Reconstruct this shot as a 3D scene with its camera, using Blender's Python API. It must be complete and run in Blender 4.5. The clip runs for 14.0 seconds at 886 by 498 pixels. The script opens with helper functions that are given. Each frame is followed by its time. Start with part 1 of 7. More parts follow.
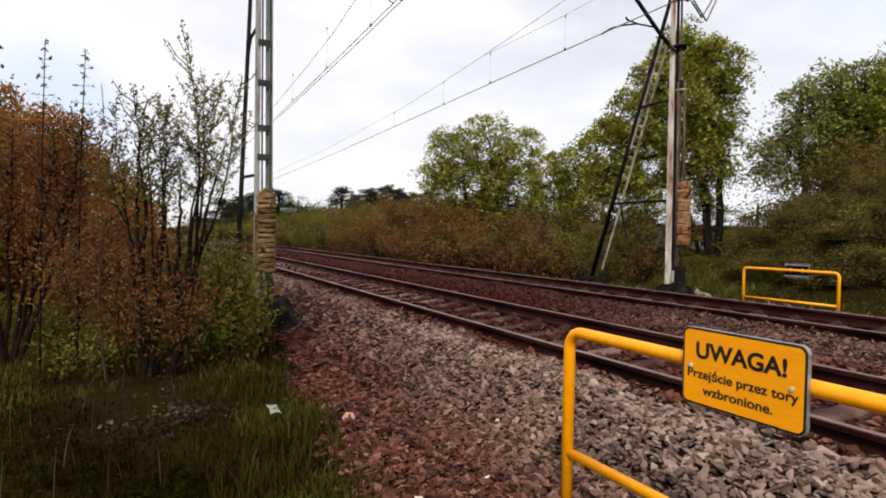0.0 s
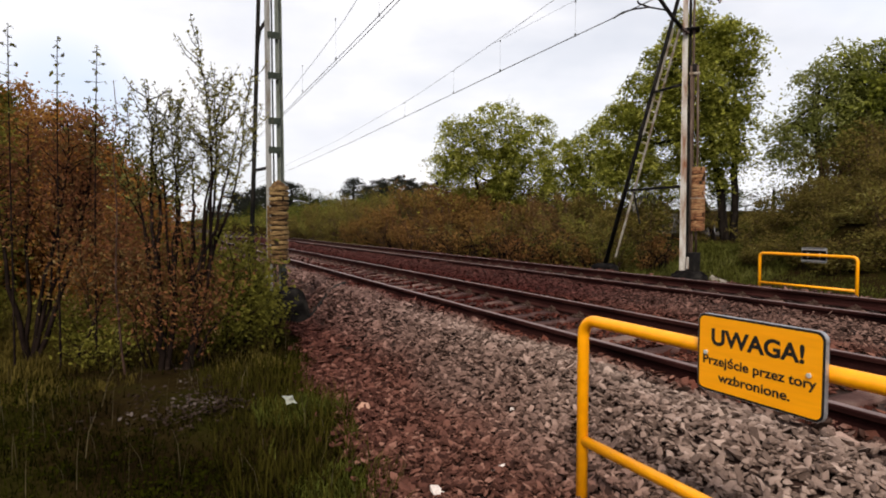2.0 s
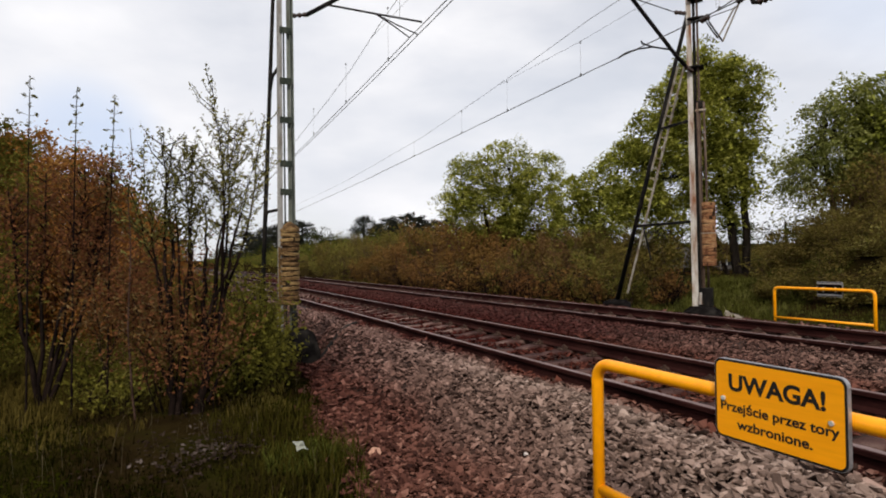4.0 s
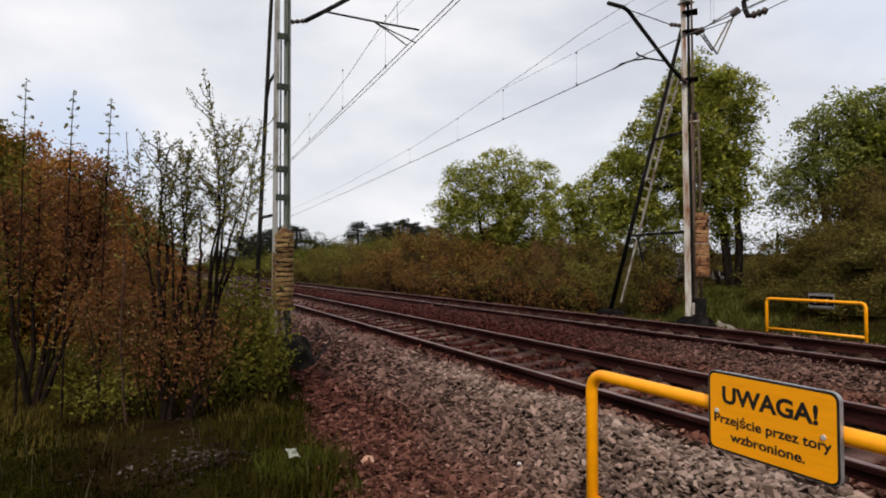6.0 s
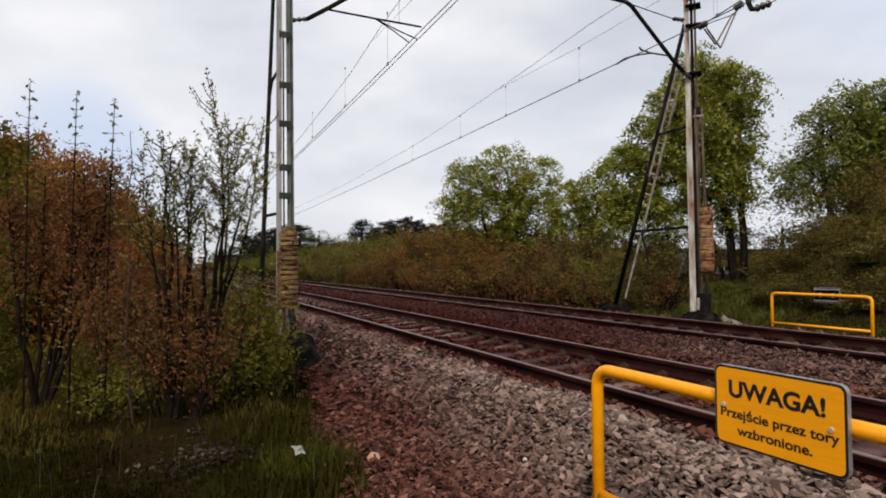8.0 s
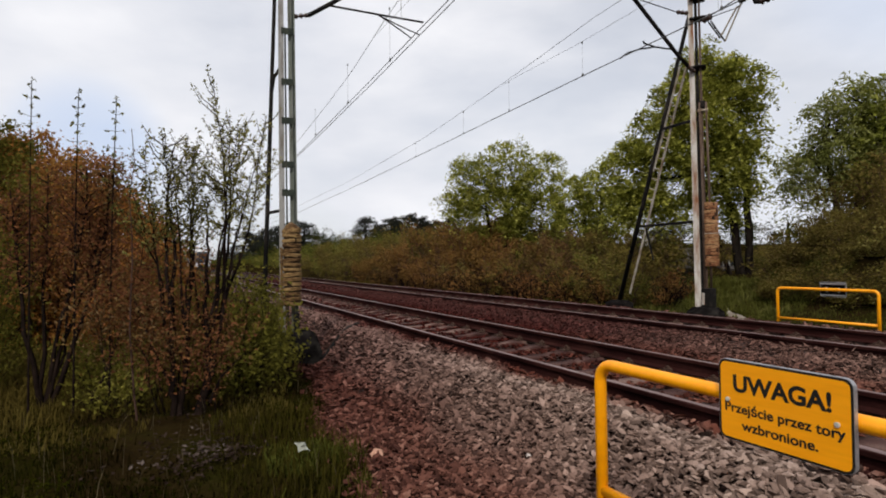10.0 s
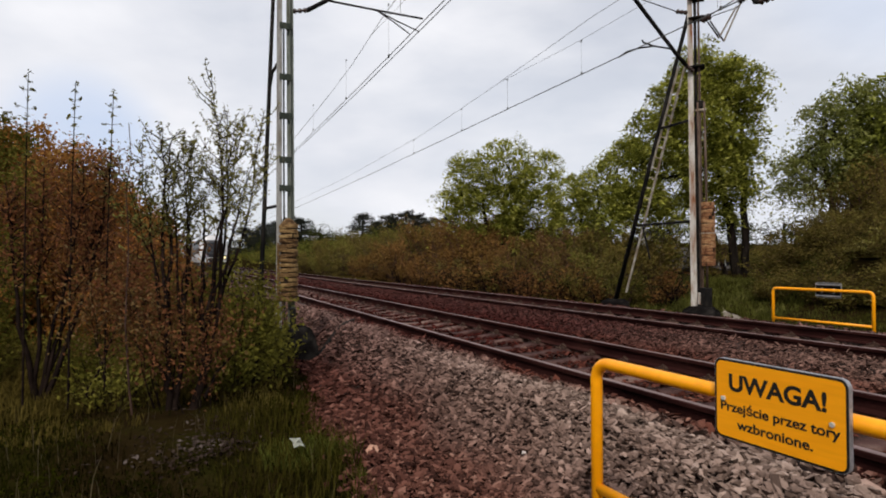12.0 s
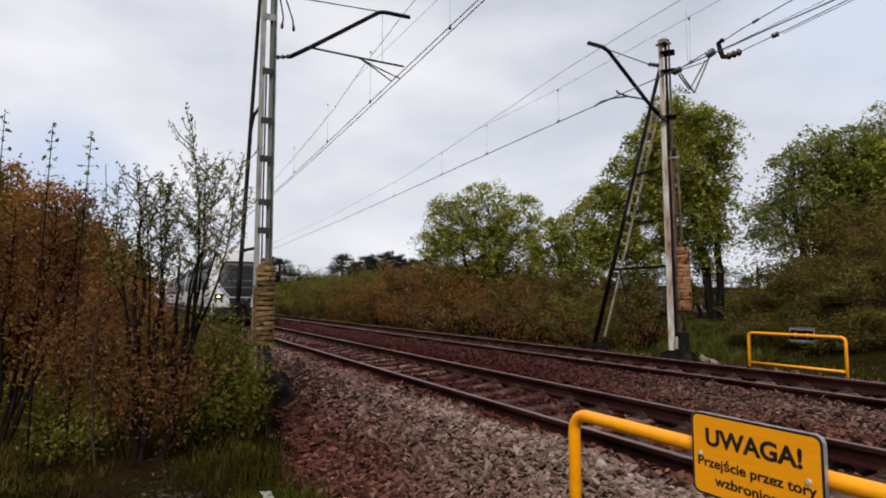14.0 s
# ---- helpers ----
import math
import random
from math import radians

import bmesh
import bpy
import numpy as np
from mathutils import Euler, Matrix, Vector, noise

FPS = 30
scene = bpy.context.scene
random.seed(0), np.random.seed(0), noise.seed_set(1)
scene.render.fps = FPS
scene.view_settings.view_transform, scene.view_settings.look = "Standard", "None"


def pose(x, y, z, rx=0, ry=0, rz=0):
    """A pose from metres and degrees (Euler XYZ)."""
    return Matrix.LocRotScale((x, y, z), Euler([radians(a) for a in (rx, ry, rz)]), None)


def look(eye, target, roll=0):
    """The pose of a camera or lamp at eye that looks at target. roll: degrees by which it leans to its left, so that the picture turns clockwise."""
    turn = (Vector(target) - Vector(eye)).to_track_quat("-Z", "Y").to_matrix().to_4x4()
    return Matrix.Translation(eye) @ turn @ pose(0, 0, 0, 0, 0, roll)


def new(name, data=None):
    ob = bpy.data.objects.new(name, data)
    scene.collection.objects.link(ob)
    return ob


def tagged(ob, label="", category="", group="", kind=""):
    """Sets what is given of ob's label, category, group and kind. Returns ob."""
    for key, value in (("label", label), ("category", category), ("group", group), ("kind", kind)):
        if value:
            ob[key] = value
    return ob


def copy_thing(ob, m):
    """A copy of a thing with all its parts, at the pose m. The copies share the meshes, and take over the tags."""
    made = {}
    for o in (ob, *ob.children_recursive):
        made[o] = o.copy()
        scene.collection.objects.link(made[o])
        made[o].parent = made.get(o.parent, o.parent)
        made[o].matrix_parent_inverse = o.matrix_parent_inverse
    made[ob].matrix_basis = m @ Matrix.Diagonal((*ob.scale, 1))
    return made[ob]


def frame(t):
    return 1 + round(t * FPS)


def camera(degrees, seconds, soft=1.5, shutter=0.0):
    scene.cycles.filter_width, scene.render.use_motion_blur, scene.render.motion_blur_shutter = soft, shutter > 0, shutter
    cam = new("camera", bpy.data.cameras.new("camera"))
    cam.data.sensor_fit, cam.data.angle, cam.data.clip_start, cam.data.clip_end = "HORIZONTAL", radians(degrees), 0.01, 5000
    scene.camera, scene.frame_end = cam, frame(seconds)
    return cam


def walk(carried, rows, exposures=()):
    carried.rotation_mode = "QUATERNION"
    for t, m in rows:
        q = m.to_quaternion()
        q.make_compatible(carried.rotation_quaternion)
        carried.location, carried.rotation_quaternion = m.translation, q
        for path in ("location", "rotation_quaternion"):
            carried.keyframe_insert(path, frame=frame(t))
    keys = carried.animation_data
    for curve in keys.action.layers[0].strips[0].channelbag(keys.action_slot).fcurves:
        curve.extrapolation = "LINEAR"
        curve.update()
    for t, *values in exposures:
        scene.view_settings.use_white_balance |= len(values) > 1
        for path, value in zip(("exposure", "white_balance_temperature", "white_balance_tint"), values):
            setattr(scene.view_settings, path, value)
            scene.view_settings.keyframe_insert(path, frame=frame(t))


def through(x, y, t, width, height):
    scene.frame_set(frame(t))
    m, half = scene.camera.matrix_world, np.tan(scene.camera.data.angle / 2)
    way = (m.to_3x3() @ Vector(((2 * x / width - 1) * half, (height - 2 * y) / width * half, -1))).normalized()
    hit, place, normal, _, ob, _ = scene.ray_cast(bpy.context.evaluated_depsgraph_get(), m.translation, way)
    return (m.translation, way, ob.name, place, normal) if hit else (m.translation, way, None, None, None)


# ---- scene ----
# ---- camera and its path ----
cam = camera(74.7, 14.0, 1.9)
EYE = (0.0, 0.0, 1.08)
PATH = [
    (0, -0.008, 0.007, -0.037, -1.432, -0.979, -27.562),
    (0.5, -0.008, 0.007, -0.04, -2.244, -0.53, -27.342),
    (1, -0.007, 0.006, -0.041, -1.81, -0.553, -26.927),
    (1.5, -0.006, 0.007, -0.04, -2.282, -0.224, -26.778),
    (2, -0.004, 0.009, -0.036, -2.451, -0.08, -26.368),
    (2.5, 0, 0.008, -0.026, -1.38, 0.192, -26.868),
    (2.6, 0.001, 0.007, -0.022, -1.682, 0.329, -26.301),
    (2.7, 0.001, 0.007, -0.019, -1.261, 0.465, -26.409),
    (2.8, 0.001, 0.007, -0.015, -0.36, 0.602, -26.359),
    (2.9, 0.001, 0.006, -0.012, -0.05, 0.738, -25.584),
    (3, 0.002, 0.006, -0.008, 1.115, 0.874, -25.625),
    (3.5, -0.005, 0.006, -0.001, 1.062, 0.401, -24.944),
    (4, -0.005, 0.008, 0.004, 1.156, 0.643, -25.372),
    (4.2, -0.001, 0.01, 0.01, 1.723, 0.489, -25.972),
    (6.3, -0.025, 0.003, 0.018, 1.78, -0.065, -25.967),
    (6.5, -0.027, 0.003, 0.016, 1.417, 0.114, -26.043),
    (7, -0.032, 0.004, 0.013, 1.397, 0.224, -25.419),
    (7.5, -0.032, 0.007, 0.009, 0.906, 0.318, -25.565),
    (8, -0.024, 0.007, 0.01, 1.552, 0.409, -25.613),
    (8.2, -0.021, 0.007, 0.012, 1.231, 0.6, -25.66),
    (10.3, 0.002, 0.025, 0.002, 1.233, 0.604, -25.074),
    (10.5, 0.002, 0.027, 0.003, 1.135, 0.051, -25.355),
    (11, 0.002, 0.025, 0.004, 1.152, 0.238, -25.634),
    (11.5, 0, 0.024, 0.002, 1.062, 0.353, -25.356),
    (12, -0.001, 0.025, 0.001, 0.947, 0.162, -25.502),
    (12.5, 0, 0.027, 0.002, 0.494, 0.543, -25.057),
    (13, 0.001, 0.027, 0.011, 1.361, 0.594, -25.369),
    (13.1, 0.002, 0.027, 0.015, 2, 0.414, -25.384),
    (13.2, 0.003, 0.028, 0.019, 2.615, 0.232, -25.847),
    (13.3, 0.004, 0.028, 0.022, 2.897, 0.052, -26.102),
    (13.5, 0.006, 0.027, 0.031, 3.419, -0.311, -26.615),
    (13.7, 0.008, 0.025, 0.035, 4.287, -0.237, -26.986),
    (14, 0.013, 0.022, 0.041, 5.015, -0.128, -27.503),
]
walk(cam, [(t, pose(EYE[0] + x, EYE[1] + y, EYE[2] + z, 90 + pitch, roll, yaw)) for t, x, y, z, pitch, roll, yaw in PATH],
     exposures=[(0, 0.32, 6950, 14), (2.5, 0.32, 6950, 14), (3.0, 0.22, 6900, 14), (4.2, 0.1, 6850, 13), (7.5, 0.02, 6780, 13), (12.8, 0.01, 6700, 13), (14, -0.04, 6680, 13)])

# ---- sky and sun: a bright veiled sky ----
SUN_AZIMUTH, SUN_HEIGHT = 215.0, 48.0
world = bpy.data.worlds.new("sky")
scene.world = world
world.use_nodes = True


def make_sky():
    nt = world.node_tree
    nt.nodes.clear()
    out = nt.nodes.new("ShaderNodeOutputWorld")
    bg = nt.nodes.new("ShaderNodeBackground")
    sky = nt.nodes.new("ShaderNodeTexSky")
    sky.sky_type, sky.sun_disc = "NISHITA", False
    sky.sun_elevation, sky.sun_rotation = radians(SUN_HEIGHT), radians(SUN_AZIMUTH)
    sky.air_density, sky.dust_density = 1.0, 2.0
    tc = nt.nodes.new("ShaderNodeTexCoord")
    mp = nt.nodes.new("ShaderNodeMapping")
    mp.inputs["Scale"].default_value = (1.0, 1.0, 2.6)
    no = nt.nodes.new("ShaderNodeTexNoise")
    no.inputs["Scale"].default_value, no.inputs["Detail"].default_value = 2.2, 5.0
    ramp = nt.nodes.new("ShaderNodeValToRGB")
    ramp.color_ramp.elements[0].position, ramp.color_ramp.elements[1].position = 0.28, 0.55
    ramp.color_ramp.elements[0].color = (0.66, 0.66, 0.66, 1)
    ramp.color_ramp.elements[1].color = (0.99, 0.99, 0.99, 1)
    no2 = nt.nodes.new("ShaderNodeTexNoise")
    no2.inputs["Scale"].default_value, no2.inputs["Detail"].default_value = 3.1, 6.0
    cloud = nt.nodes.new("ShaderNodeValToRGB")
    cloud.color_ramp.elements[0].position, cloud.color_ramp.elements[1].position = 0.32, 0.68
    cloud.color_ramp.elements[0].color = (7.05, 7.6, 8.45, 1)
    cloud.color_ramp.elements[1].color = (9.0, 9.4, 9.95, 1)
    mix = nt.nodes.new("ShaderNodeMix")
    mix.data_type = "RGBA"
    nt.links.new(tc.outputs["Generated"], mp.inputs["Vector"])
    nt.links.new(mp.outputs[0], no.inputs["Vector"])
    nt.links.new(mp.outputs[0], no2.inputs["Vector"])
    nt.links.new(no.outputs[0], ramp.inputs[0])
    nt.links.new(no2.outputs[0], cloud.inputs[0])
    nt.links.new(ramp.outputs[0], mix.inputs[0])
    nt.links.new(sky.outputs[0], mix.inputs[6])
    nt.links.new(cloud.outputs[0], mix.inputs[7])
    last = mix.outputs[2]
    # two thin places in the veil, where pale blue shows
    for way, inner, outer, amount in (((-0.11, 0.979, 0.165), 0.9995, 0.9915, 0.75), ((0.83, 0.37, 0.42), 0.998, 0.975, 0.55)):
        dot = nt.nodes.new("ShaderNodeVectorMath")
        dot.operation = "DOT_PRODUCT"
        dot.inputs[1].default_value = Vector(way).normalized()
        nt.links.new(tc.outputs["Generated"], dot.inputs[0])
        thin = nt.nodes.new("ShaderNodeMapRange")
        thin.interpolation_type = "SMOOTHSTEP"
        for key, value in (("From Min", outer), ("From Max", inner), ("To Min", 0.0), ("To Max", amount)):
            thin.inputs[key].default_value = value
        nt.links.new(dot.outputs["Value"], thin.inputs["Value"])
        ragged = nt.nodes.new("ShaderNodeMath")
        ragged.operation = "MULTIPLY"
        nt.links.new(thin.outputs[0], ragged.inputs[0])
        nt.links.new(no2.outputs[0], ragged.inputs[1])
        twice = nt.nodes.new("ShaderNodeMath")
        twice.operation = "MULTIPLY"
        twice.inputs[1].default_value = 1.7
        nt.links.new(ragged.outputs[0], twice.inputs[0])
        gap = nt.nodes.new("ShaderNodeMix")
        gap.data_type = "RGBA"
        nt.links.new(twice.outputs[0], gap.inputs[0])
        nt.links.new(last, gap.inputs[6])
        gap.inputs[7].default_value = (5.3, 6.7, 9.0, 1)
        last = gap.outputs[2]
    nt.links.new(last, bg.inputs[0])
    bg.inputs[1].default_value = 0.1
    nt.links.new(bg.outputs[0], out.inputs[0])


make_sky()
sun = new("sun", bpy.data.lights.new("sun", "SUN"))
sun.data.energy, sun.data.angle, sun.data.color = 2.75, radians(8), (1.0, 0.95, 0.87)
sun.matrix_world = look((-8.0, -11.0, 15.0), (0, 0, 0))


# ---- materials ----
def nodes_of(name):
    m = bpy.data.materials.new(name)
    m.use_nodes = True
    nt = m.node_tree
    return m, nt, nt.nodes["Principled BSDF"]


def ramp_node(nt, cols, spots=None):
    r = nt.nodes.new("ShaderNodeValToRGB")
    el = r.color_ramp.elements
    while len(el) < len(cols):
        el.new(0.5)
    for i, c in enumerate(cols):
        el[i].position = spots[i] if spots else i / (len(cols) - 1)
        el[i].color = (*c, 1)
    return r


def surface(name, cols, scale=6.0, rough=0.8, metal=0.0, bump=0.3, fine=60.0, by=None, vary=0.25, stretch=(1, 1, 1), world_space=False, spots=(0.3, 0.5, 0.7), spec=0.15, speck=(0.72, 1.2)):
    """A noisy surface: colours by coarse noise, a second fine grain in value, relief, and a random value per object or island."""
    m, nt, b = nodes_of(name)
    tc = nt.nodes.new("ShaderNodeTexCoord")
    if world_space:
        geo = nt.nodes.new("ShaderNodeNewGeometry")
        src = geo.outputs["Position"]
    else:
        src = tc.outputs["Object"]
    mp = nt.nodes.new("ShaderNodeMapping")
    mp.inputs["Scale"].default_value = stretch
    nt.links.new(src, mp.inputs["Vector"])
    n1 = nt.nodes.new("ShaderNodeTexNoise")
    n1.inputs["Scale"].default_value, n1.inputs["Detail"].default_value = scale, 5.0
    n2 = nt.nodes.new("ShaderNodeTexNoise")
    n2.inputs["Scale"].default_value, n2.inputs["Detail"].default_value = fine, 3.0
    for n in (n1, n2):
        nt.links.new(mp.outputs[0], n.inputs["Vector"])
    r = ramp_node(nt, cols, None if len(cols) != 3 else spots)
    fac = n1.outputs[0]
    if by:
        info = nt.nodes.new("ShaderNodeObjectInfo" if by == "object" else "ShaderNodeNewGeometry")
        rnd = info.outputs["Random"] if by == "object" else info.outputs["Random Per Island"]
        add = nt.nodes.new("ShaderNodeMath")
        add.operation = "MULTIPLY_ADD"
        add.inputs[1].default_value, add.inputs[2].default_value = 2 * vary, -vary
        nt.links.new(rnd, add.inputs[0])
        s = nt.nodes.new("ShaderNodeMath")
        s.operation = "ADD"
        nt.links.new(fac, s.inputs[0])
        nt.links.new(add.outputs[0], s.inputs[1])
        fac = s.outputs[0]
    nt.links.new(fac, r.inputs[0])
    grain = nt.nodes.new("ShaderNodeMapRange")
    grain.inputs["From Min"].default_value, grain.inputs["From Max"].default_value = 0.3, 0.7
    grain.inputs["To Min"].default_value, grain.inputs["To Max"].default_value = speck
    nt.links.new(n2.outputs[0], grain.inputs["Value"])
    mul = nt.nodes.new("ShaderNodeMix")
    mul.data_type, mul.blend_type = "RGBA", "MULTIPLY"
    mul.inputs[0].default_value = 1.0
    nt.links.new(r.outputs[0], mul.inputs[6])
    nt.links.new(grain.outputs[0], mul.inputs[7])
    nt.links.new(mul.outputs[2], b.inputs["Base Color"])
    b.inputs["Roughness"].default_value, b.inputs["Metallic"].default_value = rough, metal
    b.inputs["Specular IOR Level"].default_value = spec
    if bump:
        bp = nt.nodes.new("ShaderNodeBump")
        bp.inputs["Strength"].default_value, bp.inputs["Distance"].default_value = bump, 0.01
        nt.links.new(n2.outputs[0], bp.inputs["Height"])
        nt.links.new(bp.outputs[0], b.inputs["Normal"])
    return m


def foliage(name, cols, through=0.35, scale=0.7, by_object=0.0, by_leaf=0.4):
    """Thin leaves: colour by leaf and by patch, part of the light passes through."""
    m, nt, b = nodes_of(name)
    nt.nodes.remove(b)
    out = nt.nodes["Material Output"]
    geo = nt.nodes.new("ShaderNodeNewGeometry")
    no = nt.nodes.new("ShaderNodeTexNoise")
    no.inputs["Scale"].default_value, no.inputs["Detail"].default_value = scale, 3.0
    nt.links.new(geo.outputs["Position"], no.inputs["Vector"])
    mr = nt.nodes.new("ShaderNodeMapRange")
    mr.inputs["From Min"].default_value, mr.inputs["From Max"].default_value = 0.3, 0.7
    nt.links.new(no.outputs[0], mr.inputs["Value"])
    mix = nt.nodes.new("ShaderNodeMath")
    mix.operation = "MULTIPLY_ADD"
    mix.inputs[1].default_value = by_leaf
    nt.links.new(geo.outputs["Random Per Island"], mix.inputs[0])
    half = nt.nodes.new("ShaderNodeMath")
    half.operation = "MULTIPLY"
    half.inputs[1].default_value = (1 - by_leaf) * (1 - by_object)
    nt.links.new(mr.outputs[0], half.inputs[0])
    last = half.outputs[0]
    if by_object:
        info = nt.nodes.new("ShaderNodeObjectInfo")
        ma = nt.nodes.new("ShaderNodeMath")
        ma.operation = "MULTIPLY_ADD"
        ma.inputs[1].default_value = by_object * (1 - by_leaf)
        nt.links.new(info.outputs["Random"], ma.inputs[0])
        nt.links.new(last, ma.inputs[2])
        last = ma.outputs[0]
    nt.links.new(last, mix.inputs[2])
    r = ramp_node(nt, cols)
    nt.links.new(mix.outputs[0], r.inputs[0])
    d = nt.nodes.new("ShaderNodeBsdfDiffuse")
    t = nt.nodes.new("ShaderNodeBsdfTranslucent")
    nt.links.new(r.outputs[0], d.inputs[0])
    nt.links.new(r.outputs[0], t.inputs[0])
    ms = nt.nodes.new("ShaderNodeMixShader")
    ms.inputs[0].default_value = through
    nt.links.new(d.outputs[0], ms.inputs[1])
    nt.links.new(t.outputs[0], ms.inputs[2])
    nt.links.new(ms.outputs[0], out.inputs["Surface"])
    return m


def ballast_material(name, single=False):
    """Crushed stone: fresh grey along the shoulder, rust-stained towards the toe and between the rails; every stone a little different."""
    m, nt, b = nodes_of(name)
    geo = nt.nodes.new("ShaderNodeNewGeometry")
    sep = nt.nodes.new("ShaderNodeSeparateXYZ")
    nt.links.new(geo.outputs["Position"], sep.inputs[0])
    no = nt.nodes.new("ShaderNodeTexNoise")
    no.inputs["Scale"].default_value, no.inputs["Detail"].default_value = 0.9, 4.0
    nt.links.new(geo.outputs["Position"], no.inputs["Vector"])
    along = nt.nodes.new("ShaderNodeMapRange")
    for key, value in (("From Min", 2.4), ("From Max", 5.0), ("To Min", 0.22), ("To Max", 0.0)):
        along.inputs[key].default_value = value
    nt.links.new(sep.outputs[1], along.inputs["Value"])
    lim = nt.nodes.new("ShaderNodeMath")
    lim.operation = "LESS_THAN"
    lim.inputs[1].default_value = 2.75
    nt.links.new(sep.outputs[0], lim.inputs[0])
    near = nt.nodes.new("ShaderNodeMath")
    near.operation = "MULTIPLY_ADD"
    nt.links.new(along.outputs[0], near.inputs[0])
    nt.links.new(lim.outputs[0], near.inputs[1])
    nt.links.new(sep.outputs[0], near.inputs[2])
    cap = nt.nodes.new("ShaderNodeMath")
    cap.operation = "MINIMUM"
    cap.inputs[1].default_value = 2.8
    nt.links.new(near.outputs[0], cap.inputs[0])
    pick = nt.nodes.new("ShaderNodeMath")
    pick.operation = "MAXIMUM"
    nt.links.new(cap.outputs[0], pick.inputs[0])
    nt.links.new(sep.outputs[0], pick.inputs[1])
    wob = nt.nodes.new("ShaderNodeMath")
    wob.operation = "MULTIPLY_ADD"
    wob.inputs[1].default_value = 0.7
    nt.links.new(no.outputs[0], wob.inputs[0])
    nt.links.new(pick.outputs[0], wob.inputs[2])
    across = nt.nodes.new("ShaderNodeMapRange")
    across.inputs["From Min"].default_value, across.inputs["From Max"].default_value = 1.0, 12.0
    nt.links.new(wob.outputs[0], across.inputs["Value"])
    grey = ramp_node(nt, [(0.03,) * 3, (0.1,) * 3, (0.55,) * 3, (0.9,) * 3, (0.0,) * 3, (0.0,) * 3, (0.36,) * 3, (0.3,) * 3],
                     [0.0, 0.13, 0.174, 0.214, 0.245, 0.42, 0.55, 0.7])
    fade = nt.nodes.new("ShaderNodeMapRange")
    for key, value in (("From Min", 3.6), ("From Max", 8.0), ("To Min", 0.05), ("To Max", 1.0)):
        fade.inputs[key].default_value = value
    nt.links.new(sep.outputs[1], fade.inputs["Value"])
    dust = ramp_node(nt, [(0.72, 0.6, 0.62), (0.5, 0.3, 0.33), (0.41, 0.235, 0.26), (0.48, 0.31, 0.33), (0.5, 0.36, 0.38)], [0.225, 0.25, 0.48, 0.6, 0.75])
    nt.links.new(across.outputs[0], grey.inputs[0])
    nt.links.new(across.outputs[0], dust.inputs[0])
    rust = ramp_node(nt, [(0.018, 0.0055, 0.004), (0.062, 0.02, 0.0135), (0.125, 0.046, 0.031), (0.21, 0.1, 0.072)], [0.0, 0.45, 0.88, 1.0])
    stone = ramp_node(nt, [(0.085, 0.06, 0.048), (0.205, 0.15, 0.122), (0.29, 0.222, 0.184), (0.38, 0.3, 0.252)], [0.0, 0.45, 0.88, 1.0])
    chance = geo.outputs["Random Per Island"]
    if single:
        chance = nt.nodes.new("ShaderNodeObjectInfo").outputs["Random"]
    for r in (rust, stone):
        nt.links.new(chance, r.inputs[0])
    mix = nt.nodes.new("ShaderNodeMix")
    mix.data_type = "RGBA"
    nt.links.new(grey.outputs[0], mix.inputs[0])
    nt.links.new(rust.outputs[0], mix.inputs[6])
    nt.links.new(stone.outputs[0], mix.inputs[7])
    f = nt.nodes.new("ShaderNodeTexNoise")
    f.inputs["Scale"].default_value, f.inputs["Detail"].default_value = 70.0, 3.0
    nt.links.new(geo.outputs["Position"], f.inputs["Vector"])
    gr = nt.nodes.new("ShaderNodeMapRange")
    gr.inputs["To Min"].default_value, gr.inputs["To Max"].default_value = 0.78, 1.22
    nt.links.new(f.outputs[0], gr.inputs["Value"])
    mul = nt.nodes.new("ShaderNodeMix")
    mul.data_type, mul.blend_type = "RGBA", "MULTIPLY"
    mul.inputs[0].default_value = 1.0
    nt.links.new(mix.outputs[2], mul.inputs[6])
    nt.links.new(gr.outputs[0], mul.inputs[7])
    worn = nt.nodes.new("ShaderNodeMix")
    worn.data_type, worn.blend_type = "RGBA", "MULTIPLY"
    nt.links.new(fade.outputs[0], worn.inputs[0])
    nt.links.new(mul.outputs[2], worn.inputs[6])
    nt.links.new(dust.outputs[0], worn.inputs[7])
    nt.links.new(worn.outputs[2], b.inputs["Base Color"])
    b.inputs["Roughness"].default_value = 0.9
    b.inputs["Specular IOR Level"].default_value = 0.03
    bp = nt.nodes.new("ShaderNodeBump")
    bp.inputs["Strength"].default_value, bp.inputs["Distance"].default_value = 0.4, 0.01
    nt.links.new(f.outputs[0], bp.inputs["Height"])
    nt.links.new(bp.outputs[0], b.inputs["Normal"])
    return m


def glow(name, colour, strength):
    m, _, b = nodes_of(name)
    b.inputs["Base Color"].default_value = (*colour, 1)
    b.inputs["Emission Color"].default_value = (*colour, 1)
    b.inputs["Emission Strength"].default_value = strength
    return m


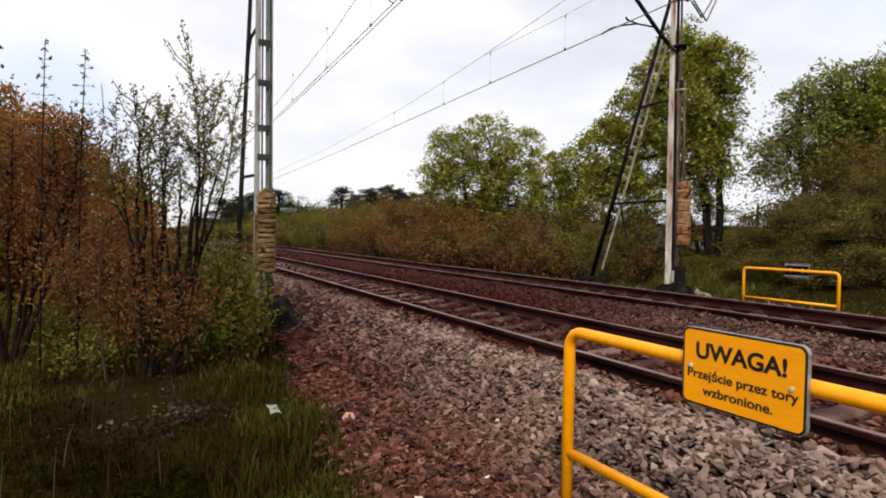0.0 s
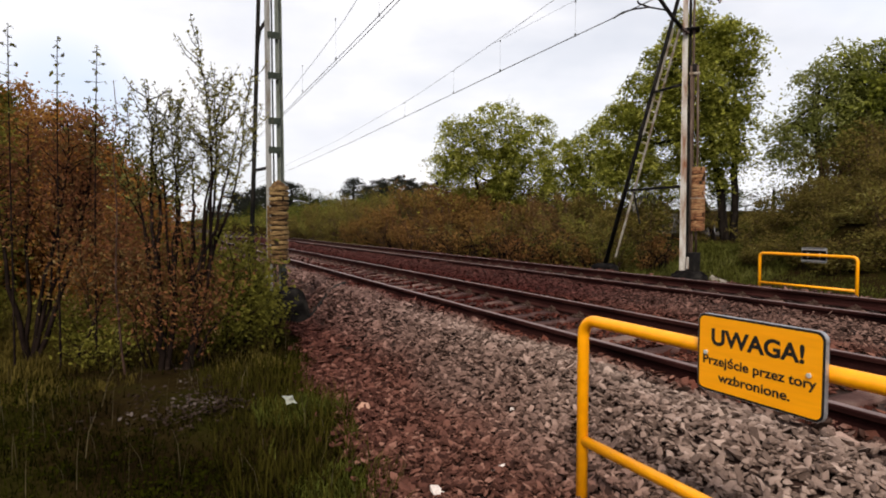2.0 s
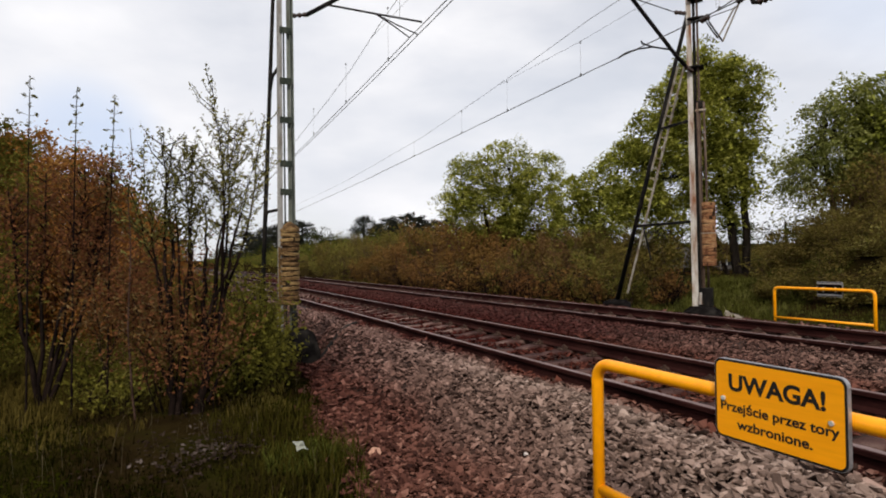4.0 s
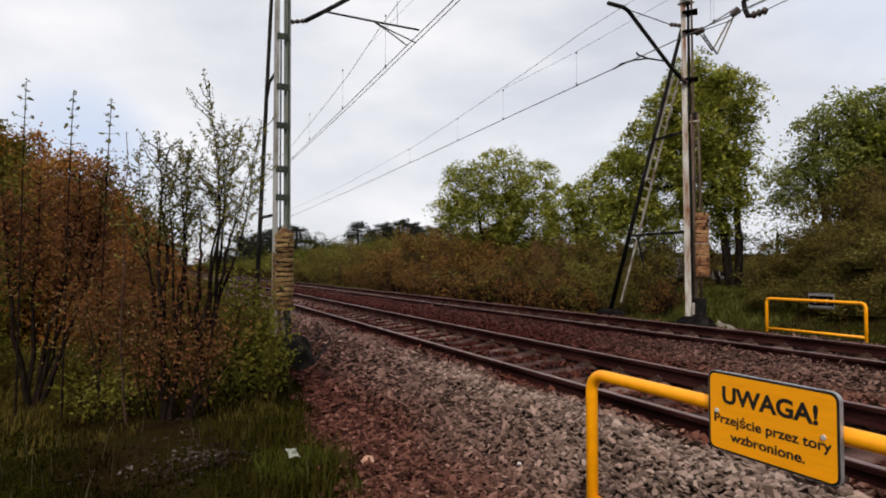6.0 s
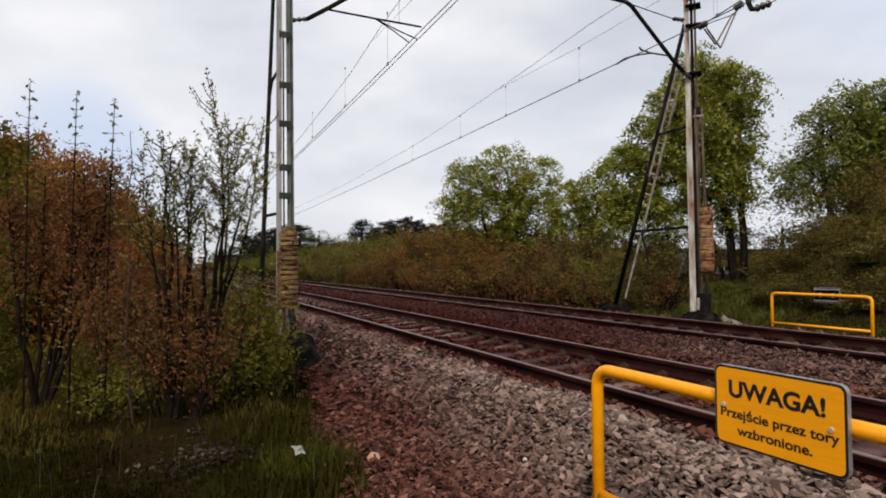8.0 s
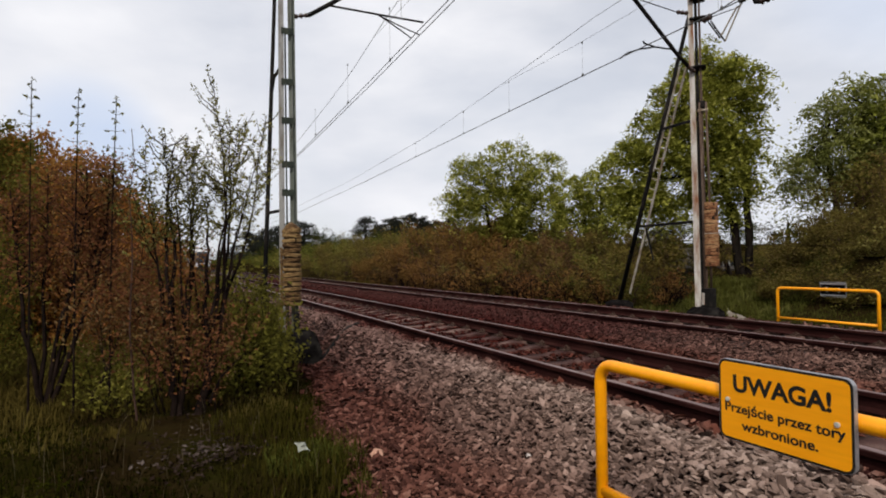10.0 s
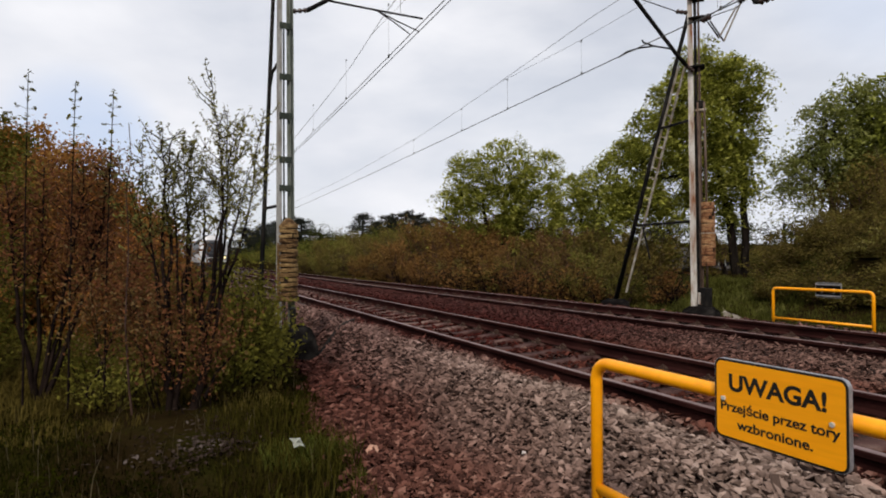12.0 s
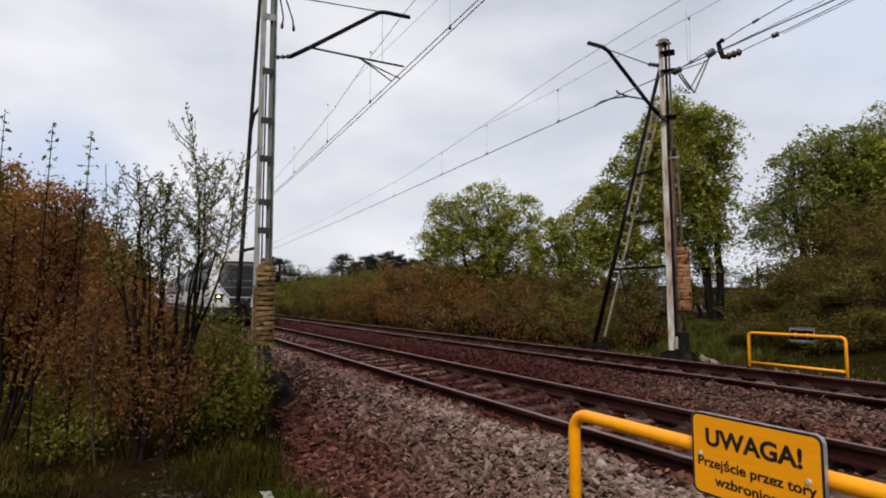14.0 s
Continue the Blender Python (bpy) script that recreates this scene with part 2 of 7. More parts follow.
# earth lowered in tone: dim light on the left ground is in the colour
M_EARTH = surface("dimmed_earth_and_moss", [(0.01, 0.0062, 0.0028), (0.017, 0.0115, 0.0042), (0.0135, 0.014, 0.0024)], 1.3, 0.95, bump=0.6, fine=30, world_space=True, spec=0.0)
M_BED = ballast_material("ballast_stone")
M_STONE = ballast_material("single_ballast_stone", True)
M_RAIL = surface("rusted_rail_steel", [(0.011, 0.0036, 0.0032), (0.025, 0.008, 0.007), (0.042, 0.016, 0.013)], 5, 0.95, 0.0, 0.2, 90, stretch=(1, 0.3, 1), spec=0.03)
M_RAILTOP = surface("worn_rail_head", [(0.1215, 0.081, 0.0743), (0.2025, 0.1418, 0.135), (0.2835, 0.216, 0.2025)], 4, 0.5, 0.4, 0.05, 80, stretch=(1, 0.1, 1))
M_SLEEPER = surface("dusty_concrete_sleeper", [(0.034, 0.014, 0.0115), (0.072, 0.036, 0.03), (0.15, 0.095, 0.078)], 4, 0.9, bump=0.4, fine=70, by="object", vary=0.2)
M_PLATE = surface("rusty_fastening_steel", [(0.03, 0.018, 0.015), (0.06, 0.035, 0.026), (0.1, 0.06, 0.04)], 20, 0.7, 0.3, 0.3, 120)
M_YELLOW = surface("yellow_enamel_paint", [(0.86, 0.31, 0.002), (0.89, 0.34, 0.003), (0.91, 0.36, 0.006)], 7, 0.38, bump=0.03, fine=20, spec=0.35, speck=(0.93, 1.05))
M_SIGN = surface("orange_sign_sheet", [(0.87, 0.325, 0.003), (0.89, 0.338, 0.004), (0.91, 0.352, 0.006)], 5, 0.5, bump=0.02, fine=25, stretch=(0.3, 1, 3), spec=0.25, speck=(0.95, 1.04))
M_BLACK = surface("black_sign_paint", [(0.012, 0.011, 0.01), (0.02, 0.018, 0.016)], 10, 0.5, bump=0.0)
M_ALU = surface("grey_aluminium_sheet", [(0.3, 0.3, 0.31), (0.42, 0.42, 0.43), (0.5, 0.5, 0.51)], 9, 0.45, 0.7, 0.05, 80)
M_BOLT = surface("galvanised_bolt", [(0.5, 0.49, 0.45), (0.7, 0.68, 0.63)], 40, 0.4, 0.3, 0.0)
M_MASTGREY = surface("weathered_grey_mast_paint", [(0.1105, 0.085, 0.0595), (0.2295, 0.2253, 0.2125), (0.306, 0.306, 0.2932)], 3.5, 0.7, 0.1, 0.2, 40, stretch=(3, 3, 0.7), spots=(0.25, 0.45, 0.7))
M_MASTRUST = surface("flaking_white_and_rust_mast", [(0.2, 0.075, 0.03), (0.33, 0.27, 0.22), (0.5, 0.48, 0.44)], 3.0, 0.75, 0.0, 0.3, 40, stretch=(3, 3, 0.6), spots=(0.3, 0.43, 0.62))
M_GREENGREY = surface("grey_green_mast_paint", [(0.06, 0.055, 0.04), (0.11, 0.125, 0.105), (0.19, 0.2, 0.18)], 3.5, 0.7, 0.1, 0.2, 40, stretch=(3, 3, 0.7), spots=(0.25, 0.45, 0.7))
M_DARKSTEEL = surface("dark_green_steel", [(0.018, 0.022, 0.018), (0.035, 0.045, 0.035), (0.06, 0.06, 0.045)], 5, 0.65, 0.2, 0.2, 50, stretch=(2, 2, 0.6))
M_BLACKSTEEL = surface("sooty_black_steel", [(0.006, 0.006, 0.006), (0.013, 0.012, 0.011), (0.03, 0.025, 0.021)], 6, 0.75, 0.0, 0.2, 60, spec=0.05)
M_BROWNSTEEL = surface("dull_brown_steel", [(0.03, 0.018, 0.012), (0.085, 0.055, 0.04), (0.15, 0.11, 0.085)], 4, 0.75, 0.1, 0.2, 50, stretch=(3, 3, 0.6))
M_STRUT = surface("pale_rusted_strut", [(0.2, 0.14, 0.09), (0.35, 0.31, 0.25), (0.45, 0.42, 0.36)], 6, 0.7, 0.1, 0.2, 60)
M_SLAT = surface("weathered_yellow_batten", [(0.045, 0.022, 0.009), (0.15, 0.088, 0.036), (0.28, 0.185, 0.08)], 9, 0.85, bump=0.4, fine=60, by="object", vary=0.15, stretch=(1, 1, 4))
M_SLATRUST = surface("weathered_rusty_batten", [(0.1, 0.038, 0.018), (0.22, 0.1, 0.045), (0.34, 0.2, 0.1)], 9, 0.85, bump=0.4, fine=60, by="object", vary=0.12, stretch=(1, 1, 4))
M_CORE = surface("dark_gap_core", [(0.015, 0.01, 0.007), (0.04, 0.025, 0.015)], 9, 0.9)
# near-black: the footing's shaded front face is put into this colour
M_NEARBLACK = surface("near_black_concrete", [(0.004, 0.0035, 0.0035), (0.008, 0.0072, 0.007), (0.022, 0.02, 0.018)], 7, 1.0, bump=0.5, fine=40, spec=0.0)
M_WIRE = surface("oxidised_copper_wire", [(0.07, 0.075, 0.07), (0.13, 0.13, 0.125)], 3, 0.5, 0.5, 0.0)
M_INSUL = surface("brown_porcelain", [(0.03, 0.018, 0.014), (0.06, 0.035, 0.028)], 12, 0.25, 0.0, 0.0, spec=0.6)
# bark colour lowered so that it carries the crown's shade
M_BARK = surface("shade_darkened_bark", [(0.006, 0.0045, 0.0035), (0.012, 0.0095, 0.0075), (0.026, 0.021, 0.017)], 7, 0.95, bump=0.8, fine=30, stretch=(1, 1, 0.3), spec=0.02)
M_TWIG = surface("brown_twig", [(0.0078, 0.0052, 0.0046), (0.0143, 0.0097, 0.0078), (0.0286, 0.0182, 0.0143)], 5, 0.95, bump=0.3, fine=60, spec=0.0)
M_PAPER = surface("crumpled_white_paper", [(0.2, 0.21, 0.17), (0.3, 0.31, 0.26)], 20, 0.9, bump=0.3)
M_PATH = surface("trodden_sandy_path", [(0.12, 0.1, 0.08), (0.22, 0.19, 0.155), (0.3, 0.265, 0.22)], 2.5, 0.95, bump=0.5, fine=25, world_space=True)
M_TRAINWHITE = surface("white_train_paint", [(0.45, 0.45, 0.46), (0.52, 0.52, 0.53), (0.58, 0.58, 0.59)], 0.8, 0.35, bump=0.0, spec=0.5)
M_TRAINGREY = surface("grey_train_roof", [(0.06, 0.062, 0.066), (0.1, 0.102, 0.106)], 1.2, 0.8, bump=0.05, spec=0.1)
M_VIOLET = surface("violet_train_paint", [(0.09, 0.06, 0.2), (0.13, 0.09, 0.28)], 1.5, 0.4, bump=0.0, spec=0.4)
M_TRAINDARK = surface("black_underframe", [(0.012, 0.012, 0.013), (0.03, 0.029, 0.028)], 4, 0.8, spec=0.1)
M_GLASS = surface("dark_train_glass", [(0.008, 0.008, 0.01), (0.02, 0.02, 0.024)], 2.5, 0.4, bump=0.0, spec=0.12)
M_LAMP = glow("headlamp_glow", (1.0, 0.74, 0.3), 6.0)
M_RENDER = surface("pale_house_render", [(0.2, 0.19, 0.17), (0.3, 0.285, 0.26)], 1.5, 0.9, bump=0.1)
M_ROOF = surface("grey_roof_tiles", [(0.05, 0.045, 0.044), (0.09, 0.082, 0.08)], 3, 0.85, bump=0.3)
M_PANE = surface("house_window_glass", [(0.02, 0.024, 0.03), (0.04, 0.045, 0.05)], 2, 0.1, bump=0.0, spec=0.6)

M_BRUSHWOOD = surface("brown_brushwood", [(0.03, 0.017, 0.012), (0.06, 0.034, 0.025), (0.1, 0.06, 0.045)], 5, 0.9, bump=0.0, spec=0.05)
L_TREE = foliage("spring_tree_leaves", [(0.0299, 0.0352, 0.0079), (0.132, 0.1408, 0.0229), (0.3256, 0.33, 0.0546), (0.616, 0.5896, 0.1584)], 0.38, 1.9, 0.0, 0.45)
L_DENSE = foliage("dark_green_tree_leaves", [(0.034, 0.042, 0.008), (0.13, 0.145, 0.022), (0.28, 0.3, 0.048), (0.52, 0.53, 0.13)], 0.36, 1.6, 0.0, 0.45)
L_GREY = foliage("grey_green_willow_leaves", [(0.0506, 0.0626, 0.0156), (0.1472, 0.161, 0.0386), (0.2484, 0.2576, 0.0782), (0.3864, 0.3864, 0.1656)], 0.35, 0.6)
L_BRUSH = foliage("olive_and_rust_brush_leaves", [(0.0668, 0.051, 0.0158), (0.1397, 0.0692, 0.0292), (0.0911, 0.0753, 0.017), (0.1639, 0.0826, 0.0376), (0.1336, 0.1117, 0.0292), (0.1882, 0.1555, 0.0558)], 0.3, 0.13, 0.35, 0.18)
L_BRUSHRUST = foliage("rust_red_brush_leaves", [(0.069, 0.0386, 0.0138), (0.1564, 0.0718, 0.0258), (0.138, 0.0828, 0.0221), (0.1932, 0.092, 0.0331), (0.2208, 0.1426, 0.046)], 0.3, 0.2, 0.3, 0.25)
L_BANK = foliage("dull_green_brush_leaves", [(0.0184, 0.0161, 0.0053), (0.0651, 0.0551, 0.0131), (0.1263, 0.0903, 0.0283), (0.1454, 0.13, 0.0268), (0.3825, 0.3443, 0.13)], 0.38, 0.9, 0.25, 0.5)
L_ORANGE = foliage("orange_brown_young_leaves", [(0.0945, 0.0585, 0.0143), (0.2078, 0.1097, 0.0264), (0.3086, 0.1338, 0.033), (0.3337, 0.1568, 0.0418), (0.3651, 0.2246, 0.066)], 0.33, 0.6, 0.0, 0.35)
L_MEADOW = foliage("mossy_green_shrub_leaves", [(0.0501, 0.0459, 0.0084), (0.0969, 0.0872, 0.0153), (0.1292, 0.1148, 0.0229), (0.1615, 0.1416, 0.0321)], 0.33, 0.5, 0.0, 0.3)
L_BRUSHGREEN = foliage("dark_green_brush_leaves", [(0.0476, 0.0487, 0.0116), (0.0846, 0.0846, 0.0169), (0.1375, 0.0952, 0.0275), (0.127, 0.127, 0.0254), (0.1799, 0.1746, 0.0476)], 0.3, 0.25, 0.3, 0.25)
L_RUST = foliage("dull_rusty_young_leaves", [(0.0339, 0.0175, 0.0116), (0.0869, 0.0402, 0.0215), (0.1835, 0.0699, 0.0305), (0.1207, 0.0769, 0.0251), (0.2318, 0.1529, 0.0763)], 0.33, 0.9, 0.0, 0.5)
L_LOW = foliage("olive_undergrowth_leaves", [(0.042, 0.037, 0.008), (0.115, 0.106, 0.018), (0.18, 0.166, 0.03), (0.27, 0.25, 0.065)], 0.38, 0.9, 0.0, 0.45)
L_SPRIG = foliage("pale_green_sprig_leaves", [(0.048, 0.0468, 0.0144), (0.108, 0.1008, 0.0264), (0.18, 0.1656, 0.048), (0.324, 0.306, 0.12)], 0.34, 0.9)
# grass and herbs below their natural tone, the dim light put into the colours
L_GRASS = foliage("dimmed_meadow_grass", [(0.0041, 0.0026, 0.0008), (0.0082, 0.0061, 0.0013), (0.0072, 0.0076, 0.001), (0.0145, 0.0151, 0.0016), (0.0272, 0.0229, 0.0038)], 0.25, 1.0, 0.0, 0.25)
L_HERB = foliage("dimmed_herb_leaves", [(0.0056, 0.0052, 0.0008), (0.0116, 0.0124, 0.0014), (0.0208, 0.0224, 0.0024), (0.0368, 0.0376, 0.0048)], 0.25, 1.1, 0.0, 0.3)
L_LITTER = foliage("dead_leaf_litter", [(0.008, 0.005, 0.004), (0.018, 0.011, 0.008), (0.04, 0.028, 0.023), (0.13, 0.105, 0.095)], 0.1, 2.5, 0.0, 0.25)
L_PINE = foliage("dark_pine_needles", [(0.016, 0.018, 0.014), (0.03, 0.033, 0.025), (0.05, 0.054, 0.038)], 0.15, 0.5)
L_FAR = foliage("far_wood_leaves", [(0.022, 0.03, 0.007), (0.045, 0.052, 0.012), (0.08, 0.08, 0.022)], 0.3, 0.1)


# ---- building blocks ----
class Geo:
    """Gathers vertices and faces, and links them as one mesh."""

    def __init__(self):
        self.v, self.f, self.n = [], [], 0

    def add(self, verts, faces):
        verts, faces = np.asarray(verts, float).reshape(-1, 3), np.asarray(faces, int)
        self.v.append(verts)
        self.f.append(faces + self.n)
        self.n += len(verts)

    def box(self, c, s, turn=None, cut=0.0):
        """A box with its edges cut off by cut metres."""
        s = np.asarray(s, float) / 2
        cut = min(cut, 0.45 * float(min(s)) * 2) if cut else 0.0
        if not cut:
            v = np.array([(x, y, z) for x in (-1, 1) for y in (-1, 1) for z in (-1, 1)], float) * s
            f = [(0, 1, 3, 2), (4, 6, 7, 5), (0, 4, 5, 1), (2, 3, 7, 6), (0, 2, 6, 4), (1, 5, 7, 3)]
            groups = [np.array(f)]
        else:
            v, index = [], {}
            for x in (-1, 1):
                for y in (-1, 1):
                    for z in (-1, 1):
                        for a in range(3):
                            k = [s[0] - cut, s[1] - cut, s[2] - cut]
                            k[a] = s[a]
                            index[x, y, z, a] = len(v)
                            v.append((x * k[0], y * k[1], z * k[2]))
            v = np.array(v)
            quads, tris = [], []
            for a in range(3):
                b, c2 = (a + 1) % 3, (a + 2) % 3
                for sg in (-1, 1):
                    ring = []
                    for sb, sc in ((-1, -1), (1, -1), (1, 1), (-1, 1)):
                        k = [0, 0, 0]
                        k[a], k[b], k[c2] = sg, sb, sc
                        ring.append(index[(*k, a)])
                    quads.append(ring if sg > 0 else ring[::-1])
                for sb in (-1, 1):
                    for sc in (-1, 1):
                        k0, k1 = [0, 0, 0], [0, 0, 0]
                        k0[a], k0[b], k0[c2] = -1, sb, sc
                        k1[a], k1[b], k1[c2] = 1, sb, sc
                        q = [index[(*k0, b)], index[(*k1, b)], index[(*k1, c2)], index[(*k0, c2)]]
                        quads.append(q if sb * sc < 0 else q[::-1])
            for x in (-1, 1):
                for y in (-1, 1):
                    for z in (-1, 1):
                        q = [index[x, y, z, 0], index[x, y, z, 1], index[x, y, z, 2]]
                        tris.append(q if x * y * z > 0 else q[::-1])
            groups = [np.array(quads), np.array(tris)]
        if turn is not None:
            v = v @ np.array(turn.to_3x3()).T
        v = v + np.asarray(c, float)
        start = self.n
        self.v.append(v)
        self.n += len(v)
        for g in groups:
            self.f.append(g + start)
        return self

    def tube(self, pts, radii, seg=8, caps=True):
        pts = np.asarray(pts, float)
        n = len(pts)
        radii = np.full(n, radii) if np.isscalar(radii) else np.asarray(radii, float)
        t = np.gradient(pts, axis=0)
        t /= np.linalg.norm(t, axis=1)[:, None] + 1e-9
        ref = np.eye(3)[int(np.argmin(abs(t).max(axis=0)))]
        u = np.cross(t, ref)
        u /= np.linalg.norm(u, axis=1)[:, None] + 1e-9
        w = np.cross(u, t)
        a = np.linspace(0, 2 * np.pi, seg, endpoint=False)
        ring = np.cos(a)[None, :, None] * u[:, None, :] + np.sin(a)[None, :, None] * w[:, None, :]
        v = (pts[:, None, :] + ring * radii[:, None, None]).reshape(-1, 3)
        i = np.arange(n - 1)[:, None] * seg
        j, k = np.arange(seg)[None, :], (np.arange(seg)[None, :] + 1) % seg
        f = np.stack([i + j, i + seg + j, i + seg + k, i + k], -1).reshape(-1, 4)
        start = self.n
        self.add(v, f)
        if caps:
            self.f.append(np.arange(seg)[None, :] + start)
            self.f.append(np.arange(seg)[None, ::-1] + start + (n - 1) * seg)
        return self

    def bar(self, a, b, w, h):
        """A square-edged bar from a to b, w wide and h high."""
        a, b = Vector(a), Vector(b)
        d = b - a
        turn = d.to_track_quat("Y", "Z").to_matrix().to_4x4()
        return self.box((a + b) / 2, (w, d.length, h), turn, min(w, h) * 0.12)

    def grid(self, p, flip=False):
        """A sheet over an array of points, rows by columns."""
        p = np.asarray(p, float)
        r, c = p.shape[:2]
        i = (np.arange(r - 1)[:, None] * c + np.arange(c - 1)[None, :]).reshape(-1, 1)
        q = np.concatenate([i, i + 1, i + c + 1, i + c], 1)
        self.add(p.reshape(-1, 3), q[:, ::-1] if flip else q)
        return self

    def mesh(self, name, material, smooth=False):
        me = bpy.data.meshes.new(name)
        v = np.concatenate(self.v).astype(np.float32)
        loops = np.concatenate([f.reshape(-1) for f in self.f]).astype(np.int32)
        sizes = np.concatenate([np.full(len(f), f.shape[1]) for f in self.f]).astype(np.int32)
        starts = np.concatenate([[0], np.cumsum(sizes)[:-1]]).astype(np.int32)
        me.vertices.add(len(v))
        me.vertices.foreach_set("co", v.reshape(-1))
        me.loops.add(len(loops))
        me.loops.foreach_set("vertex_index", loops)
        me.polygons.add(len(sizes))
        me.polygons.foreach_set("loop_start", starts)
        me.polygons.foreach_set("loop_total", sizes)
        me.update(calc_edges=True)
        me.validate()
        me.polygons.foreach_set("use_smooth", np.full(len(me.polygons), bool(smooth)))
        me.materials.append(material)
        return me


def part(name, geo, material, parent, label="", smooth=False):
    """One mesh object under a thing or a part."""
    ob = new(name, geo.mesh(name, material, smooth))
    ob.parent = parent
    return tagged(ob, label)


def thing(name, label, category, group="", kind="", at=(0, 0, 0), rz=0):
    ob = new(name)
    ob.empty_display_size = 0.2
    ob.matrix_basis = pose(*at, 0, 0, rz)
    return tagged(ob, label, category, group, kind)


def shared(name, mesh, parent, m):
    """A piece that shares its mesh with its like."""
    ob = new(name, mesh)
    ob.parent = parent
    ob.matrix_basis = m
    return ob


def smooth_step(t):
    t = np.clip(t, 0, 1)
    return t * t * (3 - 2 * t)


def toe_x(y):
    """Where the stone shoulder of the near track meets the grass."""
    y = np.asarray(y, float)
    return 1.21 + 0.12 * np.clip(y - 3.2, -1.5, 8.0) + 0.12 * np.exp(-((y - 3.0) / 1.1) ** 2) + 0.08 * np.sin(y * 1.7) + 0.05 * np.sin(y * 4.1)


def ground_z(x, y):
    """Height of the land over the rail heads' level."""
    x, y = np.asarray(x, float), np.asarray(y, float)
    near = -0.56 + 0.05 * np.sin(x * 1.3 + 0.5) * np.cos(y * 0.9) + 0.03 * np.sin(x * 3.1 + y * 2.3) + 0.22 * smooth_step((y - 8) / 6) * smooth_step((x + 1) / 2)
    near = near + 0.9 * smooth_step((-x - 2.5) / 6) * smooth_step((y - 7) / 6)
    far = np.interp(x, [9, 10.5, 11.0, 12.0, 14.0, 18.0, 30.0], [-0.42, -0.36, -0.36, -0.36, 0.0, 0.5, 0.2])
    bank = 1.45 * smooth_step((x - 12.6) / 4.6) * smooth_step((11.4 + 0.3 * (x - 13) - y) / 3.0) * smooth_step((60 - x) / 30)
    hill = 3.4 * smooth_step((y - 36) / 60) * smooth_step((x - 12) / 26) + 0.7 * smooth_step((y - 30) / 40) * smooth_step((x - 10.5) / 3)
    z = np.where(x < 6, near, far + bank + hill)
    middle = smooth_step((x - toe_x(y) + 0.1) / 0.35) * (1 - smooth_step((x - 9.8) / 0.8))
    return z * (1 - middle) + middle * -0.68


TRACK_X = (4.31, 8.32)
SLEEPER_TOP = -0.168


def ballast_z(x, y):
    """Top of the crushed stone."""
    x, y = np.asarray(x, float), np.asarray(y, float)
    t = toe_x(y)
    up = np.clip((x - t) / (2.75 - t), 0, 1) ** 1.85
    down = smooth_step((10.9 - x) / 1.3)
    between = 0.07 * np.exp(-((x - 6.3) / 0.55) ** 2)
    ripple = 0.012 * np.sin(x * 5.2 + y * 1.3) + 0.012 * np.sin(y * 3.7 - x * 2.0)
    off_axis = np.minimum(abs(x - TRACK_X[0]), abs(x - TRACK_X[1]))
    crest = 0.11 * smooth_step((off_axis - 0.84) / 0.14) * smooth_step((x - 2.2) / 0.7) * smooth_step((10.4 - x) / 0.8)
    u, v = (x - 2.5) * 0.73 + (y - 9.95) * 0.68, (y - 9.95) * 0.73 - (x - 2.5) * 0.68
    pit = 0.16 * np.exp(-(u / 0.55) ** 2 - (v / 0.17) ** 2)
    return -0.55 + 0.36 * np.minimum(up, down) + crest - between * 0.9 + ripple - pit


# ---- land ----
def build_ground():
    xs = np.concatenate([[-600, -300, -150, -80, -50, -30, -20, -14], np.arange(-10, 18, 0.3), np.arange(18, 40, 1.0), np.arange(40, 80, 4.0), [90, 120, 180, 300, 500, 900]])
    ys = np.concatenate([[-600, -300, -120, -60, -30, -15, -8], np.arange(-4, 16, 0.3), np.arange(16, 50, 1.0), np.arange(50, 130, 4.0), [140, 170, 220, 300, 450, 700, 1400]])
    x, y = np.meshgrid(xs, ys)
    g = Geo().grid(np.stack([x, y, ground_z(x, y)], -1))
    tagged(new("ground", g.mesh("ground", M_EARTH, True)), "mossy earth sloping off the railway line, dim light put into its colour", "ground", kind="structure")


def build_ballast_bed():
    xs = np.arange(1.0, 11.2, 0.12)
    ys = np.concatenate([np.arange(-12, 30, 0.15), np.arange(30, 80, 0.6), np.arange(80, 420, 8.0)])
    x, y = np.meshgrid(xs, ys)
    z = ballast_z(x, y) - 0.02 - 0.03 * (np.minimum(abs(x - TRACK_X[0]), abs(x - TRACK_X[1])) < 0.7)
    z = np.where(x < toe_x(y), z - 0.15, z)
    g = Geo().grid(np.stack([x, y, z], -1))
    # rust-stained, and darkened to put the shade between stones into the colour
    fines = surface("dark_rusty_stone_fines", [(0.009, 0.0045, 0.0035), (0.026, 0.013, 0.01), (0.07, 0.043, 0.034)], 16, 0.95, bump=0.8, fine=45, world_space=True)
    tagged(new("ballast_bed", g.mesh("ballast_bed", fines, True)), "rust-stained bed of ballast under both tracks, gap shade put into its colour", "ballast", kind="structure")


